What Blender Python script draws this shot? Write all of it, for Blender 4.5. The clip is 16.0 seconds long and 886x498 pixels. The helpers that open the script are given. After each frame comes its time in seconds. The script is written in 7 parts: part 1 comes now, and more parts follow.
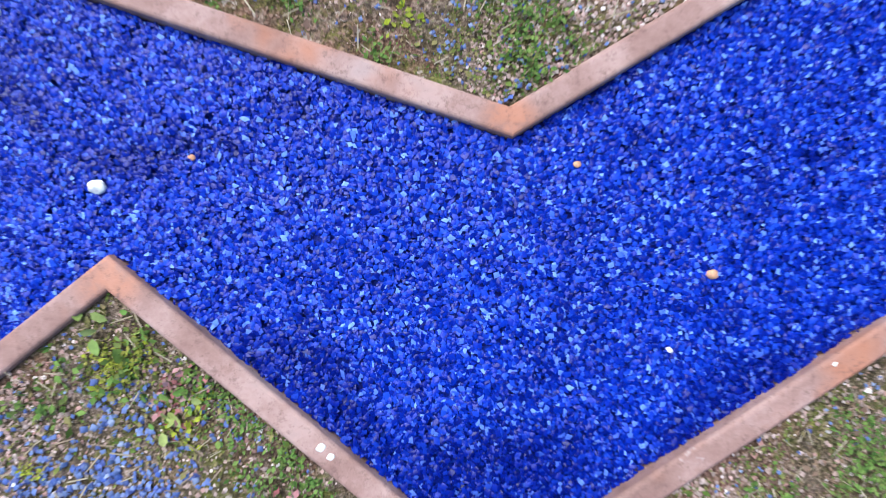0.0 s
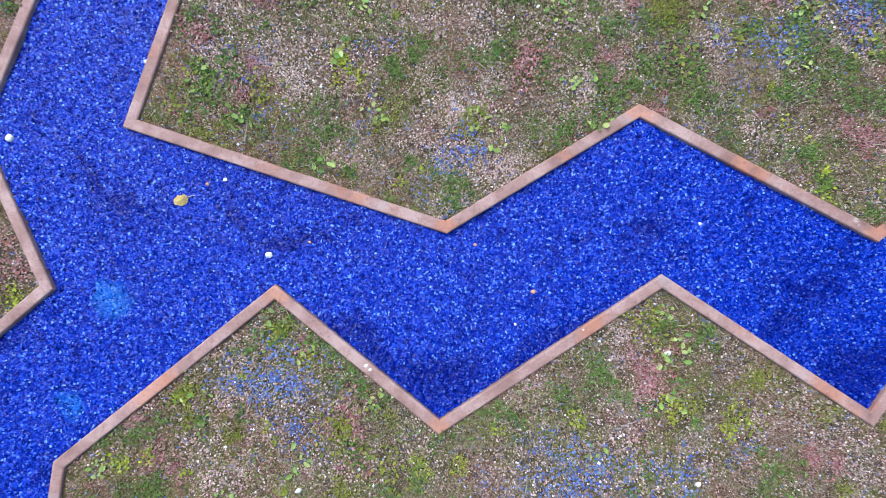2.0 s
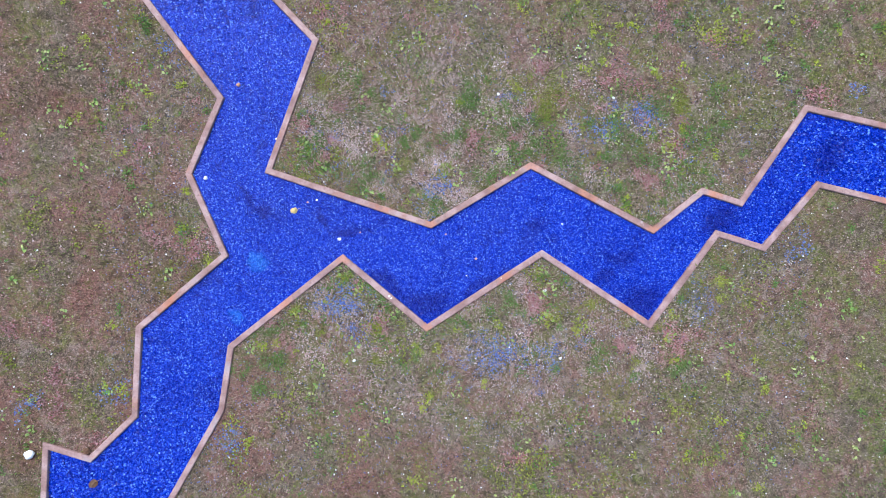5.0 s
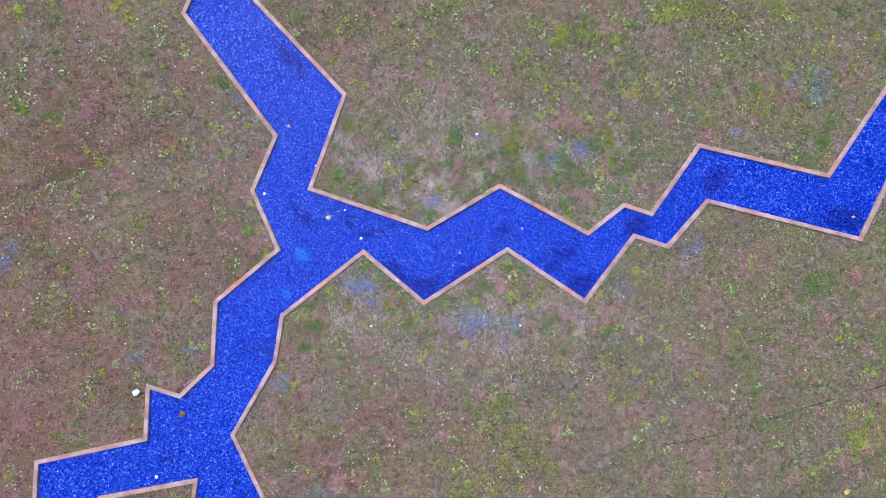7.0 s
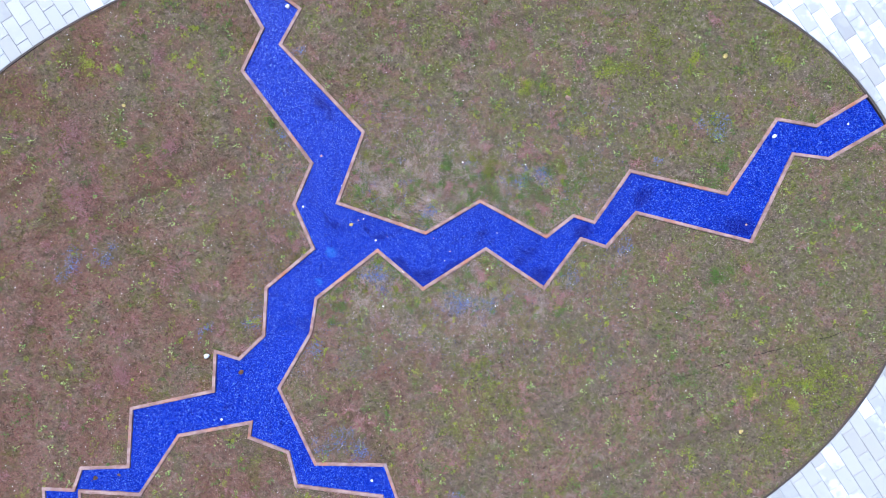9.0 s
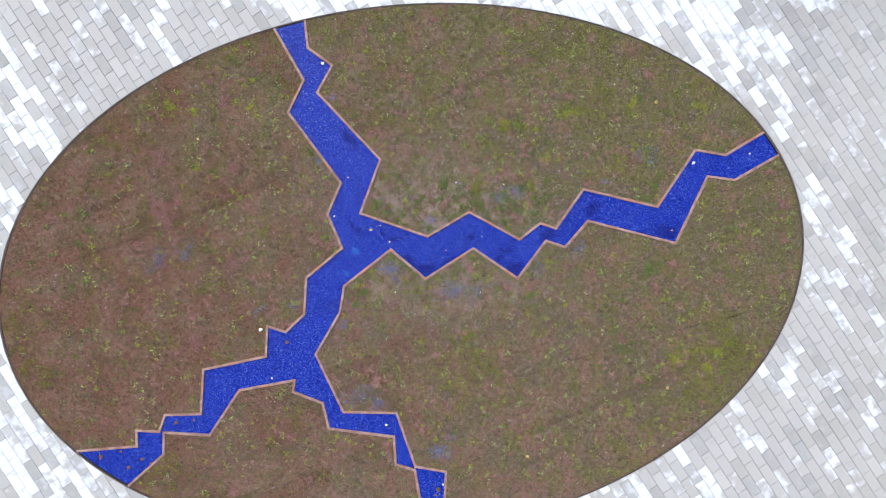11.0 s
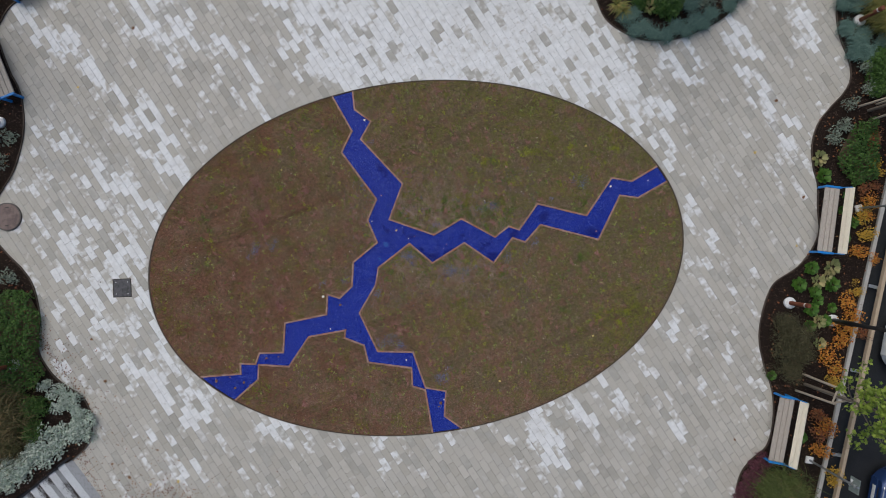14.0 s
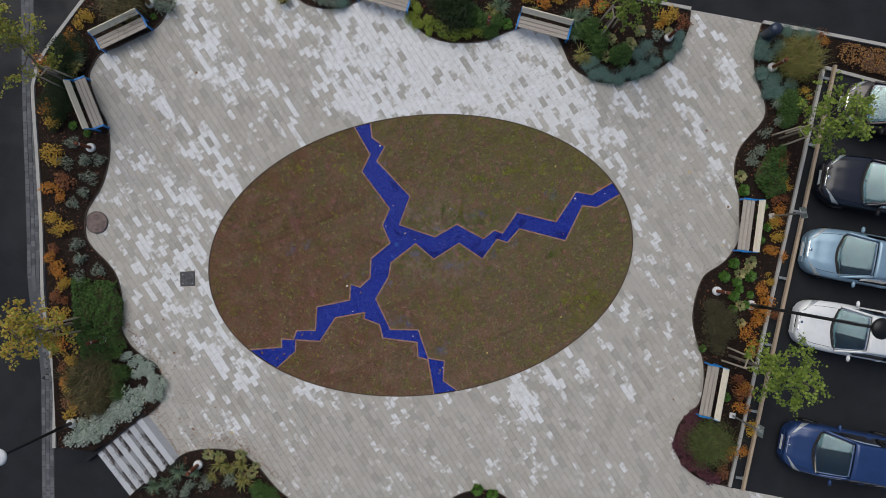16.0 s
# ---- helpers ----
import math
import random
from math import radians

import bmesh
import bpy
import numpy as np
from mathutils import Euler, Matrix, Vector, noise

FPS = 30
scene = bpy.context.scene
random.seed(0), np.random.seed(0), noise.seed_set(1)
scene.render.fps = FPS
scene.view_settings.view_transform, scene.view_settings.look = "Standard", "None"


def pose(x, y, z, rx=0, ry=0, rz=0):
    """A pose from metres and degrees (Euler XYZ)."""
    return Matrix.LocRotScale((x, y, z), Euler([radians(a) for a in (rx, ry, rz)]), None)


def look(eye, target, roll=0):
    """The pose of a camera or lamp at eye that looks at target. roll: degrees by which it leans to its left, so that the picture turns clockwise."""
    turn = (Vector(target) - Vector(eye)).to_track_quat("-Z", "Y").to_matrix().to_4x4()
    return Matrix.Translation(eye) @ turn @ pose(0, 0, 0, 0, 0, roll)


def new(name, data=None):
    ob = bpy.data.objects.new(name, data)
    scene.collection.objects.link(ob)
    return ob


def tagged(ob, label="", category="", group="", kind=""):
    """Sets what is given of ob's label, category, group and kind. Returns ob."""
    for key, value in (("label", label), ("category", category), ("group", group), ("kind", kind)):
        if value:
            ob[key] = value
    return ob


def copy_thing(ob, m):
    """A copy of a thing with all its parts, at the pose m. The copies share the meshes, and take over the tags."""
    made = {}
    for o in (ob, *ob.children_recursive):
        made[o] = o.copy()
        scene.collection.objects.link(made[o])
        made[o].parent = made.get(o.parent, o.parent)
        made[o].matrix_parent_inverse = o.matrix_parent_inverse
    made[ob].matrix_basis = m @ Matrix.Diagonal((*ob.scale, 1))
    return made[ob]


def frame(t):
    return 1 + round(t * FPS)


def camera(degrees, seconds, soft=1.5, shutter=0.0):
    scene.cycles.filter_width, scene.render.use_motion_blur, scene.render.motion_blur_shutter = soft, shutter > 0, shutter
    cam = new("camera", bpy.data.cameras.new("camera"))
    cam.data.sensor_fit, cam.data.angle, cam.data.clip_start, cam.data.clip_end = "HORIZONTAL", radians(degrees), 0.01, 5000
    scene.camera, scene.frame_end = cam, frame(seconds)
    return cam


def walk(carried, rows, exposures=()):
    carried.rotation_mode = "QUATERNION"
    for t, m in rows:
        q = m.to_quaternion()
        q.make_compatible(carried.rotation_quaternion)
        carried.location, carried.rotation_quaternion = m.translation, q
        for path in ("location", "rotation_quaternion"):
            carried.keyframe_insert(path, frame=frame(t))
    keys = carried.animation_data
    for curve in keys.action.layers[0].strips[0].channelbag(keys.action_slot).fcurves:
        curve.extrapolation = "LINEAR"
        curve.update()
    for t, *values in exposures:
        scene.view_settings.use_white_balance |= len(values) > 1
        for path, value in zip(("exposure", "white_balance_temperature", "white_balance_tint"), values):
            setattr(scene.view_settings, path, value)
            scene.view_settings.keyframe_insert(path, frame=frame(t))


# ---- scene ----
cam = camera(73.0, 16.0, soft=0.6, shutter=0.3)
# a camera that looks straight down and rises
PATH = [
    (0, pose(-0.119, -0.198, 1.057, 0, 0, -0.72)),
    (0.5, pose(-0.090, -0.173, 1.423, 0, 0, -0.79)),
    (1, pose(-0.066, -0.130, 1.777, 0, 0, -0.84)),
    (1.5, pose(-0.034, -0.082, 2.123, 0, 0, -0.88)),
    (2, pose(-0.012, -0.067, 2.468, 0, 0, -0.88)),
    (2.5, pose(0.001, -0.066, 2.810, 0, 0, -0.88)),
    (3, pose(0.026, -0.078, 3.164, 0, 0, -0.88)),
    (3.5, pose(0.049, -0.100, 3.561, 0, 0, -0.85)),
    (4, pose(0.056, -0.129, 3.951, 0, 0, -0.83)),
    (6.5, pose(0.166, -0.197, 6.124, 0, 0, -0.30)),
    (7, pose(0.174, -0.203, 6.600, 0, 0, -0.29)),
    (7.5, pose(0.200, -0.200, 7.107, 0, 0, -0.28)),
    (8, pose(0.224, -0.202, 7.618, 0, 0, -0.27)),
    (8.5, pose(0.241, -0.207, 8.175, 0, 0, -0.24)),
    (11, pose(0.299, -0.221, 11.513, 0, 0, -0.13)),
    (11.5, pose(0.290, -0.218, 12.295, 0, 0, -0.10)),
    (12, pose(0.249, -0.225, 13.118, 0, 0, -0.02)),
    (12.5, pose(0.185, -0.251, 13.935, 0, 0, 0.03)),
    (13, pose(0.155, -0.294, 14.898, 0, 0, 0.02)),
    (13.5, pose(0.190, -0.340, 16.092, 0, 0, -0.02)),
    (14, pose(0.266, -0.388, 17.330, 0, 0, -0.03)),
    (14.5, pose(0.355, -0.428, 18.550, 0, 0, -0.02)),
    (15, pose(0.401, -0.434, 19.695, 0, 0, -0.01)),
    (15.5, pose(0.367, -0.421, 20.767, 0, 0, 0.02)),
    (16, pose(0.297, -0.420, 21.846, 0, 0, 0.00)),
]
EXPOSURES = [(0, 1.12, 5500, 5), (1.5, 1.02, 5350, 5), (4, 1.04, 5200, 6), (8.5, 1.06, 5050, 10), (11, 0.63, 5900, 8.5), (12.5, 0.08, 6300, 7), (14.0, -0.37, 6450, 7), (16, -0.43, 6500, 7.5)]
walk(cam, PATH, EXPOSURES)

# ---- light: an overcast day ----
world = bpy.data.worlds.new("sky")
scene.world = world
world.use_nodes = True
_n = world.node_tree.nodes
_sky = _n.new("ShaderNodeTexSky")
_sky.sky_type = "NISHITA"
_sky.sun_disc = False
_sky.sun_elevation = radians(55)
_sky.sun_rotation = radians(330)
_sky.dust_density = 4.0
_sky.air_density = 1.0
_sky.ozone_density = 2.0
_n["Background"].inputs["Strength"].default_value = 0.12
world.node_tree.links.new(_sky.outputs[0], _n["Background"].inputs["Color"])
sun = new("sun", bpy.data.lights.new("sun", "SUN"))
sun.data.energy = 1.5
sun.data.angle = radians(50)
sun.data.color = (1.0, 0.96, 0.9)
sun.matrix_world = look((-6, 9, 20), (0, 0, 0))

# ---- tools ----
from mathutils import geometry

rng = np.random.default_rng(7)


def link_obj(name, mesh, parent=None, label=""):
    ob = new(name, mesh)
    if parent is not None:
        ob.parent = parent
    if label:
        ob["label"] = label
    return ob


def part(name, bm, material, parent=None, label="", smooth=False):
    """Links a bmesh as one mesh object under a thing or a part."""
    me = bpy.data.meshes.new(name)
    bm.to_mesh(me)
    bm.free()
    me.materials.append(material)
    if smooth:
        me.polygons.foreach_set("use_smooth", [True] * len(me.polygons))
    return link_obj(name, me, parent, label)


def mesh_np(name, verts, faces, material):
    """A mesh from arrays: verts (n, 3), faces (m, k)."""
    verts = np.asarray(verts, np.float32)
    faces = np.asarray(faces, np.int32)
    me = bpy.data.meshes.new(name)
    k = faces.shape[1]
    me.vertices.add(len(verts))
    me.vertices.foreach_set("co", verts.ravel())
    me.loops.add(faces.size)
    me.loops.foreach_set("vertex_index", faces.ravel())
    me.polygons.add(len(faces))
    me.polygons.foreach_set("loop_start", np.arange(len(faces), dtype=np.int32) * k)
    me.update(calc_edges=True)
    me.materials.append(material)
    return me


def thing(name, m, label, category, group=""):
    ob = new(name)
    ob.empty_display_size = 0.1
    ob.matrix_basis = m
    return tagged(ob, label, category, group)


def box(bm, x0, x1, y0, y1, z0, z1, bevel=0.0):
    v = [bm.verts.new((x, y, z)) for z in (z0, z1) for y in (y0, y1) for x in (x0, x1)]
    fs = [bm.faces.new([v[i] for i in q]) for q in ((0, 2, 3, 1), (4, 5, 7, 6), (0, 1, 5, 4), (2, 6, 7, 3), (0, 4, 6, 2), (1, 3, 7, 5))]
    if bevel:
        es = list({e for f in fs for e in f.edges})
        bmesh.ops.bevel(bm, geom=es, offset=bevel, segments=2, affect="EDGES", profile=0.6)
    return bm


def block(x0, x1, y0, y1, z0, z1, bevel=0.006):
    return box(bmesh.new(), x0, x1, y0, y1, z0, z1, bevel)


def tube(bm, pts, radii, sides=8, cap=True):
    """A tapered tube along a line of points."""
    pts = [Vector(p) for p in pts]
    if not hasattr(radii, "__len__"):
        radii = [radii] * len(pts)
    rings = []
    side = None
    for i, p in enumerate(pts):
        d = (pts[min(i + 1, len(pts) - 1)] - pts[max(i - 1, 0)]).normalized()
        if side is None:
            side = d.orthogonal().normalized()
        side = (side - d * side.dot(d)).normalized()
        up = d.cross(side)
        rings.append([bm.verts.new(p + (side * math.cos(a) + up * math.sin(a)) * radii[i]) for a in np.linspace(0, 2 * math.pi, sides, endpoint=False)])
    for a, b in zip(rings, rings[1:]):
        for i in range(sides):
            bm.faces.new((a[i], a[(i + 1) % sides], b[(i + 1) % sides], b[i]))
    if cap:
        bm.faces.new(rings[0][::-1])
        bm.faces.new(rings[-1])
    return bm


def lathe(bm, profile, sides=24):
    """Turns a profile of (radius, z) round the upright axis."""
    rings = [[bm.verts.new((r * math.cos(a), r * math.sin(a), z)) for a in np.linspace(0, 2 * math.pi, sides, endpoint=False)] for r, z in profile]
    for a, b in zip(rings, rings[1:]):
        for i in range(sides):
            bm.faces.new((a[i], a[(i + 1) % sides], b[(i + 1) % sides], b[i]))
    bm.faces.new(rings[0][::-1])
    bm.faces.new(rings[-1])
    return bm


def smoothstep(a, b, x):
    t = np.clip((np.asarray(x, float) - a) / (b - a), 0, 1)
    return t * t * (3 - 2 * t)


def ground_z(x, y):
    """The ground falls by 0.75 m towards the south-west corner."""
    return -0.75 * smoothstep(12.2, 15.0, -0.79 * np.asarray(x) - 0.61 * np.asarray(y))


def inside(poly, x, y):
    """Which of the points lie in the polygon."""
    x, y = np.asarray(x, float), np.asarray(y, float)
    hit = np.zeros(x.shape, bool)
    for (ax, ay), (bx, by) in zip(poly, poly[1:] + poly[:1]):
        if ay != by:
            hit ^= ((ay > y) != (by > y)) & (x < (bx - ax) * (y - ay) / (by - ay) + ax)
    return hit


def line_dist(line, x, y):
    """Distance of points from an open line."""
    x, y = np.asarray(x, float), np.asarray(y, float)
    best = np.full(x.shape, 1e9)
    for (ax, ay), (bx, by) in zip(line, line[1:]):
        dx, dy = bx - ax, by - ay
        t = np.clip(((x - ax) * dx + (y - ay) * dy) / (dx * dx + dy * dy), 0, 1)
        best = np.minimum(best, np.hypot(x - ax - t * dx, y - ay - t * dy))
    return best


def smooth_line(pts, step=0.12):
    """A soft curve through the points (Catmull-Rom)."""
    p = [np.array(q, float) for q in pts]
    p = [2 * p[0] - p[1]] + p + [2 * p[-1] - p[-2]]
    out = []
    for a, b, c, d in zip(p, p[1:], p[2:], p[3:]):
        n = max(1, int(np.linalg.norm(c - b) / step))
        for i in range(n):
            t = i / n
            out.append(tuple(0.5 * (2 * b + (c - a) * t + (2 * a - 5 * b + 4 * c - d) * t * t + (3 * b - a - 3 * c + d) * t ** 3)))
    return out + [tuple(p[-2])]


def offset_line(line, d):
    """The line moved sideways by d (to its left), with mitred corners."""
    p = [np.array(q, float) for q in line]
    out = []
    for i, q in enumerate(p):
        n = []
        if i:
            e = q - p[i - 1]
            n.append(np.array((-e[1], e[0])) / np.linalg.norm(e))
        if i < len(p) - 1:
            e = p[i + 1] - q
            n.append(np.array((-e[1], e[0])) / np.linalg.norm(e))
        m = sum(n) / len(n)
        out.append(tuple(q + d * m / max(0.25, m @ m)))
    return out


def strip(line, d0, d1, z0, z1, follow=None):
    """A band with thickness along a line, between two side offsets."""
    a, b = offset_line(line, d0), offset_line(line, d1)
    bm = bmesh.new()
    rings = []
    for (ax, ay), (bx, by) in zip(a, b):
        g = float(follow((ax + bx) / 2, (ay + by) / 2)) if follow else 0.0
        rings.append([bm.verts.new(v) for v in ((ax, ay, g + z0), (bx, by, g + z0), (bx, by, g + z1), (ax, ay, g + z1))])
    for r, s in zip(rings, rings[1:]):
        for i in range(4):
            bm.faces.new((r[i], r[(i + 1) % 4], s[(i + 1) % 4], s[i]))
    bm.faces.new(rings[0])
    bm.faces.new(rings[-1][::-1])
    bmesh.ops.recalc_face_normals(bm, faces=bm.faces)
    return bm


def sheet(poly, cell, height):
    """A filled polygon with a grid of inner points, whose height follows a function."""
    xs, ys = [p[0] for p in poly], [p[1] for p in poly]
    gx, gy = np.meshgrid(np.arange(min(xs) + cell / 2, max(xs), cell), np.arange(min(ys) + cell / 2, max(ys), cell))
    gx, gy = gx.ravel(), gy.ravel()
    keep = inside(poly, gx, gy)
    keep &= line_dist(poly + poly[:1], gx, gy) > cell * 0.25
    pts = [Vector(p) for p in poly] + [Vector((a, b)) for a, b in zip(gx[keep], gy[keep])]
    v, _e, f, *_ = geometry.delaunay_2d_cdt(pts, [], [list(range(len(poly)))], 1, 1e-6)
    bm = bmesh.new()
    bv = [bm.verts.new((p.x, p.y, height(p.x, p.y))) for p in v]
    for t in f:
        bm.faces.new([bv[k] for k in t])
    bm.normal_update()
    bmesh.ops.reverse_faces(bm, faces=[q for q in bm.faces if q.normal.z < 0])
    return bm


def frames(n, lift=1.0, tilt=1.0):
    """n random turns whose z axes lean up; lift: how strongly."""
    z = rng.normal(size=(n, 3)) * tilt
    z[:, 2] = np.abs(z[:, 2]) + lift
    z /= np.linalg.norm(z, axis=1)[:, None]
    x = rng.normal(size=(n, 3))
    x -= z * (x * z).sum(1)[:, None]
    x /= np.linalg.norm(x, axis=1)[:, None]
    return np.stack([x, np.cross(z, x), z], 2)


def scatter(verts, faces, places, turns, scales):
    """Copies of a small shape, as arrays for one mesh."""
    v = np.asarray(verts, float)
    f = np.asarray(faces, int)
    s = np.asarray(scales, float).reshape(len(places), -1)
    pts = np.einsum("nij,nkj->nki", turns, v[None] * (s[:, None, :] if s.shape[1] == 3 else s[:, :, None])) + np.asarray(places)[:, None, :]
    idx = f[None] + (np.arange(len(places)) * len(v))[:, None, None]
    return pts.reshape(-1, 3), idx.reshape(-1, f.shape[1])


LEAF = ([(0, 0, 0), (0.5, -0.3, 0.06), (1, 0, 0), (0.5, 0.3, 0.06)], [(0, 1, 2), (0, 2, 3)])
BROAD = ([(0, 0, 0), (0.3, -0.28, 0.08), (0.75, -0.3, 0.1), (1, 0, -0.02), (0.75, 0.3, 0.1), (0.3, 0.28, 0.08), (0.5, 0, 0.0)],
         [(0, 1, 6), (1, 2, 6), (2, 3, 6), (3, 4, 6), (4, 5, 6), (5, 0, 6)])
_a = np.linspace(0, 2 * np.pi, 10, endpoint=False)
_r = np.where(np.arange(10) % 2 == 0, 0.55, 0.3)
MAPLE = ([(0, 0, 0)] + [(r * math.cos(a), r * math.sin(a), -0.07 * (i % 2 == 0)) for i, (a, r) in enumerate(zip(_a, _r))],
         [(0, 1 + i, 1 + (i + 1) % 10) for i in range(10)])
CHIP = ([(0.55, 0.05, -0.12), (-0.1, 0.5, -0.1), (-0.5, -0.2, -0.15), (0.15, -0.5, -0.1), (0.1, 0.05, 0.28), (-0.2, 0.1, 0.22)],
        [(0, 1, 4), (1, 5, 4), (1, 2, 5), (2, 3, 5), (3, 4, 5), (3, 0, 4)])
SHARD = ([(0.6, 0.1, -0.15), (-0.15, 0.55, -0.12), (-0.55, -0.25, -0.15), (0.2, -0.5, -0.12), (0.02, 0.02, 0.25)], [(0, 1, 4), (1, 2, 4), (2, 3, 4), (3, 0, 4)])

# ---- materials ----
def material(name, rough=0.7, metal=0.0, spec=0.4):
    m = bpy.data.materials.new(name)
    m.use_nodes = True
    b = m.node_tree.nodes["Principled BSDF"]
    b.inputs["Roughness"].default_value = rough
    b.inputs["Metallic"].default_value = metal
    b.inputs["Specular IOR Level"].default_value = spec
    return m


class Nodes:
    """Short hands for building a material's nodes."""

    def __init__(self, m):
        self.m, self.t = m, m.node_tree
        self.bsdf = self.t.nodes["Principled BSDF"]
        geo = self.t.nodes.new("ShaderNodeNewGeometry")
        self.pos, self.island = geo.outputs["Position"], geo.outputs["Random Per Island"]
        self.obj = self.t.nodes.new("ShaderNodeObjectInfo").outputs["Random"]
        self.local = self.t.nodes.new("ShaderNodeTexCoord").outputs["Object"]

    def wire(self, a, b):
        if hasattr(a, "is_output"):
            self.t.links.new(a, b)
        elif hasattr(a, "__len__") and len(a) == 3 and b.type == "RGBA":
            b.default_value = (*a, 1)
        else:
            b.default_value = a

    def noise(self, scale, detail=4.0, rough=0.55, at=None, warp=0.0):
        n = self.t.nodes.new("ShaderNodeTexNoise")
        n.inputs["Scale"].default_value, n.inputs["Detail"].default_value = scale, detail
        n.inputs["Roughness"].default_value, n.inputs["Distortion"].default_value = rough, warp
        self.wire(at or self.pos, n.inputs["Vector"])
        return n.outputs["Fac"]

    def cells(self, scale, at=None, feature="F1", out="Distance"):
        n = self.t.nodes.new("ShaderNodeTexVoronoi")
        n.feature = feature
        n.inputs["Scale"].default_value = scale
        self.wire(at or self.pos, n.inputs["Vector"])
        return n.outputs[out]

    def stretch(self, sx, sy, sz, at=None, turn=0.0):
        n = self.t.nodes.new("ShaderNodeMapping")
        n.inputs["Scale"].default_value = (sx, sy, sz)
        n.inputs["Rotation"].default_value = (0, 0, turn)
        self.wire(at or self.pos, n.inputs["Vector"])
        return n.outputs[0]

    def along(self, angle, sx, sy):
        """Coordinates turned to an angle, with a scale along it and across."""
        n = self.t.nodes.new("ShaderNodeMapping")
        n.vector_type = "TEXTURE"
        n.inputs["Rotation"].default_value = (0, 0, angle)
        n.inputs["Scale"].default_value = (1 / sx, 1 / sy, 1)
        self.wire(self.pos, n.inputs["Vector"])
        return n.outputs[0]

    def math(self, op, a, b=0.0, clamp=False):
        n = self.t.nodes.new("ShaderNodeMath")
        n.operation, n.use_clamp = op, clamp
        self.wire(a, n.inputs[0])
        self.wire(b, n.inputs[1])
        return n.outputs[0]

    def band(self, v, lo, hi, a=0.0, b=1.0):
        n = self.t.nodes.new("ShaderNodeMapRange")
        n.interpolation_type = "SMOOTHSTEP"
        for i, x in enumerate((v, lo, hi, a, b)):
            self.wire(x, n.inputs[i])
        return n.outputs[0]

    def mix(self, f, a, b, kind="MIX"):
        n = self.t.nodes.new("ShaderNodeMix")
        n.data_type, n.blend_type = "RGBA", kind
        self.wire(f, n.inputs[0])
        self.wire(a, n.inputs[6])
        self.wire(b, n.inputs[7])
        return n.outputs[2]

    def ramp(self, v, stops):
        n = self.t.nodes.new("ShaderNodeValToRGB")
        e = n.color_ramp.elements
        while len(e) < len(stops):
            e.new(0.5)
        for el, (p, c) in zip(e, stops):
            el.position, el.color = p, (*c, 1)
        self.wire(v, n.inputs[0])
        return n.outputs[0]

    def bump(self, h, strength=0.3, dist=0.01):
        n = self.t.nodes.new("ShaderNodeBump")
        n.inputs["Strength"].default_value, n.inputs["Distance"].default_value = strength, dist
        self.wire(h, n.inputs["Height"])
        self.wire(n.outputs[0], self.bsdf.inputs["Normal"])

    def color(self, c):
        self.wire(c, self.bsdf.inputs["Base Color"])

    def rough(self, r):
        self.wire(r, self.bsdf.inputs["Roughness"])


def any_random(n):
    """One random number for a single piece or for an island of joined pieces."""
    return n.math("FRACT", n.math("ADD", n.island, n.math("MULTIPLY", n.obj, 7.31)))


def leaf_material(name, stops, patch=0.0, patch_color=(0.2, 0.1, 0.05), patch_scale=0.8, rough=0.55, spec=0.3, brown=False):
    """Leaves: a colour for each leaf, light veining, and patches of another colour."""
    m = material(name, rough, 0, spec)
    n = Nodes(m)
    c = n.ramp(n.island, [(i / max(1, len(stops) - 1), s) for i, s in enumerate(stops)])
    c = n.mix(n.band(n.noise(60, 2), 0.3, 0.75, 0.0, 0.35), c, (0.02, 0.03, 0.01), "MIX")
    if patch:
        c = n.mix(n.band(n.noise(patch_scale, 3), 0.5, 0.62, 0, patch), c, patch_color)
    n.color(browner(n, c) if brown else c)
    n.bump(n.noise(90, 2), 0.2, 0.004)
    return m


def plain(name, color, rough=0.5, metal=0.0, spec=0.4, vary=0.15, scale=6.0, bump=0.1):
    """A painted or moulded surface with slight dirt and unevenness."""
    m = material(name, rough, metal, spec)
    n = Nodes(m)
    dark = tuple(c * (1 - vary * 2) for c in color)
    c = n.mix(n.band(n.noise(scale, 5, at=n.local), 0.35, 0.75), color, dark)
    n.color(n.mix(n.band(n.noise(scale * 11, 3, at=n.local), 0.55, 0.8, 0, vary), c, (0.25, 0.23, 0.2)))
    n.rough(n.band(n.noise(scale * 3, 3, at=n.local), 0.2, 0.8, rough * 0.85, min(1, rough * 1.2)))
    if bump:
        n.bump(n.noise(scale * 25, 3, at=n.local), bump, 0.003)
    return m


def browner(n, c):
    """The lawn is sparser and redder towards the west."""
    at = n.t.nodes.new("ShaderNodeSeparateXYZ")
    n.wire(n.pos, at.inputs[0])
    west = n.math("ADD", at.outputs[0], n.band(n.noise(0.7, 4, 0.6), 0.3, 0.7, -3.0, 3.0))
    return n.mix(n.math("MULTIPLY", n.band(west, 0.5, -5.5, 0, 0.6), n.band(n.noise(1.7, 4, 0.6), 0.35, 0.6, 0.35, 1.0)), c, n.mix(1.0, c, (0.74, 0.55, 0.48), "MULTIPLY"))


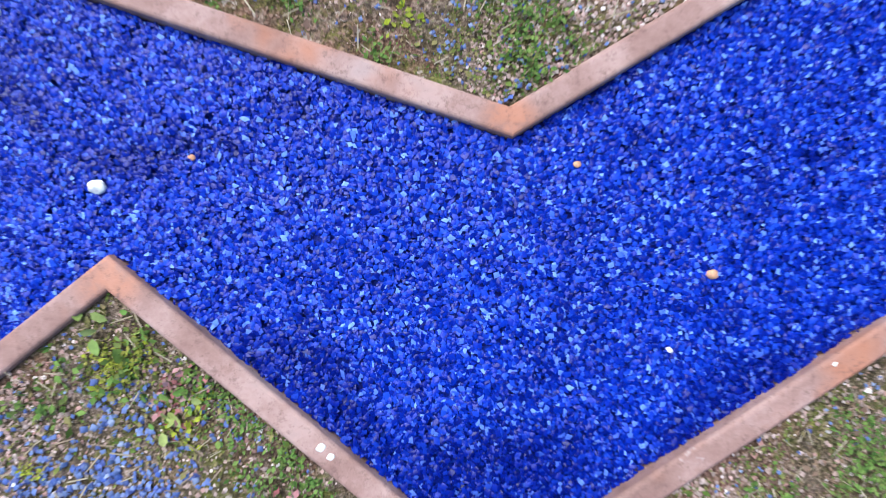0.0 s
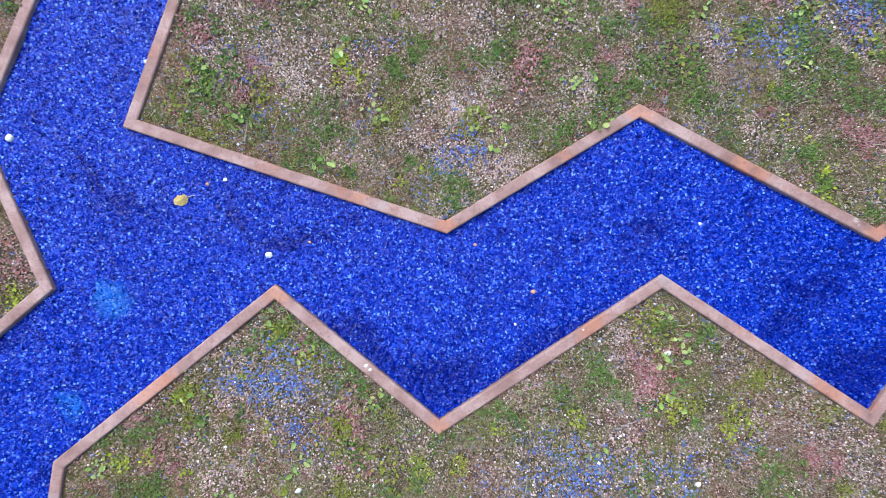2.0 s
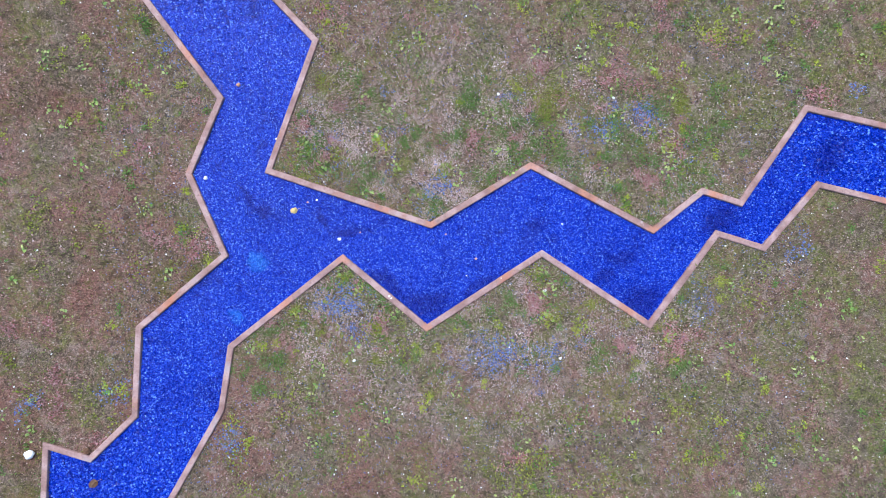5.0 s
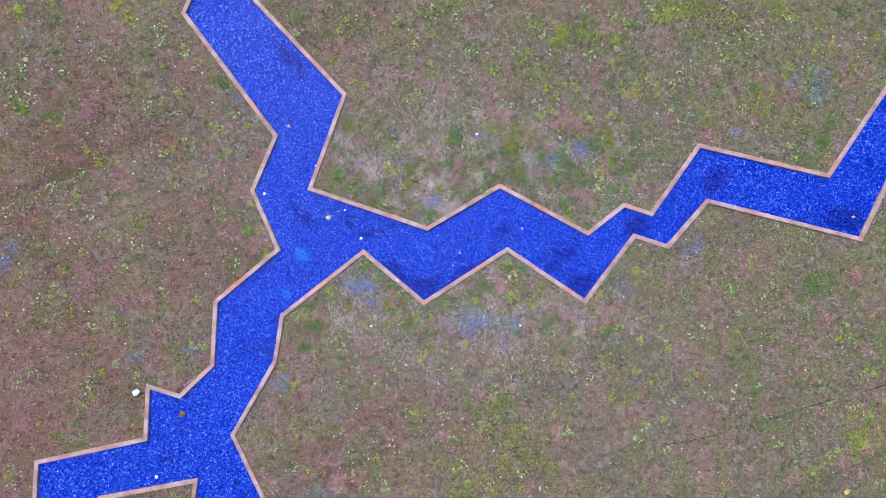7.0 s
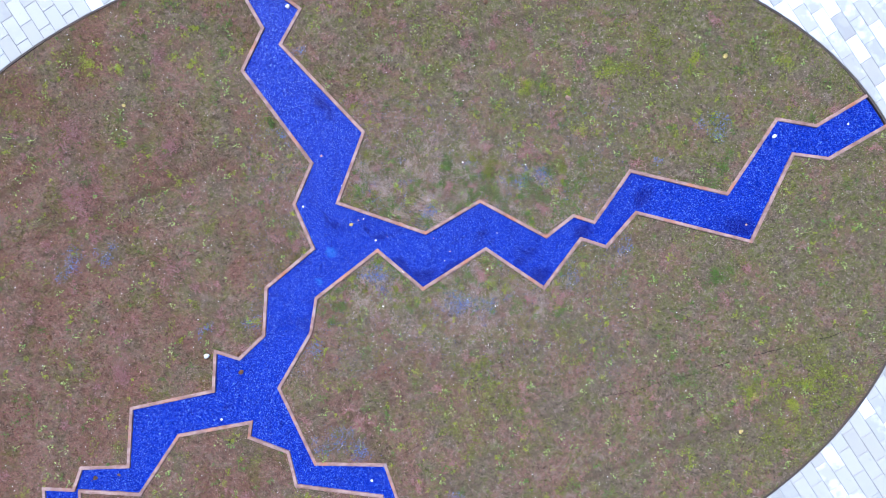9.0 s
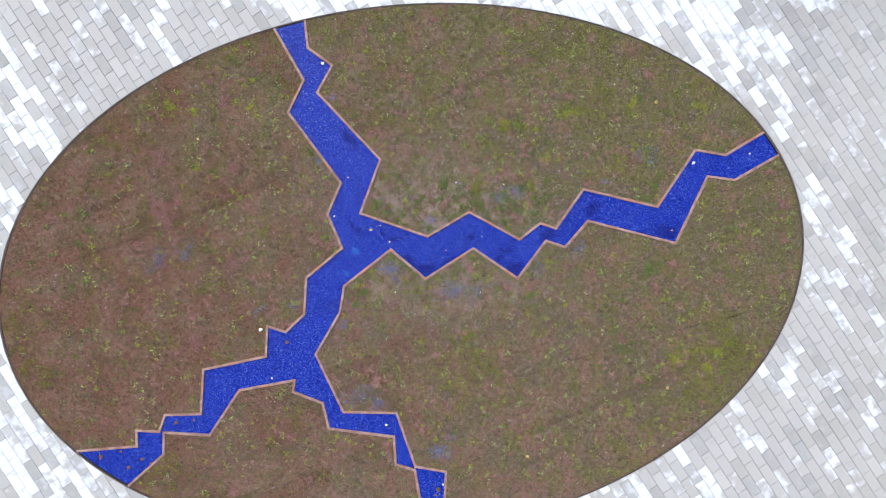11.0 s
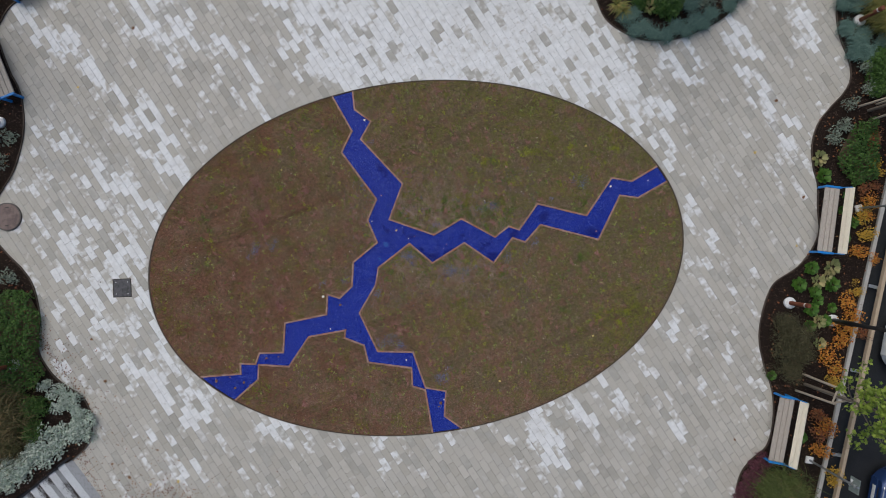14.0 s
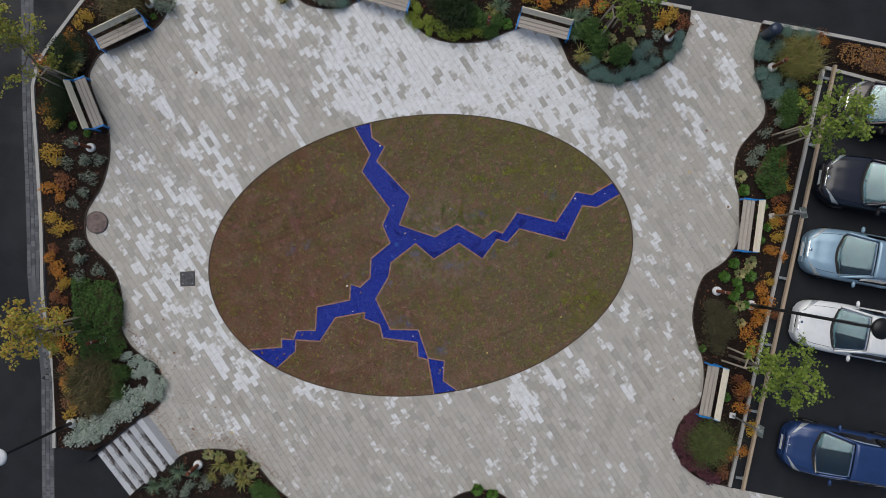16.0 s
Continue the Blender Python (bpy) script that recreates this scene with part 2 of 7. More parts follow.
def lawn_soil_material():
    m = material("lawn_soil", 0.95, 0, 0.12)
    n = Nodes(m)
    fine = n.noise(140, 3, 0.7)
    mid = n.noise(22, 5, 0.65)
    c = n.ramp(fine, [(0.32, (0.029, 0.021, 0.011)), (0.5, (0.108, 0.078, 0.046)), (0.66, (0.31, 0.23, 0.155))])
    sep = n.t.nodes.new("ShaderNodeSeparateXYZ")
    n.wire(n.pos, sep.inputs[0])
    drift = n.math("ADD", n.math("MULTIPLY", sep.outputs[0], 0.006), n.math("MULTIPLY", sep.outputs[1], 0.006))
    red = n.ramp(fine, [(0.32, (0.06, 0.026, 0.018)), (0.5, (0.20, 0.095, 0.070)), (0.68, (0.42, 0.24, 0.19))])
    # wide and narrow reddish stretches of stonecrop and bare gravel
    c = n.mix(n.band(n.math("SUBTRACT", n.noise(1.8, 6, 0.7, warp=0.4), drift), 0.44, 0.58, 0, 0.7), c, red)
    c = n.mix(n.band(n.math("SUBTRACT", n.noise(5.2, 5, 0.68, at=n.stretch(1, 1, 1, turn=2.0), warp=0.6), drift), 0.56, 0.62, 0, 0.55), c, red)
    pale = n.ramp(fine, [(0.32, (0.085, 0.060, 0.042)), (0.5, (0.215, 0.152, 0.112)), (0.68, (0.46, 0.35, 0.275))])
    c = n.mix(n.band(n.noise(6.3, 5, 0.7, at=n.stretch(1, 1, 1, turn=0.7), warp=0.5), 0.55, 0.61, 0, 0.6), c, pale)
    # moss: wide drifts, patches of a hand's breadth and single cushions
    green = n.ramp(n.noise(75, 3, 0.7), [(0.32, (0.026, 0.036, 0.006)), (0.5, (0.105, 0.118, 0.016)), (0.68, (0.24, 0.245, 0.045))])
    greenness = n.math("ADD", n.noise(2.7, 6, 0.72, warp=0.5), drift)
    c = n.mix(n.math("MULTIPLY", n.band(greenness, 0.46, 0.60), n.band(mid, 0.36, 0.56, 0.05, 0.6)), c, green)
    c = n.mix(n.band(n.math("ADD", n.noise(7.5, 5, 0.7, at=n.stretch(1, 1, 1, turn=1.3), warp=0.4), drift), 0.56, 0.65, 0, 0.65), c, green)
    c = n.mix(n.band(n.noise(34, 3, 0.7), 0.57, 0.63, 0, 0.55), c, green)
    c = n.mix(n.band(n.noise(19, 4, 0.7, at=n.stretch(1, 1, 1, turn=0.4)), 0.54, 0.60, 0, 0.6), c, pale)
    # damp dark hollows, pale stones
    c = n.mix(n.band(n.noise(13, 6, 0.8), 0.40, 0.50, 0.55, 0.0), c, (0.036, 0.027, 0.015))
    c = n.mix(n.band(n.noise(55, 2, 0.6), 0.65, 0.69, 0, 0.7), c, (0.50, 0.41, 0.335))
    c = n.mix(n.band(n.noise(38, 3, 0.7, at=n.stretch(1, 1, 1, turn=1.1)), 0.60, 0.66, 0, 0.7), c, (0.022, 0.018, 0.010))
    # faint tracks of the mower
    c = n.mix(n.band(n.noise(1.0, 4, 0.6, at=n.along(radians(22), 0.12, 3.2)), 0.54, 0.7, 0, 0.4), c, (0.07, 0.045, 0.03))
    c = n.mix(n.band(n.noise(1.0, 4, 0.65, at=n.along(radians(24), 0.22, 4.5)), 0.56, 0.66, 0, 0.16), c, pale)
    n.color(browner(n, c))
    n.bump(n.math("ADD", fine, mid), 0.8, 0.012)
    return m


def gravel_material():
    m = material("lawn_gravel", 0.85, 0, 0.25)
    n = Nodes(m)
    c = n.ramp(n.island, [(0.0, (0.23, 0.15, 0.115)), (0.3, (0.42, 0.30, 0.25)), (0.5, (0.22, 0.155, 0.12)), (0.7, (0.52, 0.41, 0.35)), (0.86, (0.36, 0.18, 0.15)), (1.0, (0.74, 0.66, 0.60))])
    c = n.mix(n.band(n.noise(2.9, 4, 0.65, warp=0.4), 0.54, 0.66, 0, 0.5), c, n.ramp(n.island, [(0.0, (0.30, 0.10, 0.085)), (0.6, (0.42, 0.21, 0.19)), (1.0, (0.6, 0.42, 0.40))]))
    n.color(browner(n, c))
    n.bump(n.noise(300, 2), 0.3, 0.002)
    return m


def glass_chip_material(name):
    m = material(name, 0.16, 0, 0.18)
    n = Nodes(m)
    r = n.island
    c = n.ramp(r, [(0.0, (0.002, 0.006, 0.14)), (0.25, (0.003, 0.012, 0.23)), (0.6, (0.006, 0.024, 0.34)), (0.90, (0.020, 0.062, 0.49)), (1.0, (0.17, 0.29, 0.72))])
    # deeper in colour: damp swirls, spots by the edging; paler: dusty spots
    push = n.t.nodes.new("ShaderNodeTexNoise")
    push.inputs["Scale"].default_value, push.inputs["Detail"].default_value = 6.0, 3.0
    n.wire(n.pos, push.inputs["Vector"])
    shift = n.t.nodes.new("ShaderNodeVectorMath")
    shift.operation = "MULTIPLY_ADD"
    n.wire(push.outputs["Color"], shift.inputs[0])
    shift.inputs[1].default_value, shift.inputs[2].default_value = (0.22, 0.22, 0), (-0.11, -0.11, 0)
    bent = n.t.nodes.new("ShaderNodeVectorMath")
    n.wire(n.pos, bent.inputs[0])
    n.wire(shift.outputs[0], bent.inputs[1])

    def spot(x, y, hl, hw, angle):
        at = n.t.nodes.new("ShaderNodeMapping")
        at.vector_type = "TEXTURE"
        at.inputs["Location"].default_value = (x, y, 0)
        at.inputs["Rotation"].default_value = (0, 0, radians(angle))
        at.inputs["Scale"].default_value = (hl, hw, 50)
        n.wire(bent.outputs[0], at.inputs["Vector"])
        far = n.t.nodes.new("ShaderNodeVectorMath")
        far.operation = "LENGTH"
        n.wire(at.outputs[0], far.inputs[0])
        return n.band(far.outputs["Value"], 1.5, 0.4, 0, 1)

    darker = n.band(n.noise(1.9, 5, 0.65, warp=0.6), 0.54, 0.70, 0, 0.6)
    # finer patches: shade of small dents in the glass, put into the colour
    darker = n.math("MAXIMUM", darker, n.band(n.noise(6.5, 4, 0.65, warp=0.8), 0.56, 0.68, 0, 0.75))
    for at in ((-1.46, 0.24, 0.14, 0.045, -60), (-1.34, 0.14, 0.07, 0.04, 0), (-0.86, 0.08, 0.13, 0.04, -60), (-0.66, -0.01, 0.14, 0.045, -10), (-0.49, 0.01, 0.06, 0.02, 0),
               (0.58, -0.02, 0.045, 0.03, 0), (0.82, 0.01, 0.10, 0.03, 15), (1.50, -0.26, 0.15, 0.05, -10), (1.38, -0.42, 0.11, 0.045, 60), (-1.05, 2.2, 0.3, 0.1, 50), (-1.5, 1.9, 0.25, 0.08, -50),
               # deeper spots in the corners and along the sides of the edging
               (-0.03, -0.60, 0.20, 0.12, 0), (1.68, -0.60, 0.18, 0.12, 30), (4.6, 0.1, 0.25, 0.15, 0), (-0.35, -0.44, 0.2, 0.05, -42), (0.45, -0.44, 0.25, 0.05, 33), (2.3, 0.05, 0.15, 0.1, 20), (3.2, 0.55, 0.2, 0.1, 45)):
        darker = n.math("MAXIMUM", darker, spot(*at))
    c = n.mix(n.math("MULTIPLY", darker, 0.9), c, n.mix(1.0, c, (0.22, 0.26, 0.50), "MULTIPLY"))
    dusty = n.math("MAXIMUM", spot(-1.38, -0.25, 0.07, 0.05, 20), spot(-1.56, -0.69, 0.05, 0.05, 0))
    c = n.mix(n.math("MULTIPLY", dusty, 0.3), c, (0.05, 0.26, 0.74))
    n.color(c)
    n.rough(n.band(r, 0, 1, 0.15, 0.40))
    return m


def glass_floor_material():
    m = material("blue_glass_bed", 0.45, 0, 0.12)
    n = Nodes(m)
    d = n.cells(125, out="Color")
    sep = n.t.nodes.new("ShaderNodeSeparateColor")
    n.wire(d, sep.inputs[0])
    n.color(n.ramp(sep.outputs[0], [(0.0, (0.001, 0.004, 0.12)), (0.6, (0.004, 0.016, 0.28)), (1.0, (0.016, 0.05, 0.45))]))
    n.bump(sep.outputs[1], 0.6, 0.005)
    return m


def corten_material():
    m = material("rusty_steel", 0.75, 0.0, 0.35)
    n = Nodes(m)
    a = n.noise(6, 6, 0.68)
    c = n.ramp(a, [(0.3, (0.19, 0.10, 0.075)), (0.47, (0.30, 0.175, 0.14)), (0.60, (0.41, 0.265, 0.22)), (0.78, (0.28, 0.20, 0.175))])
    c = n.mix(n.band(n.noise(2.3, 4, 0.65), 0.54, 0.68, 0, 0.7), c, (0.43, 0.155, 0.065))
    # fresh rust round the welds of the corners
    for x, y, r in ((-0.70, -0.23, 0.07), (-1.2, -0.62, 0.12), (0.80, 0.49, 0.08), (1.77, -0.04, 0.06), (1.25, 0.25, 0.09), (1.55, -0.67, 0.08), (0.0, 0.02, 0.05), (-0.04, -0.80, 0.05)):
        d = n.t.nodes.new("ShaderNodeVectorMath")
        d.operation = "DISTANCE"
        n.wire(n.pos, d.inputs[0])
        d.inputs[1].default_value = (x, y, 0.02)
        c = n.mix(n.math("MULTIPLY", n.band(d.outputs["Value"], 1.3 * r, 0.5 * r, 0, 0.55), n.band(n.noise(24, 4, 0.7), 0.35, 0.6, 0.3, 1.0)), c, (0.47, 0.17, 0.07))
    c = n.mix(n.band(n.noise(70, 4, 0.75), 0.5, 0.72, 0, 0.6), c, (0.13, 0.07, 0.055))
    c = n.mix(n.band(n.noise(11, 4, 0.7), 0.66, 0.74, 0, 0.6), c, (0.50, 0.42, 0.38))
    c = n.mix(n.band(n.noise(3.1, 3), 0.60, 0.72, 0, 0.55), c, (0.30, 0.26, 0.25))
    n.color(c)
    n.bump(n.noise(180, 3), 0.25, 0.002)
    return m


# stretches of salt bloom on the paving: centre, half length along the courses, half width, share of white
BLOOM_NORTH = [(-8.30, 6.73, 2.37, 0.78, 0.60), (-9.06, 8.38, 1.24, 1.03, 0.50), (-1.99, 6.30, 2.68, 2.37, 1.0), (0.30, 5.89, 3.09, 2.27, 0.98), (-5.31, 8.40, 1.24, 1.86, 0.50), (-6.98, 6.03, 1.65, 0.52, 0.35), (-11.70, 6.03, 1.24, 0.62, 0.35), (-10.17, 5.21, 1.24, 0.27, 0.75), (-8.24, 3.00, 2.37, 0.78, 0.45), (-7.68, 2.28, 1.44, 0.41, 0.60), (-5.45, 4.51, 1.86, 0.62, 0.40), (-10.03, 0.90, 2.47, 1.86, 0.36), (-8.50, 0.49, 1.65, 0.82, 0.50)]
BLOOM_NORTH_EAST = [(2.38, 6.17, 2.68, 2.27, 0.98), (4.87, 4.51, 2.27, 1.13, 0.88), (6.40, 3.25, 1.65, 0.82, 0.50), (7.10, 5.21, 1.03, 0.52, 0.60), (9.88, 3.54, 2.06, 0.45, 0.60), (8.77, 5.62, 0.82, 0.52, 0.55), (10.56, 6.44, 1.86, 0.52, 0.45), (7.65, 0.34, 1.03, 0.37, 0.40)]
BLOOM_WEST = [(-9.35, -0.98, 1.86, 1.44, 0.50), (-8.36, -3.06, 2.27, 1.24, 0.55), (-7.27, -4.44, 1.86, 0.82, 0.60), (-11.00, -2.91, 1.65, 0.62, 0.38), (-7.53, -6.38, 1.24, 0.82, 0.30), (-4.73, -5.41, 1.03, 0.52, 0.45), (-1.15, -6.11, 0.62, 0.82, 0.35)]
BLOOM_SOUTH = [(3.28, -6.0, 1.15, 0.42, 1.05), (5.1, -4.35, 0.9, 0.25, 0.5), (1.82, -5.55, 0.62, 0.62, 0.30), (4.32, -5.28, 1.03, 0.29, 0.62), (6.69, -5.00, 1.24, 0.33, 0.42), (7.51, -4.17, 1.24, 0.37, 0.28), (6.95, -2.91, 1.24, 0.33, 0.32), (8.07, -1.24, 1.03, 0.52, 0.2), (4.11, -7.08, 0.33, 0.21, 0.60), (0.85, -8.48, 1.03, 0.52, 0.28)]


def paver_material():
    m = material("concrete_paver", 0.8, 0, 0.3)
    n = Nodes(m)
    v = any_random(n)
    tone = n.math("FRACT", n.math("MULTIPLY", v, 13.7))
    grey = n.ramp(tone, [(0.0, (0.420, 0.396, 0.352)), (0.4, (0.472, 0.450, 0.405)), (0.75, (0.450, 0.432, 0.396)), (1.0, (0.506, 0.485, 0.440))])
    white = n.ramp(n.noise(7, 4, 0.6), [(0.3, (0.70, 0.715, 0.73)), (0.7, (0.82, 0.83, 0.845))])
    share = None
    for x, y, hl, hw, weight in BLOOM_NORTH + BLOOM_NORTH_EAST + BLOOM_WEST + BLOOM_SOUTH:
        at = n.t.nodes.new("ShaderNodeMapping")
        at.vector_type = "TEXTURE"
        at.inputs["Location"].default_value = (x, y, 0)
        at.inputs["Rotation"].default_value = (0, 0, radians(-57))
        at.inputs["Scale"].default_value = (hl, hw, 50)
        n.wire(n.pos, at.inputs["Vector"])
        far = n.t.nodes.new("ShaderNodeVectorMath")
        far.operation = "LENGTH"
        n.wire(at.outputs[0], far.inputs[0])
        one = n.band(far.outputs["Value"], 1.35, 0.6, 0.0, weight)
        share = one if share is None else n.math("MAXIMUM", share, one)
    streak = n.noise(1.0, 2, 0.5, at=n.along(radians(-57), 0.30, 0.9))
    share = n.math("ADD", n.math("ADD", share, 0.015), n.band(streak, 0.3, 0.7, -0.16, 0.07))
    own = n.t.nodes.new("ShaderNodeCombineXYZ")
    for k, f in enumerate((91.0, 57.0, 33.0)):
        n.wire(n.math("MULTIPLY", v, f), own.inputs[k])
    moved = n.t.nodes.new("ShaderNodeVectorMath")
    n.wire(n.pos, moved.inputs[0])
    n.wire(own.outputs[0], moved.inputs[1])
    blot = n.noise(5.0, 3, 0.5, at=moved.outputs[0])
    gap = n.math("ADD", n.math("SUBTRACT", share, v), n.band(blot, 0.25, 0.75, -0.24, 0.24))
    cover = n.math("MULTIPLY", n.band(gap, -0.20, 0.18), n.band(n.noise(2.5, 3), 0.3, 0.7, 0.8, 1.0))
    # single damp pavers among the bloom
    darker = n.math("MULTIPLY", n.band(n.math("FRACT", n.math("MULTIPLY", v, 29.3)), 0.86, 0.88), n.band(blot, 0.30, 0.52, 0.25, 1.0))
    cover = n.math("MULTIPLY", cover, n.math("SUBTRACT", 1.0, n.math("MULTIPLY", darker, 0.9)))
    c = n.mix(cover, n.mix(n.math("MULTIPLY", darker, 0.45), grey, (0.30, 0.29, 0.265)), white)
    c = n.mix(n.band(n.noise(120, 4, 0.7), 0.5, 0.8, 0, 0.25), c, (0.25, 0.24, 0.22))
    c = n.mix(n.band(n.noise(2.2, 4), 0.55, 0.75, 0, 0.22), c, (0.30, 0.28, 0.24))
    # damp spots left inside the bloom
    c = n.mix(n.band(n.noise(6.5, 2, 0.5), 0.64, 0.70, 0, 0.3), c, (0.33, 0.32, 0.29))
    n.color(c)
    n.bump(n.noise(220, 4, 0.7), 0.25, 0.002)
    return m


def asphalt_material():
    m = material("asphalt", 0.75, 0, 0.2)
    n = Nodes(m)
    c = n.ramp(n.noise(260, 3, 0.7), [(0.35, (0.012, 0.013, 0.0155)), (0.6, (0.026, 0.0285, 0.033)), (0.75, (0.055, 0.056, 0.06))])
    c = n.mix(n.band(n.noise(0.5, 5), 0.4, 0.7, 0, 0.55), c, (0.013, 0.014, 0.017))
    n.color(c)
    n.rough(n.band(n.noise(0.8, 4), 0.35, 0.65, 0.5, 0.85))
    n.bump(n.noise(320, 3, 0.7), 0.5, 0.004)
    return m


def mulch_material():
    m = material("bark_mulch", 0.95, 0, 0.12)
    n = Nodes(m)
    f = n.noise(48, 4, 0.75, at=n.stretch(1, 1.7, 1, turn=0.4))
    c = n.ramp(f, [(0.32, (0.008, 0.006, 0.005)), (0.55, (0.028, 0.019, 0.015)), (0.72, (0.07, 0.045, 0.034)), (0.8, (0.12, 0.085, 0.065))])
    c = n.mix(n.band(n.noise(1.6, 3), 0.5, 0.7, 0, 0.5), c, (0.014, 0.010, 0.009))
    n.color(c)
    n.bump(f, 1.0, 0.03)
    return m


def timber_material(name, pale, dark):
    m = material(name, 0.8, 0, 0.2)
    n = Nodes(m)
    g = n.noise(9, 6, 0.7, at=n.stretch(1, 16, 16, at=n.local))
    c = n.ramp(g, [(0.3, dark), (0.6, pale)])
    tone = n.math("FRACT", n.math("MULTIPLY", n.obj, 5.7))
    c = n.mix(n.math("MULTIPLY", tone, 0.35), c, dark)
    c = n.mix(n.band(n.noise(7, 4, at=n.local), 0.6, 0.8, 0, 0.5), c, (0.20, 0.19, 0.17))
    n.color(c)
    n.bump(g, 0.4, 0.003)
    return m


def stone_material(name, a, b, scale=30.0):
    m = material(name, 0.85, 0, 0.25)
    n = Nodes(m)
    v = any_random(n)
    c = n.mix(v, a, b)
    c = n.mix(n.band(n.noise(scale, 4, 0.7), 0.45, 0.75, 0, 0.5), c, tuple(x * 0.5 for x in a))
    c = n.mix(n.band(n.noise(1.4, 3), 0.5, 0.7, 0, 0.35), c, tuple(x * 0.6 for x in a))
    n.color(c)
    n.bump(n.noise(scale * 4, 3), 0.35, 0.003)
    return m


def car_paint(name, color, rough=0.18, metal=0.35):
    m = material(name, rough, metal, 0.5)
    n = Nodes(m)
    n.color(n.mix(n.band(n.noise(3, 4), 0.4, 0.75, 0, 0.3), color, tuple(c * 0.75 for c in color)))
    n.bsdf.inputs["Coat Weight"].default_value = 0.4
    n.bsdf.inputs["Coat Roughness"].default_value = 0.06
    return m


M_SOIL, M_GRAVEL, M_CHIP, M_GLASS = lawn_soil_material(), gravel_material(), glass_chip_material("blue_glass"), glass_floor_material()
M_CORTEN, M_PAVER, M_ASPHALT, M_MULCH = corten_material(), paver_material(), asphalt_material(), mulch_material()
M_SAND = stone_material("joint_sand", (0.31, 0.30, 0.265), (0.36, 0.35, 0.315), 80)
M_SLAT = timber_material("grey_timber", (0.50, 0.45, 0.40), (0.30, 0.265, 0.23))
M_BACKSLAT = timber_material("pale_timber", (0.84, 0.78, 0.64), (0.64, 0.56, 0.44))
M_RAIL = timber_material("rail_timber", (0.50, 0.40, 0.29), (0.32, 0.25, 0.18))
M_BLUE = plain("blue_paint", (0.015, 0.22, 0.62), 0.35, 0, 0.5, 0.08)
M_STEEL = plain("galvanised_steel", (0.42, 0.45, 0.47), 0.4, 0.75, 0.5, 0.12)
M_DARKSTEEL = plain("dark_steel", (0.06, 0.055, 0.05), 0.55, 0.5, 0.4, 0.1)
M_EDGE = plain("bed_edging_steel", (0.10, 0.075, 0.06), 0.7, 0.3, 0.3, 0.2, 3)
M_CONCRETE = stone_material("pale_concrete", (0.66, 0.67, 0.68), (0.76, 0.77, 0.78))
M_KERB = stone_material("granite_kerb", (0.40, 0.39, 0.37), (0.52, 0.51, 0.48))
M_COBBLE = stone_material("dark_setts", (0.085, 0.09, 0.10), (0.17, 0.175, 0.185))
M_TREAD = stone_material("damp_shaded_tread", (0.27, 0.28, 0.295), (0.33, 0.34, 0.36), 14)
M_STEP = stone_material("granite_step", (0.50, 0.52, 0.55), (0.58, 0.60, 0.63))
M_IRON = plain("cast_iron", (0.13, 0.115, 0.11), 0.6, 0.4, 0.4, 0.2)
M_BLACK = plain("black_coating", (0.012, 0.012, 0.014), 0.4, 0.2, 0.4, 0.1)
M_WHITE = plain("white_coating", (0.78, 0.80, 0.82), 0.4, 0, 0.4, 0.06)
M_RUSTPOST = plain("rust_brown_steel", (0.20, 0.065, 0.035), 0.7, 0.1, 0.3, 0.2)
M_BARK = stone_material("tree_bark", (0.16, 0.13, 0.10), (0.22, 0.19, 0.15), 40)
M_TWIG = stone_material("twigs", (0.09, 0.055, 0.04), (0.13, 0.085, 0.06), 40)

# ---- plan ----
CX, CY, EA, EB, ETURN = -0.515, -0.648, 7.768, 5.093, radians(7.16)


def oval(angle, k=1.0):
    """A point of the lawn's oval rim."""
    u, v = k * EA * math.cos(angle), k * EB * math.sin(angle)
    return (CX + u * math.cos(ETURN) - v * math.sin(ETURN), CY + u * math.sin(ETURN) + v * math.cos(ETURN))


def oval_uv(x, y):
    dx, dy = np.asarray(x) - CX, np.asarray(y) - CY
    return (dx * math.cos(ETURN) + dy * math.sin(ETURN)) / EA, (dy * math.cos(ETURN) - dx * math.sin(ETURN)) / EB


def oval_norm(x, y):
    u, v = oval_uv(x, y)
    return np.hypot(u, v)


# the four bent steel lines along the channel, one for each piece of lawn
KERB_NW = [(-2.94, 4.03), (-2.37, 3.03), (-2.67, 2.41), (-1.66, 1.05), (-1.92, 0.45), (-1.64, -0.20), (-2.33, -0.77), (-2.37, -1.47), (-2.73, -1.81),
           (-3.08, -1.70), (-3.11, -2.28), (-4.31, -2.53), (-4.36, -3.38), (-5.05, -3.40), (-5.16, -3.72), (-5.60, -3.70), (-5.59, -4.00), (-6.75, -4.09)]
KERB_NE = [(-2.35, 4.19), (-2.29, 3.65), (-1.82, 3.31), (-2.11, 2.79), (-0.90, 1.50), (-1.285, 0.467), (0.002, 0.022), (0.803, 0.488), (1.77, -0.038),
           (2.17, 0.27), (2.47, 0.17), (3.00, 0.92), (4.42, 0.58), (5.15, 1.67), (5.73, 1.57), (6.42, 1.99)]
KERB_SE = [(6.70, 1.55), (5.91, 1.09), (5.39, 1.16), (4.77, -0.12), (3.09, 0.31), (2.65, -0.19), (2.28, -0.07), (1.735, -0.791), (0.884, -0.213), (-0.038, -0.797),
           (-0.703, -0.232), (-1.60, -0.927), (-1.68, -1.43), (-2.15, -2.24), (-1.62, -3.35), (-0.60, -3.37), (-0.24, -4.40), (0.35, -4.50), (0.31, -5.22), (0.82, -5.60)]
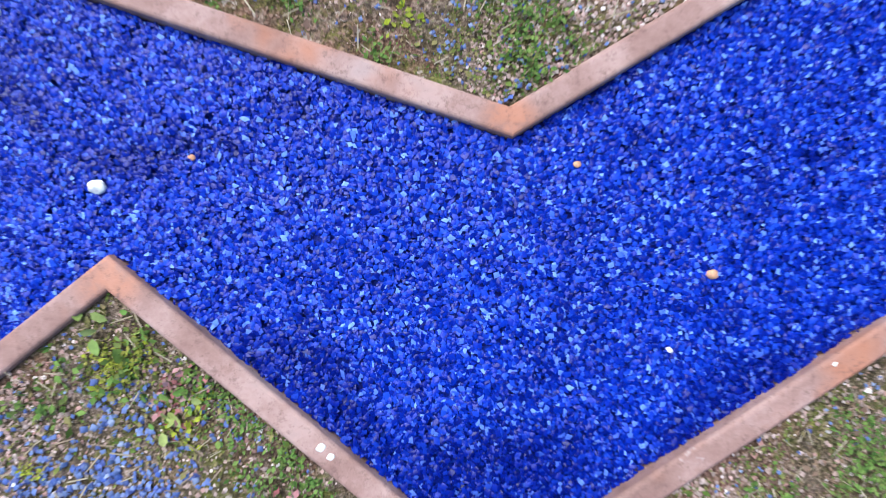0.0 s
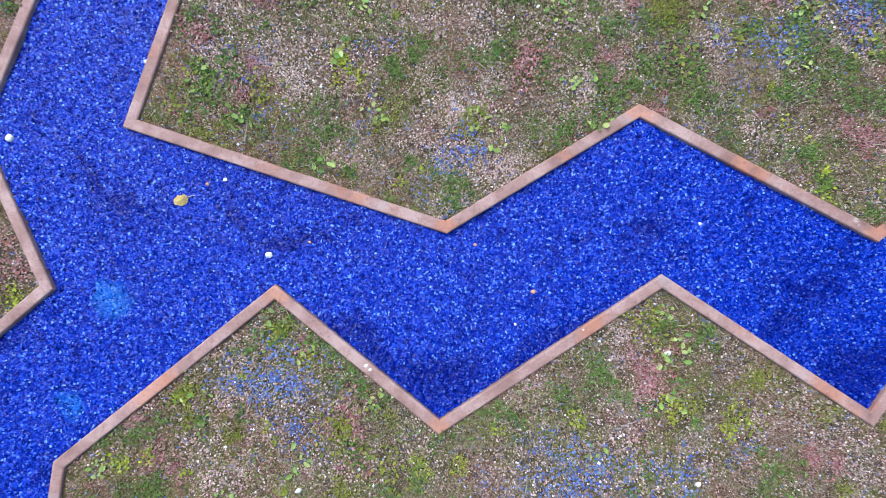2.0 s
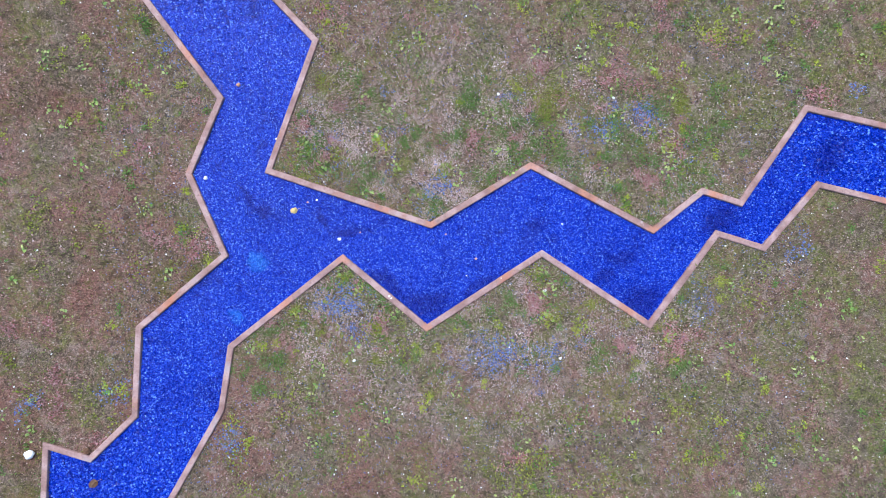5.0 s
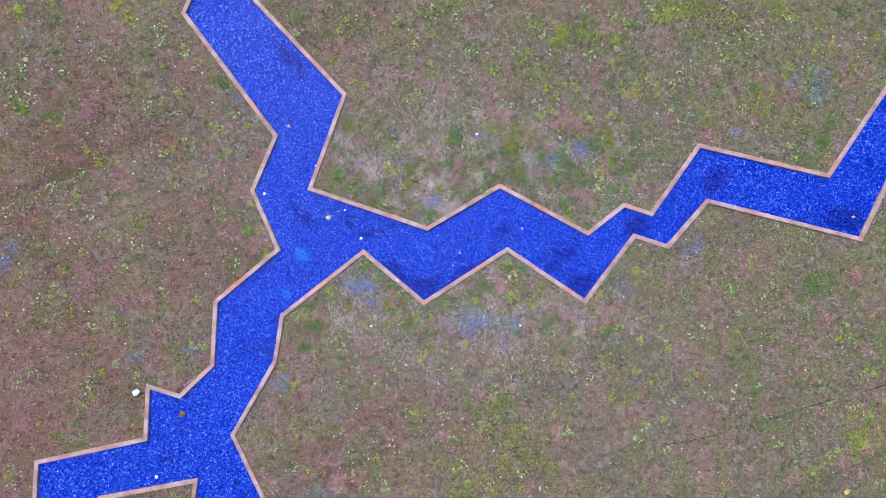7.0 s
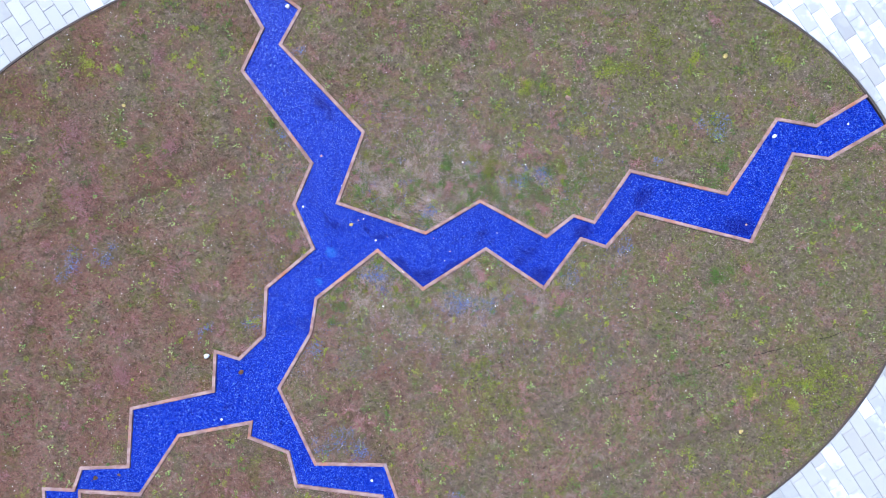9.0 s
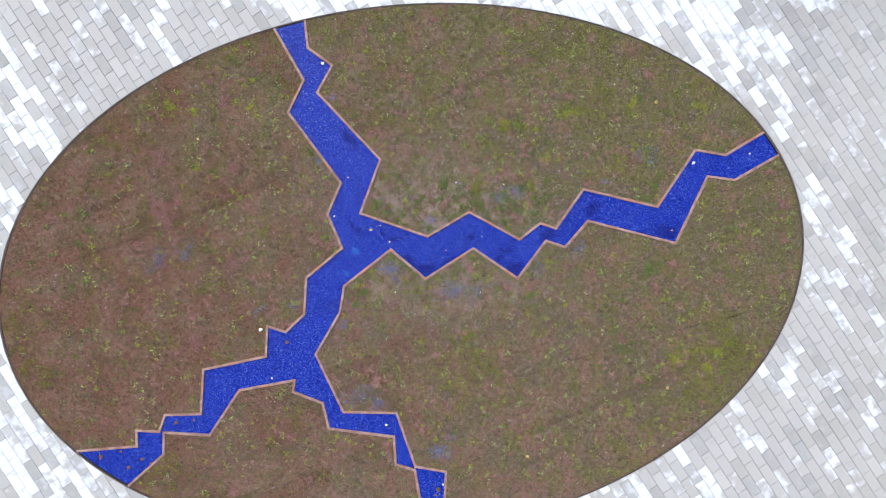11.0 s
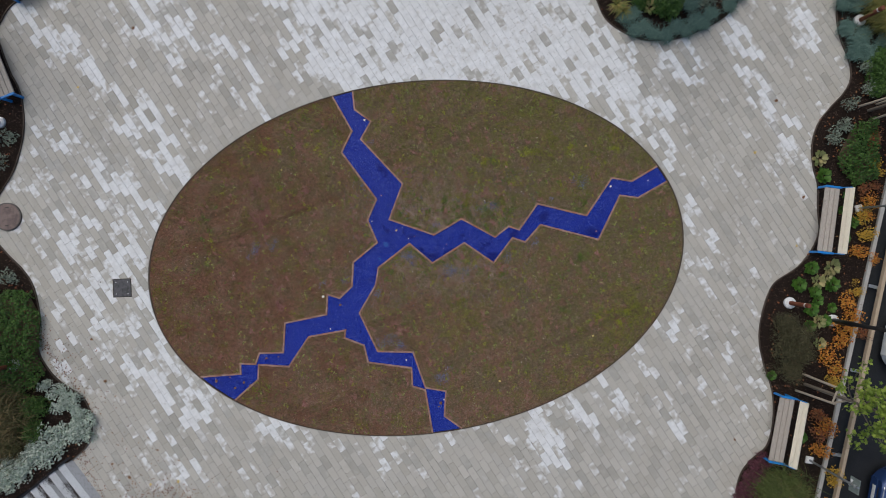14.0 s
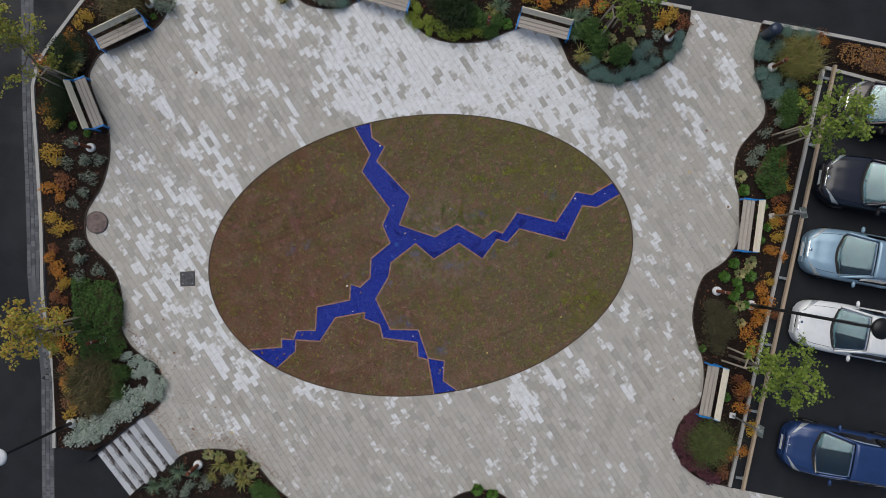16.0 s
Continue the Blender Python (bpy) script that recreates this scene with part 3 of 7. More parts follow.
KERB_S = [(-0.04, -5.69), (-0.25, -4.47), (-0.62, -4.36), (-0.65, -3.83), (-1.90, -3.67), (-2.02, -3.18), (-2.59, -2.96), (-2.56, -2.74), (-3.62, -2.93),
          (-4.19, -3.79), (-5.07, -3.74), (-5.08, -4.16), (-5.74, -4.75)]


def to_rim(p):
    n = float(oval_norm(*p))
    return (CX + (p[0] - CX) / n * 0.997, CY + (p[1] - CY) / n * 0.997)


KERBS = {}
LAWNS = {}
for _name, _line in (("north_west", KERB_NW), ("north_east", KERB_NE), ("south_east", KERB_SE), ("south", KERB_S)):
    _line = [to_rim(_line[0])] + _line[1:-1] + [to_rim(_line[-1])]
    KERBS[_name] = _line
    _a, _b = [math.atan2(*[float(c) for c in oval_uv(*p)][::-1]) for p in (_line[-1], _line[0])]
    _d = (_b - _a + math.pi) % (2 * math.pi) - math.pi
    LAWNS[_name] = _line + [oval(_a + _d * i / 60, 0.997) for i in range(1, 60)]

# edges of the planted beds towards the paving
EDGE_W = smooth_line([(-9.0, 9.6), (-9.51, 8.67), (-10.09, 7.74), (-10.81, 7.33), (-11.53, 6.98), (-12.15, 6.71), (-12.46, 6.30), (-12.60, 5.78), (-12.25, 4.75), (-11.99, 4.24),
                      (-11.86, 3.62), (-11.86, 3.00), (-11.95, 2.49), (-12.15, 1.87), (-12.46, 1.35), (-12.69, 0.94), (-12.75, 0.42), (-12.67, -0.09), (-12.36, -0.50),
                      (-11.95, -0.91), (-11.64, -1.33), (-11.47, -1.84), (-11.39, -2.46), (-11.45, -3.08), (-11.37, -3.49), (-11.02, -4.01), (-10.61, -4.36),
                      (-10.19, -4.62), (-9.95, -5.04), (-9.88, -5.55), (-10.03, -6.07), (-10.46, -6.48)])
EDGE_S = smooth_line([(-9.31, -7.98), (-8.96, -7.82), (-8.34, -7.72), (-7.62, -7.74), (-7.00, -7.92), (-6.48, -8.33), (-6.07, -8.81), (-5.66, -9.26), (-5.14, -9.67), (-4.5, -10.3), (-4.2, -11.2)])
EDGE_S2 = smooth_line([(0.2, -10.4), (0.35, -9.9), (0.63, -9.51), (1.24, -9.26), (1.97, -9.22), (2.58, -9.47), (2.95, -9.9), (3.1, -10.4)])
EDGE_N = smooth_line([(-6.1, 10.4), (-5.6, 9.3), (-4.94, 8.67), (-4.53, 8.46), (-3.91, 8.34), (-3.29, 8.42), (-2.57, 8.72), (-2.1, 8.85), (-1.6, 8.7), (-1.13, 8.36), (-0.71, 7.74), (-0.30, 7.39),
                      (0.32, 7.16), (1.04, 7.10), (1.86, 7.18), (2.38, 7.39), (3.10, 7.64), (3.92, 7.68), (4.44, 7.33), (4.71, 6.81), (4.95, 6.30), (5.37, 5.95), (5.98, 5.68),
                      (6.60, 5.64), (7.22, 5.74), (7.84, 5.99), (8.46, 6.36), (8.97, 7.02), (9.24, 7.64), (9.32, 8.26)])
EDGE_E = smooth_line([(11.92, 7.80), (11.71, 7.02), (11.65, 6.30), (11.76, 5.68), (12.00, 5.06), (12.06, 4.55), (11.86, 4.13), (11.45, 3.68), (11.10, 3.21), (10.93, 2.59), (10.97, 1.97),
                      (11.10, 1.46), (11.10, 0.73), (11.14, 0.12), (10.93, -0.40), (10.52, -0.91), (9.90, -1.33), (9.65, -1.74), (9.45, -2.46), (9.41, -3.08), (9.53, -3.70), (9.76, -4.42),
                      (9.82, -5.04), (9.76, -5.65), (9.59, -6.13), (9.18, -6.48), (8.87, -6.89), (8.75, -7.41), (8.83, -7.92), (9.18, -8.44), (9.69, -8.81), (10.21, -8.97), (10.72, -9.06)])


def north_y(x):
    return 10.10 - 0.19 * x


BED_W = EDGE_W + [(-12.2, -7.62), (-12.9, -8.05), (-14.28, -7.9), (-14.22, -4.0), (-14.22, -0.2), (-14.55, 5.5), (-14.42, 6.2), (-14.15, 6.70), (-12.72, 8.67), (-11.9, 9.7), (-10.7, 11.4)]
BED_S = EDGE_S + [(-4.2, -12.4), (-11.5, -12.4), (-12.3, -11.0), (-11.55, -9.75), (-10.6, -8.95)]
BED_S2 = EDGE_S2 + [(3.1, -12.4), (0.2, -12.4)]
BED_N = EDGE_N + [(7.84, north_y(7.84) - 0.05), (0, north_y(0) - 0.05), (-6.1, north_y(-6.1) - 0.05)]
BED_E = EDGE_E + [(14.07, 6.2), (14.42, 7.3)]
BED_NE = [(14.3, 7.28), (30, 4.35), (30, 2.3), (16.45, 5.65), (14.25, 6.22)]
BEDS = {"west": BED_W, "south": BED_S, "south_small": BED_S2, "north": BED_N, "east": BED_E, "hedge": BED_NE}
PLAZA = [(-10.6, 12.05), (11.96, 7.82), (14.05, 6.1), (10.75, -9.12), (22, -11.3), (22, -13.5), (-5, -13.5), (-9.3, -8.0), (-10.46, -6.48), (-12.7, -3.0), (-13.3, 6.6), (-11.6, 9.4)]

# straight borders at which the paving is cut
STRAIGHT = [((-10.6, 12.09), (11.96, 7.82), lambda x, y: x < 12.3 and y > 6.5), ((14.09, 6.1), (10.72, -9.12), lambda x, y: y > -9.0 and x > 9),
            ((10.75, -9.12), (22, -11.3), lambda x, y: x > 10.7 and y < -8.6), ((-9.3, -8.0), (-10.46, -6.48), lambda x, y: x < -9 and -8.3 < y < -6.2),
            ((22, -13.2), (-6, -13.2), lambda x, y: y < -12.5)]

# ---- ground ----
def build_ground():
    """Asphalt: one sheet, fine near the place and wide to the horizon, sunk under the oval."""
    near = np.arange(-26, 26.01, 0.5)
    far = np.array([30, 40, 60, 100, 200, 500, 1500.0])
    xs = np.concatenate([-far[::-1], near, far])
    gx, gy = np.meshgrid(xs, xs, indexing="ij")
    z = ground_z(gx, gy) - 0.012
    z = np.where(oval_norm(gx, gy) < 1.14, -0.3, z)
    # the yard at the foot of the stairs lies lower
    c, s = math.cos(radians(-52.5)), math.sin(radians(-52.5))
    a, b = (gx + 10.50) * c + (gy + 6.42) * s, (gx + 10.50) * s - (gy + 6.42) * c
    z = np.where((a > -0.35) & (a < 2.4) & (b > -0.1) & (b < 4.2), -0.93, z)
    n = len(xs)
    v = np.stack([gx, gy, z], 2).reshape(-1, 3)
    i, j = np.meshgrid(np.arange(n - 1), np.arange(n - 1), indexing="ij")
    a = (i * n + j).ravel()
    f = np.stack([a, a + n, a + n + 1, a + 1], 1)
    ob = new("ground", mesh_np("ground", v, f, M_ASPHALT))
    tagged(ob, "dark grey asphalt of the road and car park", "ground", kind="structure")


build_ground()


def clip(poly, point, normal):
    """The part of a polygon that lies on the normal's side of a line."""
    out = []
    d = [(p[0] - point[0]) * normal[0] + (p[1] - point[1]) * normal[1] for p in poly]
    for k, p in enumerate(poly):
        q, dp, dq = poly[(k + 1) % len(poly)], d[k], d[(k + 1) % len(poly)]
        if dp >= 0:
            out.append(p)
        if (dp >= 0) != (dq >= 0):
            t = dp / (dp - dq)
            out.append((p[0] + t * (q[0] - p[0]), p[1] + t * (q[1] - p[1])))
    return out


PAVE_TURN = radians(-57)
PL, PW, GAP = 0.40, 0.20, 0.0045


def paver_rings(poly, z, tip):
    """Vertices and faces of one paver with a bevelled top."""
    c = np.mean(poly, 0)
    n = len(poly)
    v, f = [], []
    for k, (inset, dz) in enumerate(((0.0, -0.06), (0.0, -0.005), (0.005, 0.0))):
        for p in poly:
            d = np.array(p) - c
            r = np.hypot(*d) + 1e-9
            q = c + d * max(0.1, 1 - inset * 1.3 / r)
            v.append((q[0], q[1], z + dz + (tip[0] * d[0] + tip[1] * d[1])))
    for k in range(2):
        f += [(k * n + i, k * n + (i + 1) % n, (k + 1) * n + (i + 1) % n, (k + 1) * n + i) for i in range(n)]
    f.append(tuple(range(2 * n, 3 * n)))
    return v, f


def build_pavement():
    ex, ey = np.array((math.cos(PAVE_TURN), math.sin(PAVE_TURN))), np.array((-math.sin(PAVE_TURN), math.cos(PAVE_TURN)))
    base = bmesh.new()
    rings = [[base.verts.new((*oval(a, k), -0.014)) for a in np.linspace(0, 2 * math.pi, 160, endpoint=False)] for k in (1.0, 1.35)]
    for i in range(160):
        base.faces.new((rings[0][i], rings[1][i], rings[1][(i + 1) % 160], rings[0][(i + 1) % 160]))
    pavement = part("pavement", base, M_SAND)
    tagged(pavement, "pale and grey concrete block paving with white salt bloom", "pavement", kind="structure")
    whole, cut = [], []
    rr, kk = np.meshgrid(np.arange(-130, 131), np.arange(-70, 71), indexing="ij")
    mx, my = [(ex[i] * (kk + 0.5 * (rr % 2)) * PL + ey[i] * rr * PW) for i in (0, 1)]
    hl, hw = (PL - GAP) / 2, (PW - GAP) / 2
    corners = [(0, 0)] + [ex * a + ey * b for a, b in ((-hl, -hw), (hl, -hw), (hl, hw), (-hl, hw))]
    use = np.any([inside(PLAZA, mx + c[0], my + c[1]) for c in corners], 0)
    for bed in BEDS.values():
        use &= ~np.all([inside(bed, mx + c[0], my + c[1]) for c in corners], 0)
    for r in range(-130, 131):
        for k in range(-70, 71):
            mid = ex * ((k + 0.5 * (r % 2)) * PL) + ey * (r * PW)
            if not use[r + 130, k + 70]:
                continue
            q = [tuple(mid + ex * a + ey * b) for a, b in ((-hl, -hw), (hl, -hw), (hl, hw), (-hl, hw))]
            full = len(q)
            for (ax, ay), (bx, by), near in STRAIGHT:
                if near(*mid):
                    q = clip(q, (ax, ay), (by - ay, ax - bx)) if len(q) > 2 else q
            if len(q) < 3:
                continue
            trimmed = len(q) != full or min(np.hypot(q[0][0] - mid[0] - corners[1][0], q[0][1] - mid[1] - corners[1][1]), 1) > 1e-6
            trimmed |= max(abs(np.hypot(p[0] - mid[0], p[1] - mid[1]) - np.hypot(hl, hw)) for p in q) > 1e-6
            x, y = np.array([p[0] for p in q] + [mid[0]]), np.array([p[1] for p in q] + [mid[1]])
            nn = oval_norm(x, y)
            if nn.max() < 1.004:
                continue
            if nn.min() < 1.004:
                u, w = oval_uv(*mid)
                a = math.atan2(float(w), float(u))
                p = np.array(oval(a, 1.0035))
                t = np.array(oval(a + 0.01)) - np.array(oval(a - 0.01))
                nrm = np.array((t[1], -t[0])) / np.hypot(*t)
                q = clip(q, p, nrm)
                if len(q) < 3:
                    continue
                cut.append((q, mid))
            elif trimmed:
                cut.append((q, mid))
            else:
                whole.append((float(nn[-1]), mid, q))
    whole.sort(key=lambda w: w[0])
    hl, hw = (PL - GAP) / 2, (PW - GAP) / 2
    v, f = paver_rings([(-hl, -hw), (hl, -hw), (hl, hw), (-hl, hw)], 0, (0, 0))
    one = bpy.data.meshes.new("paver")
    one.from_pydata(v, [], f)
    one.materials.append(M_PAVER)
    for _, mid, _q in whole[:300]:
        ob = link_obj("paver", one, pavement)
        ob.matrix_basis = pose(mid[0], mid[1], rng.normal() * 0.0012, rng.normal() * 0.25, rng.normal() * 0.25, math.degrees(PAVE_TURN) + rng.normal() * 0.15)
    vs, fs = [], []
    for q in [c[0] for c in cut] + [w[2] for w in whole[300:]]:
        v, f = paver_rings(q, rng.normal() * 0.0012, rng.normal(size=2) * 0.004)
        fs += [tuple(i + len(vs) for i in face) for face in f]
        vs += v
    me = bpy.data.meshes.new("paver_field")
    me.from_pydata(vs, [], fs)
    me.materials.append(M_PAVER)
    tagged(link_obj("paver_field", me, pavement), kind="stuff")


# ---- the oval: rim, lawn, channel ----
def lawn_z(x, y):
    return 0.004 + 0.010 * noise.noise((x * 1.3, y * 1.3, 0)) + 0.006 * noise.noise((x * 5, y * 5, 3))


for _name, _poly in LAWNS.items():
    ob = part("lawn_" + _name, sheet(_poly, 0.3, lawn_z), M_SOIL, smooth=True)
    tagged(ob, "patchy lawn of moss, low weeds and gravel beside the channel", "lawn", kind="structure")

rim = bmesh.new()
_rings = [[rim.verts.new((*oval(a, k), z)) for a in np.linspace(0, 2 * math.pi, 200, endpoint=False)] for k, z in ((0.997, -0.08), (0.997, 0.012), (1.0015, 0.012), (1.0015, -0.08))]
for _p, _q in zip(_rings, _rings[1:]):
    for i in range(200):
        rim.faces.new((_p[i], _q[i], _q[(i + 1) % 200], _p[(i + 1) % 200]))
tagged(part("lawn_rim", rim, M_EDGE), "thin dark steel rim round the oval lawn", "trim", kind="structure")


def glass_z(x, y):
    return -0.006 + 0.009 * noise.noise((x * 1.7, y * 1.7, 9)) + 0.009 * noise.noise((x * 7, y * 7, 5))


tagged(part("channel_bed", sheet([oval(a, 0.996) for a in np.linspace(0, 2 * math.pi, 160, endpoint=False)], 0.2, lambda x, y: glass_z(x, y) - 0.016), M_GLASS, smooth=True),
       "bed of crushed blue glass in the zigzag channel", "channel bed", kind="structure")

KW = 0.0245
KERB_TOP = 0.021


def build_kerb(name, line):
    """A bent line of rusty steel plates, mitred at the corners."""
    kerb = thing("steel_edging", pose(*line[0], 0), "rusty weathering-steel edging along the blue glass channel", "edging", "edgings of the channel")
    left, right = offset_line(line, KW), offset_line(line, -KW)
    o = Vector((*line[0], 0))
    for i in range(len(line) - 1):
        bm = bmesh.new()
        c = [Vector((*p, 0)) - o for p in (left[i], left[i + 1], right[i + 1], right[i])]
        bot = [bm.verts.new(p + Vector((0, 0, -0.07))) for p in c]
        top = [bm.verts.new(p + Vector((0, 0, KERB_TOP))) for p in c]
        bm.faces.new(top)
        for k in range(4):
            bm.faces.new((bot[k], bot[(k + 1) % 4], top[(k + 1) % 4], top[k]))
        bmesh.ops.recalc_face_normals(bm, faces=bm.faces)
        # rounded along both sides, butted at the mitres
        run = c[1] - c[0]
        es = [e for e in bm.edges if all(abs(v.co.z - KERB_TOP) < 1e-5 for v in e.verts) and abs((e.verts[1].co - e.verts[0].co).normalized().dot(run.normalized())) > 0.999]
        bmesh.ops.bevel(bm, geom=es, offset=0.008, segments=3, affect="EDGES", profile=0.5)
        part("plate", bm, M_CORTEN, kerb)
    return kerb


for _name, _line in KERBS.items():
    build_kerb(_name, _line)


def in_channel(x, y, margin=0.0):
    ok = oval_norm(x, y) < 0.994
    for poly in LAWNS.values():
        ok &= ~inside(poly, x, y)
    if margin:
        for line in KERBS.values():
            ok &= line_dist(line, x, y) > margin
    return ok


def build_glass():
    """Chips, finest and closest where the camera starts low, coarser and fewer further out."""
    step = 0.02
    gx, gy = [g.ravel() for g in np.meshgrid(np.arange(-7.7, 7.3, step), np.arange(-5.9, 4.7, step))]
    on = in_channel(gx, gy)
    gx, gy = gx[on], gy[on]
    d = np.hypot((gx - 0.1) / 1.5, gy + 0.1)
    density = 19000 + 23000 * smoothstep(2.6, 1.0, d)
    count = rng.poisson(density * step * step)
    x, y, density = np.repeat(gx, count), np.repeat(gy, count), np.repeat(density, count)
    x, y = x + rng.uniform(-0.5, 0.5, len(x)) * step, y + rng.uniform(-0.5, 0.5, len(x)) * step
    keep = in_channel(x, y, KW + 0.001)
    x, y, density = x[keep], y[keep], density[keep]
    n = len(x)
    size = rng.uniform(0.006, 0.0125, n) * np.sqrt(42000 / density)
    z = np.array([glass_z(a, b) for a, b in zip(x, y)]) + rng.uniform(-0.003, 0.003, n)
    v, f = scatter(*SHARD, np.stack([x, y, z], 1), frames(n, 2.8, 0.75), np.stack([size * rng.uniform(0.8, 1.5, n), size * rng.uniform(0.6, 1.2, n), size * rng.uniform(0.3, 0.55, n)], 1))
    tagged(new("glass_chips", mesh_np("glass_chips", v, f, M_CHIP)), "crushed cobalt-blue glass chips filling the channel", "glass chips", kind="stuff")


build_glass()

# ---- beds ----
def bed_z(x, y):
    return float(ground_z(x, y)) + 0.03 + 0.035 * noise.noise((x * 0.9, y * 0.9, 2)) + 0.02 * noise.noise((x * 4, y * 4, 7))


for _name, _poly in BEDS.items():
    tagged(part("bed_" + _name, sheet(_poly, 0.3, bed_z), M_MULCH, smooth=True), "planted bed of dark bark mulch", "planting bed", kind="structure")
for _name, _line in (("west", EDGE_W), ("south", EDGE_S), ("south_small", EDGE_S2), ("north", EDGE_N), ("east", EDGE_E)):
    tagged(part("bed_edging_" + _name, strip(_line, -0.012, 0.012, -0.05, 0.05, ground_z), M_EDGE), "thin dark steel edging of a planted bed", "trim", kind="structure")

# ---- kerbs, gutter, stairs ----
WEST_KERB = smooth_line([(-10.55, 11.6), (-11.75, 9.9), (-12.77, 8.67), (-14.05, 6.95), (-14.45, 6.3), (-14.62, 5.5), (-14.44, 2.6), (-14.30, -0.2), (-14.29, -4.0), (-14.33, -7.9)], 0.6)
tagged(part("kerb_west", strip(WEST_KERB, -0.06, 0.06, -0.2, 0.10, ground_z), M_KERB), "pale granite kerb between bed and road", "kerb", kind="structure")
NORTH_KERB = [(x, north_y(x)) for x in (-6.1, -3, 0, 3, 6, 9.32)]
tagged(part("kerb_north", strip(NORTH_KERB, -0.06, 0.06, -0.2, 0.09), M_KERB), "pale granite kerb between bed and road", "kerb", kind="structure")
tagged(part("kerb_north_east", strip([(11.96, 7.84), (14.4, 7.38), (16.45, 6.98), (30, 4.4)], -0.06, 0.06, -0.2, 0.09), M_KERB), "pale granite kerb between bed and road", "kerb", kind="structure")
tagged(part("kerb_hedge", strip([(14.2, 6.18), (16.45, 5.58), (30, 2.2)], -0.06, 0.06, -0.2, 0.09), M_KERB), "pale granite kerb of the hedge bed", "kerb", kind="structure")
tagged(part("kerb_south", strip([(-12.0, -13.26), (0, -13.26), (22, -13.26)], -0.06, 0.06, -0.9, 0.06), M_KERB), "pale granite kerb along the paving", "kerb", kind="structure")
tagged(part("kerb_east", strip([(14.13, 6.1), (13.3, 2.4), (12.3, -2.0), (11.5, -5.6), (10.72, -9.06)], -0.055, 0.055, -0.2, 0.10), M_KERB), "pale concrete kerb between bed and car park", "kerb", kind="structure")


def build_gutter():
    line = smooth_line([(-15.0, 11.5), (-14.88, 8.7), (-14.82, 5.0), (-14.66, 0.0), (-14.64, -4.0), (-14.60, -9.4), (-14.55, -13)], 0.21)
    base = part("gutter", strip(line, -0.235, 0.235, -0.2, -0.002, ground_z), M_COBBLE)
    tagged(base, "dark stone setts of the road gutter", "gutter", kind="structure")
    hl, hw = 0.098, 0.068
    v, f = paver_rings([(-hl, -hw), (hl, -hw), (hl, hw), (-hl, hw)], 0.012, (0, 0))
    me = bpy.data.meshes.new("sett")
    me.from_pydata(v, [], f)
    me.materials.append(M_COBBLE)
    for row, off in enumerate((-0.15, 0.0, 0.15)):
        pts = offset_line(line, off)
        for a, b in zip(pts, pts[1:]):
            mid = np.array((a, b)).mean(0) + (np.array(b) - a) * 0.5 * (row % 2)
            ang = math.degrees(math.atan2(b[1] - a[1], b[0] - a[0]))
            ob = link_obj("sett", me, base)
            ob.matrix_basis = pose(mid[0], mid[1], float(ground_z(*mid)) + rng.normal() * 0.003, rng.normal() * 1.2, rng.normal() * 1.2, ang + rng.normal() * 1.5)


build_gutter()


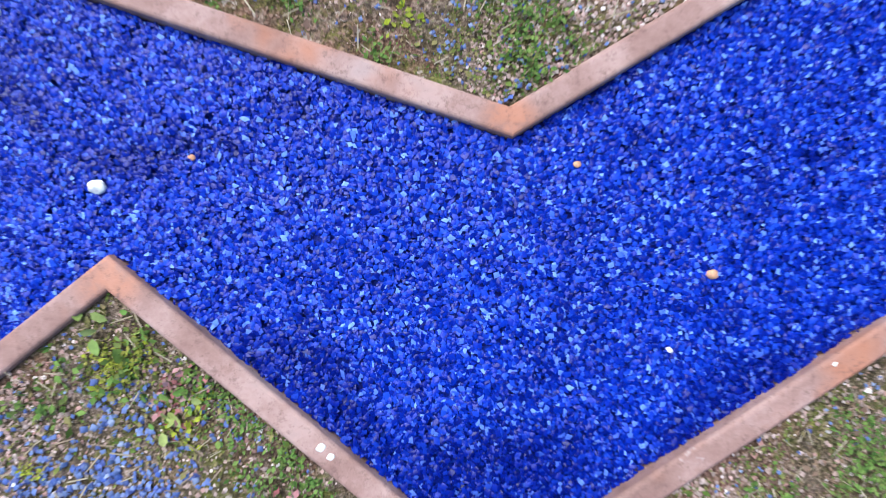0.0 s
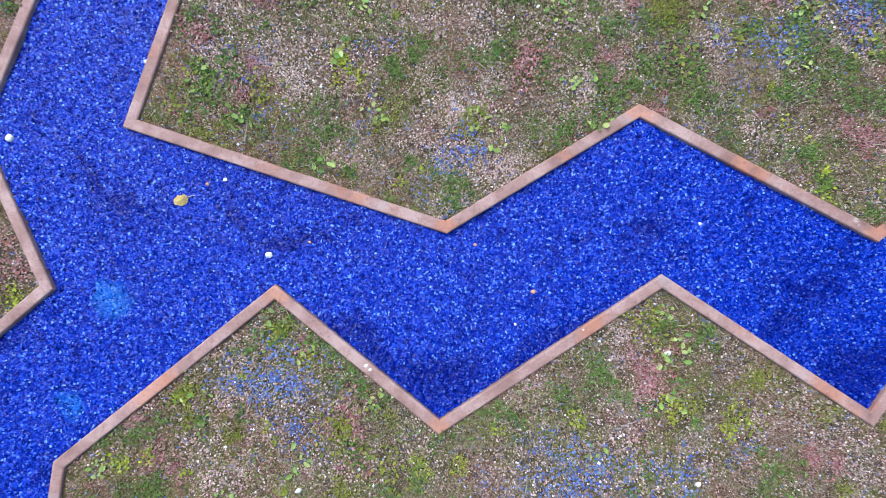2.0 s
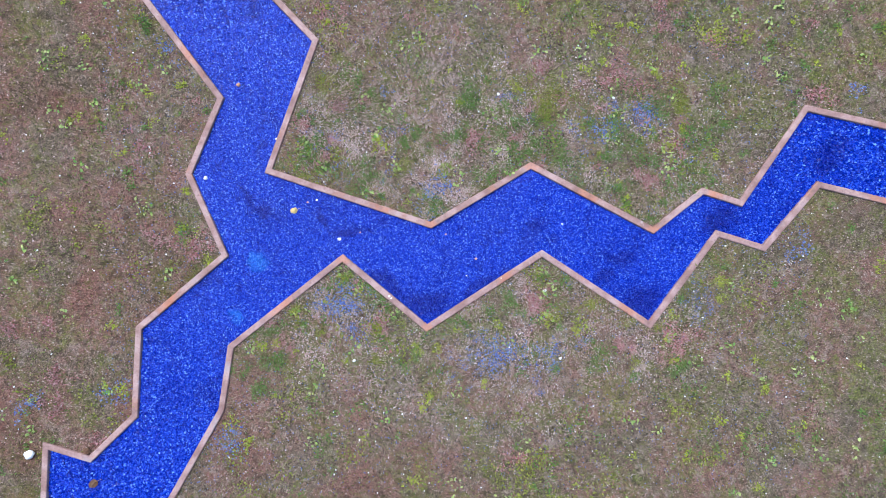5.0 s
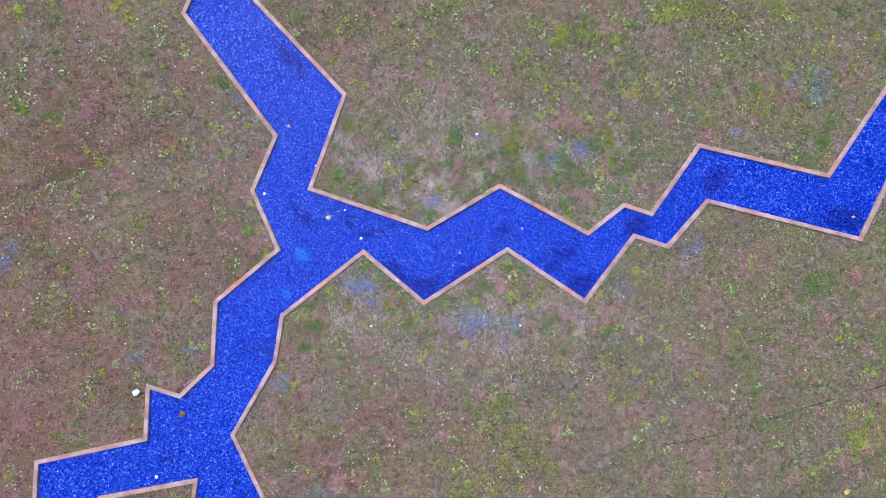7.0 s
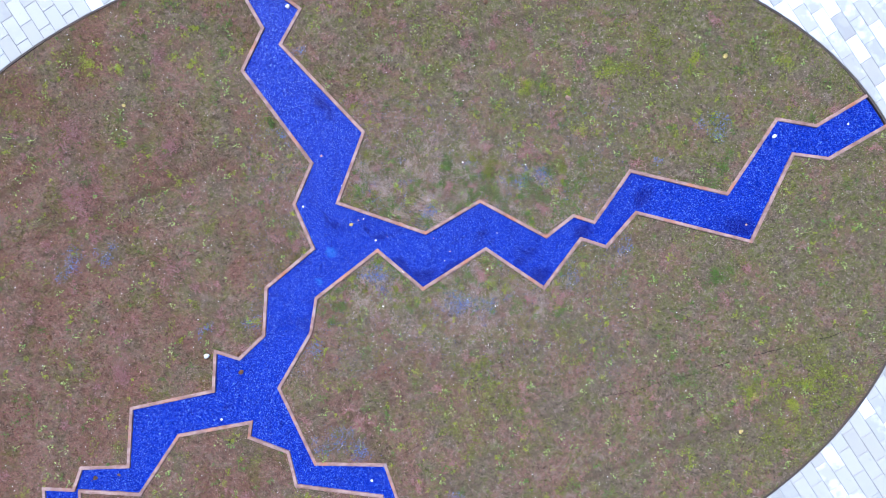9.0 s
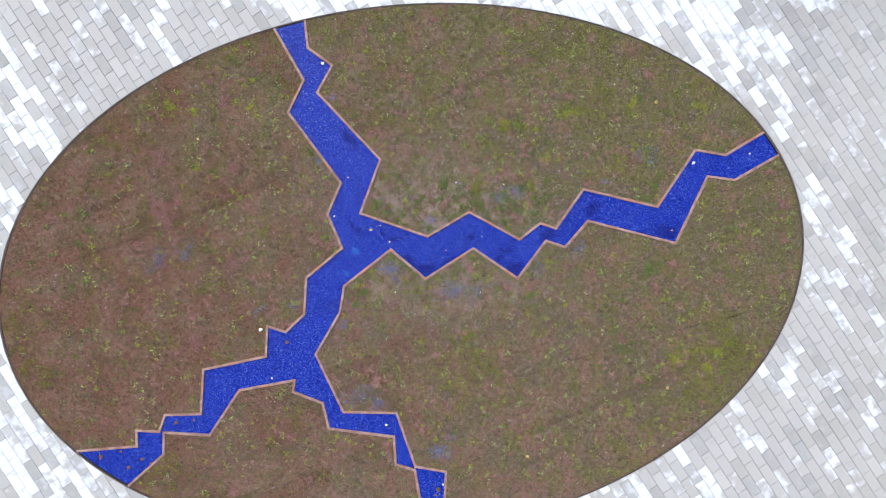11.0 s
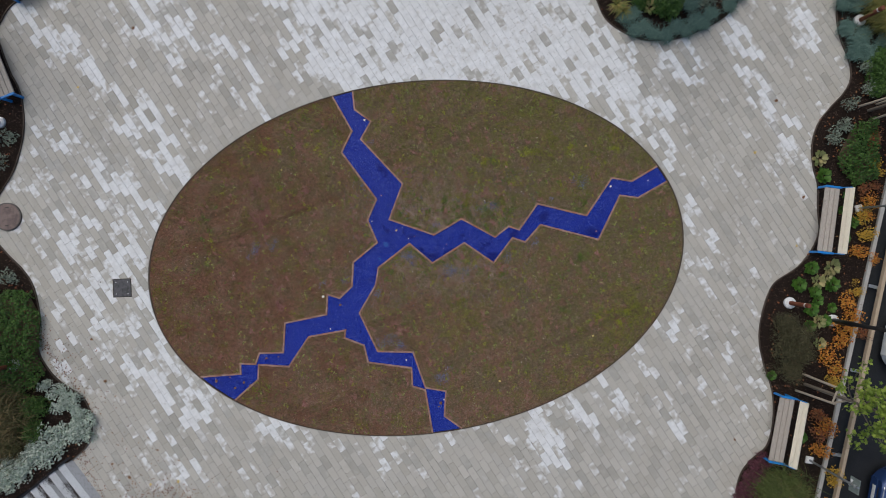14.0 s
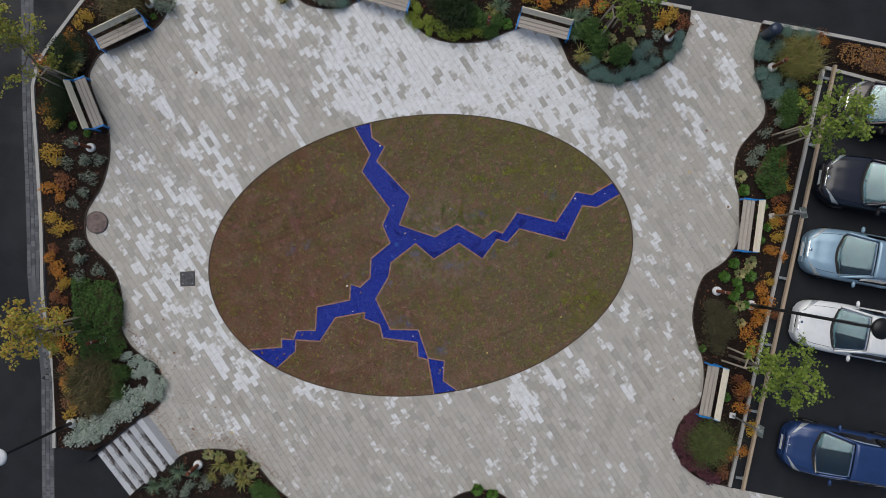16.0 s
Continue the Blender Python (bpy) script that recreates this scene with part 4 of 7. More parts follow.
def build_stairs():
    top = Vector((-10.50, -6.42, 0))
    along = (Vector((-9.27, -8.02, 0)) - top)
    width = along.length
    along.normalize()
    down = Vector((along.y, -along.x, 0))
    if down.x > 0:
        down = -down
    turn = math.degrees(math.atan2(along.y, along.x))
    stairs = thing("stairs", pose(*top, 0, 0, turn), "six pale granite steps strewn with dark wet leaves", "stairs")
    stairs["kind"] = "structure"
    sy = -1 if (pose(0, 0, 0, 0, 0, turn).to_3x3() @ Vector((0, 1, 0))).dot(down) < 0 else 1
    depth, rise, shift = 0.467, 0.15, 0.0
    # tread colour holds damp dirt and the shade below the next step up
    for k in range(6):
        y0, y1 = sorted((sy * (shift + k * depth - 0.01), sy * (shift + (k + 1) * depth + 0.03)))
        part("step", block(0.0, width, y0, y1, -0.15 * (k + 1) - 0.14, -rise * k - 0.016, 0.008), M_TREAD, stairs)
        # separate pale band, added for the brighter front of each tread
        y0, y1 = sorted((sy * (shift + (k + 1) * depth - 0.19), sy * (shift + (k + 1) * depth + 0.034)))
        part("nosing", block(0.0, width, y0, y1, -rise * k - 0.05, -rise * k - 0.008, 0.01), M_STEP, stairs, "pale front band of the tread")
    for x, more in ((-0.03, 0.55), (width + 0.03, 0.0)):
        bm = bmesh.new()
        if more:
            y0, y1 = sorted((sy * 6 * depth, sy * (6 * depth + more)))
            box(bm, x - 0.03, x + 0.03, y0, y1, -1.1, -rise * 5 + 0.03)
        for k in range(6):
            y0, y1 = sorted((sy * max(0.0, shift + k * depth), sy * (shift + (k + 1) * depth)))
            box(bm, x - 0.03, x + 0.03, y0, y1, -0.15 * (k + 1) - 0.2, -rise * k + 0.05)
        part("stringer", bm, M_BLACK, stairs, "black steel stringer")
    # wet leaves gathered at the back of each tread, deepening its dirt and shade
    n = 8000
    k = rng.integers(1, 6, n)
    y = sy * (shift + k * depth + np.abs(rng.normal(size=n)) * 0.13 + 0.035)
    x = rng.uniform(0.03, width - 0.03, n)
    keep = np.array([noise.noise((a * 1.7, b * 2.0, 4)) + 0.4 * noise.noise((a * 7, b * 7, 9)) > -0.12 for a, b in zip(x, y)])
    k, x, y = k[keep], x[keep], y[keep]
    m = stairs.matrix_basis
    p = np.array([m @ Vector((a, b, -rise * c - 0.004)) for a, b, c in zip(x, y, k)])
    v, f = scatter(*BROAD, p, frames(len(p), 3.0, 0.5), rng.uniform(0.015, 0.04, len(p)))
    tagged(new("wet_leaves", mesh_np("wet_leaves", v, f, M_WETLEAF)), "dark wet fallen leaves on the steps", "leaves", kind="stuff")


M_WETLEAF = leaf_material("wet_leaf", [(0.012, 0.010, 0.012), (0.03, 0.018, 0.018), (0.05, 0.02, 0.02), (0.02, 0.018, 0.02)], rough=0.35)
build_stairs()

# ---- ground cover of the lawn ----
M_MOSS = leaf_material("moss_leaf", [(0.065, 0.105, 0.018), (0.13, 0.18, 0.035), (0.20, 0.21, 0.05), (0.26, 0.20, 0.09), (0.11, 0.13, 0.03)], 0.85, (0.25, 0.145, 0.11), 2.1, 0.8, 0.1, True)
M_MOSS2 = leaf_material("olive_moss", [(0.13, 0.15, 0.018), (0.22, 0.23, 0.03), (0.30, 0.29, 0.05), (0.17, 0.17, 0.03)], rough=0.8, spec=0.1)
M_CLOVER = leaf_material("clover_leaf", [(0.06, 0.115, 0.022), (0.11, 0.185, 0.035), (0.17, 0.25, 0.055), (0.14, 0.155, 0.04)], rough=0.75, spec=0.12)
M_WEED = leaf_material("weed_leaf", [(0.14, 0.26, 0.04), (0.28, 0.36, 0.07), (0.44, 0.46, 0.14), (0.20, 0.30, 0.06)], rough=0.6)
M_SPILL = leaf_material("dusty_glass", [(0.05, 0.055, 0.19), (0.09, 0.125, 0.31), (0.16, 0.21, 0.38), (0.05, 0.09, 0.34), (0.27, 0.31, 0.43)], rough=0.5)
M_YELLOWMOSS = leaf_material("yellow_moss", [(0.18, 0.215, 0.014), (0.30, 0.335, 0.022), (0.40, 0.42, 0.05), (0.15, 0.15, 0.02)], rough=0.8, spec=0.1)
M_SORREL = leaf_material("red_leaf", [(0.26, 0.075, 0.07), (0.38, 0.15, 0.15), (0.50, 0.30, 0.28), (0.24, 0.13, 0.08)], rough=0.7, spec=0.1)
M_STRAW = leaf_material("dry_straw", [(0.30, 0.24, 0.15), (0.40, 0.33, 0.22), (0.22, 0.15, 0.10)], rough=0.8)
M_PEBBLE = stone_material("pale_pebble", (0.62, 0.58, 0.50), (0.78, 0.76, 0.70), 60)


def lawn_points(n, x0, x1, y0, y1, clear=0.03):
    x, y = rng.uniform(x0, x1, n), rng.uniform(y0, y1, n)
    ok = oval_norm(x, y) < 0.992
    on = np.zeros(n, bool)
    for poly in LAWNS.values():
        on |= inside(poly, x, y)
    ok &= on
    d = np.full(n, 9.0)
    for line in KERBS.values():
        d = np.minimum(d, line_dist(line, x, y))
    ok &= d > KW + clear * 0.2
    return x[ok], y[ok], d[ok]


def in_lawn(x, y):
    on = np.zeros(len(x), bool)
    for poly in LAWNS.values():
        on |= inside(poly, x, y)
    return on & (oval_norm(x, y) < 0.99)


def patchy(x, y, scale, seed, lo, hi):
    """Chance of growth from soft patches."""
    v = np.array([noise.noise((a * scale, b * scale, seed)) + 0.5 * noise.noise((a * scale * 2.7, b * scale * 2.7, seed + 4)) for a, b in zip(x, y)])
    return rng.uniform(size=len(x)) < smoothstep(lo, hi, v)


def fade(x, y):
    """Thins out the fine cover away from the middle of the channel."""
    d = np.hypot((x - 0.2) / 2.7, (y + 0.05) / 2.0)
    return rng.uniform(size=len(x)) < smoothstep(1.0, 0.55, d)


def put(name, shape, x, y, size, material, label, category, lift=1.0, tilt=1.0, dz=0.004):
    z = np.array([lawn_z(a, b) for a, b in zip(x, y)]) + dz
    v, f = scatter(*shape, np.stack([x, y, z], 1), frames(len(x), lift, tilt), size)
    tagged(new(name, mesh_np(name, v, f, material)), label, category, kind="stuff")


# where the cover of the lawn gathers: x, y, radius
CLOVER_NORTH = [(-1.01, 0.69, 0.05), (-1.02, 0.56, 0.07), (-0.8, 0.47, 0.07), (-1.06, 0.9, 0.05), (-0.94, 0.89, 0.04), (-0.58, 1.17, 0.07), (-0.45, 1.1, 0.04), (-0.55, 0.29, 0.05),
                (-0.64, 0.28, 0.04), (-0.46, 0.43, 0.08), (-0.51, 0.49, 0.05), (-0.14, 0.78, 0.08), (-0.15, 0.7, 0.05), (0.03, 0.7, 0.05), (0.21, 0.73, 0.07), (0.25, 0.74, 0.04),
                (0.32, 1.1, 0.09), (0.31, 1.04, 0.07), (0.44, 0.67, 0.05), (0.47, 0.43, 0.07), (0.51, 0.4, 0.04), (0.59, 0.71, 0.06), (0.61, 0.51, 0.06), (0.64, 0.96, 0.05),
                (-0.01, 0.21, 0.06), (0.06, 0.09, 0.05), (-0.16, 0.27, 0.04), (-0.22, 0.14, 0.03), (-0.37, 0.23, 0.04)]
CLOVER_NORTH_EAST = [(0.68, 0.53, 0.08), (0.73, 0.84, 0.06), (0.79, 0.67, 0.06), (0.83, 0.87, 0.06), (1.01, 0.57, 0.07), (1.17, 0.36, 0.04), (1.13, 0.52, 0.05), (1.28, 0.8, 0.05),
                     (1.48, 0.84, 0.06), (1.49, 0.66, 0.08), (1.53, 0.6, 0.07), (1.37, 0.56, 0.05), (1.64, 1.05, 0.06), (1.61, 0.69, 0.05), (1.76, 0.93, 0.07), (1.87, 0.88, 0.04),
                     (1.77, 0.51, 0.07), (1.79, 0.72, 0.04), (1.51, 0.32, 0.07), (1.47, 0.29, 0.04), (1.54, 0.19, 0.04), (1.78, 0.03, 0.05), (2.01, 0.34, 0.07), (1.85, 0.18, 0.04),
                     (2.17, 0.43, 0.05), (2.3, 1.04, 0.07), (2.33, 0.82, 0.06), (1.9, 0.34, 0.05), (1.64, 0.53, 0.04)]
CLOVER_SOUTH = [(-0.53, -0.45, 0.05), (-0.49, -0.49, 0.04), (-0.38, -0.58, 0.05), (-0.35, -0.68, 0.06), (-1.21, -0.8, 0.06), (-1.4, -0.8, 0.05), (-1.32, -1.05, 0.07), (-1.2, -1.06, 0.06),
                (-1.49, -1.1, 0.04), (-1.53, -1.16, 0.04), (-1.32, -1.22, 0.07), (-1.38, -1.28, 0.05), (-0.18, -1.06, 0.06), (0.03, -1.12, 0.04), (0.18, -0.73, 0.04), (0.27, -0.8, 0.04),
                (0.48, -0.69, 0.05), (0.59, -0.56, 0.06), (0.62, -0.64, 0.05), (0.72, -0.68, 0.05), (0.89, -0.39, 0.04), (1.08, -0.43, 0.04), (1.26, -0.93, 0.04), (1.31, -1.08, 0.06),
                (1.98, -0.58, 0.04), (1.97, -1.09, 0.06), (1.92, -1.18, 0.05), (2.31, -0.32, 0.04), (0.98, -1.14, 0.05)]
CLOVER_FAR = [(3.78, -2.22, 0.13), (4.29, -0.72, 0.14), (4.22, -0.57, 0.09), (3.71, -1.22, 0.07), (3.08, 0.65, 0.09), (4.15, 0.79, 0.14), (-0.95, 0.67, 0.09), (0.95, 0.66, 0.1),
              (2.07, 0.66, 0.1), (1.72, 2.24, 0.09), (2.14, 0.26, 0.07), (-1.38, 0.6, 0.07), (-3.05, -1.98, 0.1), (-1.96, -0.04, 0.06), (4.37, 1.01, 0.12)]
OLIVE_MOSS = [(-0.95, 0.45, 0.07), (-0.85, 1.16, 0.09), (-0.22, 0.48, 0.06), (0.11, 0.45, 0.05), (0.13, 0.49, 0.04), (0.97, 1.03, 0.13), (0.93, 0.9, 0.09), (0.72, 1.17, 0.06),
              (1.97, 1.0, 0.12), (-0.69, -0.38, 0.05), (-0.41, -0.79, 0.04), (-0.89, -0.81, 0.04), (-1.14, -1.16, 0.04), (-1.07, -0.75, 0.04), (-1.05, -0.63, 0.05), (-0.45, -1.05, 0.05),
              (0.96, -0.72, 0.06), (1.26, -0.63, 0.07), (1.56, -0.76, 0.04), (1.64, -1.09, 0.05), (-0.24, -0.76, 0.04), (1.79, -0.82, 0.04), (1.14, -0.81, 0.04)]
YELLOW_MOSS = [(-0.12, -0.97, 0.05), (0.03, -0.97, 0.04), (-0.01, -1.33, 0.04), (-0.69, -1.05, 0.03), (-0.71, -0.84, 0.02), (-0.84, -0.58, 0.02), (2.28, -0.47, 0.06), (2.31, -0.59, 0.04),
               (-0.19, 0.9, 0.02), (-0.09, 0.27, 0.02), (1.34, 0.58, 0.02), (1.92, 0.52, 0.02), (0.84, 1.02, 0.02), (1.36, 1.02, 0.02), (0.03, 1.16, 0.02), (1.55, 0.95, 0.02),
               (0.41, -1.23, 0.04), (0.52, -0.44, 0.02), (2.22, 0.7, 0.02)]
YELLOW_MOSS_FAR = [(2.69, 2.42, 0.13), (1.46, 2.17, 0.1), (4.75, -2.34, 0.1), (5.36, -2.52, 0.11), (5.58, -2.23, 0.09), (-4.5, 2.42, 0.09), (-2.84, -2.98, 0.06), (3.85, -3.3, 0.09),
                   (-4.47, 1.34, 0.06), (-0.38, 0.67, 0.06), (-4.97, 2.56, 0.1), (-3.39, 2.55, 0.09), (2.22, 1.52, 0.09), (3.95, 2.52, 0.12), (5.24, 2.51, 0.1)]
RED_PATCHES = [(0.7, 0.72, 0.06), (0.68, 0.63, 0.04), (0.9, 0.51, 0.05), (0.78, 0.96, 0.04), (1.69, 0.35, 0.07), (1.66, 0.44, 0.05), (1.81, 0.38, 0.04), (1.34, 0.5, 0.04),
               (2.0, 0.85, 0.05), (1.79, 1.03, 0.04), (-0.72, 1.0, 0.06), (-0.51, 1.01, 0.04), (-0.87, 0.55, 0.05), (-1.05, 0.51, 0.04), (-0.78, 0.71, 0.04), (0.35, 0.67, 0.04),
               (0.59, 0.77, 0.04), (0.81, -0.56, 0.05), (0.81, -0.64, 0.04), (0.93, -0.49, 0.03), (1.94, -1.0, 0.05), (2.0, -0.91, 0.04), (1.85, -1.06, 0.04), (1.49, -0.93, 0.05),
               (1.58, -0.99, 0.04), (-1.22, -0.89, 0.05), (-1.13, -0.95, 0.04), (-1.31, -0.74, 0.04), (-1.58, -0.89, 0.04)]
RED_PATCHES_FAR = [(-1.05, 1.97, 0.1), (3.08, 1.01, 0.09), (1.95, -0.92, 0.12), (1.41, -2.21, 0.06), (1.44, -2.39, 0.06), (1.49, -2.57, 0.06), (1.53, -2.75, 0.06), (-4.13, -2.37, 0.07),
                   (-4.41, -1.54, 0.1), (-5.12, 1.41, 0.24), (-2.65, -1.69, 0.09), (-1.85, -0.11, 0.09), (1.42, 1.17, 0.12), (-4.91, 0.62, 0.29), (-3.75, 1.26, 0.19), (-3.62, -0.46, 0.16),
                   (-4.42, -2.04, 0.17), (-0.8, 1.68, 0.1)]
PALE_GRAVEL = [(-0.87, 0.98, 0.1), (-0.9, 0.75, 0.09), (-0.63, 0.62, 0.08), (-0.4, 0.26, 0.07), (0.08, 0.25, 0.08), (0.26, 0.34, 0.09), (-0.1, 0.14, 0.07), (1.16, 0.62, 0.07),
               (1.37, 0.68, 0.07), (0.73, -0.44, 0.08), (0.52, -0.44, 0.07), (0.85, -0.36, 0.05), (-0.86, -0.48, 0.09), (-1.07, -0.57, 0.08), (-0.92, -0.69, 0.07), (1.67, -1.12, 0.1),
               (-0.21, 1.06, 0.07), (0.51, 0.99, 0.06), (1.09, 0.27, 0.07), (1.67, 0.62, 0.06), (-0.93, -0.99, 0.09), (0.3, -0.62, 0.08), (2.07, -0.7, 0.07)]
BLUE_SPILLS = [(1.61, 0.87, 0.06), (1.67, 0.87, 0.04), (1.79, 0.82, 0.05), (1.31, 0.77, 0.08), (1.16, 0.77, 0.06), (1.49, 0.98, 0.05), (2.05, 0.52, 0.04), (-0.79, 0.76, 0.06),
               (-0.69, 0.46, 0.05), (-0.27, 0.75, 0.06), (-0.34, 0.44, 0.04), (-0.39, 1.07, 0.04), (-0.04, 0.31, 0.08), (0.05, 0.31, 0.04), (0.63, 1.02, 0.06), (-0.65, -0.66, 0.07),
               (-0.83, -0.66, 0.06), (-0.71, -0.81, 0.05), (-0.53, -0.72, 0.06), (-0.98, -0.66, 0.04), (0.45, -0.83, 0.05), (0.49, -0.92, 0.05), (0.54, -1.04, 0.07), (0.61, -1.02, 0.07),
               (0.36, -1.04, 0.05), (0.3, -1.06, 0.05), (0.72, -1.03, 0.04), (0.95, -1.05, 0.06), (0.99, -0.99, 0.04)]
BLUE_SPILLS_SOUTH = [(0.86, -1.16, 0.02), (0.82, -1.31, 0.05), (2.13, -0.62, 0.07), (2.15, -0.71, 0.06), (2.19, -0.53, 0.04), (2.1, -0.47, 0.04), (1.23, -0.93, 0.05), (1.17, -0.87, 0.04),
                     (1.08, -0.42, 0.04), (0.15, -1.03, 0.04), (0.18, -1.21, 0.05), (1.52, 0.89, 0.05)]
BLUE_SPILLS_FAR = [(-1.68, -1.7, 0.13), (2.96, -0.17, 0.09), (-2.54, -1.26, 0.09), (-3.23, -1.4, 0.09), (0.55, -0.99, 0.14), (0.91, -1.02, 0.09), (1.49, 0.84, 0.12), (1.78, 0.88, 0.1),
                   (-1.51, -3.17, 0.1), (-1.11, -3.28, 0.06), (-2.1, 1.47, 0.07), (-5.13, -0.39, 0.16), (-4.69, -0.32, 0.12), (4.23, 1.44, 0.16), (3.44, 1.05, 0.07), (-1.8, 2.69, 0.07)]


def cushions(spots, per, jag=0.75):
    """Uneven clumps round the spots: per, pieces for each square metre."""
    px, py = [], []
    for x, y, r in spots:
        lobes = rng.normal(size=(6, 2)) * r * jag * 0.75
        n = int(per * 3.1 * r * r) + 4
        k = rng.integers(0, 6, n)
        p = lobes[k] + rng.normal(size=(n, 2)) * r * 0.34
        px.append(x + p[:, 0])
        py.append(y + p[:, 1])
    x, y = np.concatenate(px), np.concatenate(py)
    on = in_lawn(x, y)
    x, y = x[on], y[on]
    d = np.full(len(x), 9.0)
    for line in KERBS.values():
        d = np.minimum(d, line_dist(line, x, y))
    return x[d > KW], y[d > KW]


def strewn(n, radius, zone, scale, seed, lo, hi):
    """Random spots for clumps, gathered in soft drifts."""
    x, y, _ = lawn_points(n, *zone)
    k = patchy(x, y, scale, seed, lo, hi)
    return list(zip(x[k], y[k], rng.uniform(0.45, 1.2, int(k.sum())) * radius))


def build_lawn_cover():
    low = (-2.6, 3.0, -2.1, 2.0)
    wide = (-8.3, 7.4, -5.8, 4.6)
    # gravel
    x, y, _ = lawn_points(200000, *low)
    k = patchy(x, y, 1.6, 1, -0.85, 0.25) & fade(x, y)
    x1, y1 = x[k], y[k]
    x2, y2 = cushions([(x, y, r if y > 0 else 0.7 * r) for x, y, r in PALE_GRAVEL] + [(0.05, 0.20, 0.12), (0.30, 0.35, 0.12), (-0.20, 0.25, 0.10), (0.55, 0.60, 0.10), (-0.50, 0.40, 0.10), (0.10, 0.50, 0.12), (-0.10, 0.75, 0.12)], 19000, 1.0)
    x, y, _ = lawn_points(60000, *wide)
    k = patchy(x, y, 1.6, 1, -0.5, 0.6)
    size = np.concatenate([rng.uniform(0.004, 0.011, len(x1)), rng.uniform(0.004, 0.010, len(x2)), rng.uniform(0.007, 0.015, k.sum())])
    put("lawn_gravel", SHARD, np.concatenate([x1, x2, x[k]]), np.concatenate([y1, y2, y[k]]), size, M_GRAVEL, "pinkish-brown gravel showing through the lawn", "gravel", 1.2, 0.8, 0.001)
    # small leaves in patches
    x, y, _ = lawn_points(330000, *low)
    k = patchy(x, y, 3.4, 11, -0.35, 0.45) & fade(x, y)
    x1, y1 = x[k], y[k]
    x, y, _ = lawn_points(260000, *wide)
    k = patchy(x, y, 3.4, 11, -0.3, 0.55)
    size = np.concatenate([rng.uniform(0.005, 0.011, len(x1)), rng.uniform(0.010, 0.022, k.sum())])
    put("lawn_moss", LEAF, np.concatenate([x1, x[k]]), np.concatenate([y1, y[k]]), size, M_MOSS, "low green and reddish moss and clover", "ground cover", 0.7, 1.0, 0.006)
    # clumps of clover
    x1, y1 = cushions(CLOVER_NORTH + CLOVER_NORTH_EAST + CLOVER_SOUTH, 27000, 0.95)
    x2, y2 = cushions(CLOVER_FAR + strewn(2800, 0.042, wide, 1.6, 61, -0.3, 0.7), 8500, 1.0)
    size = np.concatenate([rng.uniform(0.006, 0.014, len(x1)), rng.uniform(0.012, 0.022, len(x2))])
    put("lawn_clover", LEAF, np.concatenate([x1, x2]), np.concatenate([y1, y2]), size, M_CLOVER, "bright green clover tufts in the lawn", "ground cover", 0.6, 1.0, 0.012)
    # red stems and leaves
    x1, y1 = cushions(RED_PATCHES, 45000, 0.9)
    x2, y2 = cushions(RED_PATCHES_FAR + strewn(1300, 0.08, wide, 1.3, 37, -0.1, 0.7), 13000, 0.9)
    size = np.concatenate([rng.uniform(0.005, 0.012, len(x1)), rng.uniform(0.009, 0.020, len(x2))])
    put("lawn_sorrel", LEAF, np.concatenate([x1, x2]), np.concatenate([y1, y2]), size, M_SORREL, "reddish-pink leaves and stems in patches on the lawn", "ground cover", 0.7, 1.0, 0.008)
    # flat cushions of yellow moss
    x1, y1 = cushions(YELLOW_MOSS, 45000, 0.6)
    x2, y2 = cushions(YELLOW_MOSS_FAR + strewn(2100, 0.036, wide, 0.9, 71, -0.4, 0.7), 13000, 0.9)
    size = np.concatenate([rng.uniform(0.005, 0.010, len(x1)), rng.uniform(0.010, 0.020, len(x2))])
    put("lawn_yellow_moss", LEAF, np.concatenate([x1, x2]), np.concatenate([y1, y2]), size, M_YELLOWMOSS, "flat yellow-green cushions of moss in the lawn", "ground cover", 1.0, 0.8, 0.008)
    # larger pale weeds
    x, y, _ = lawn_points(650, *wide)
    wx, wy = np.array([(-0.98, 0.64), (-0.28, 0.50), (-0.42, 0.75), (1.88, 0.60), (2.18, 0.23), (-0.95, -1.30), (-1.10, 1.0), (-0.5, 1.05), (0.56, 0.6), (1.45, 1.1)]).T
    x, y = np.concatenate([x, wx]), np.concatenate([y, wy])
    n = len(x)
    xx, yy = np.repeat(x, 11) + rng.normal(size=n * 11) * 0.032, np.repeat(y, 11) + rng.normal(size=n * 11) * 0.032
    on = in_lawn(xx, yy)
    put("lawn_weeds", BROAD, xx[on], yy[on], rng.uniform(0.014, 0.036, int(on.sum())), M_WEED, "yellow-green weed rosettes in the lawn", "weeds", 0.8, 0.8, 0.012)
    # olive tufts over the whole lawn, greener towards the east rim
    x, y, _ = lawn_points(2600, *wide)
    k = patchy(x, y, 1.2, 51, -0.25, 0.75)
    x, y = x[k], y[k]
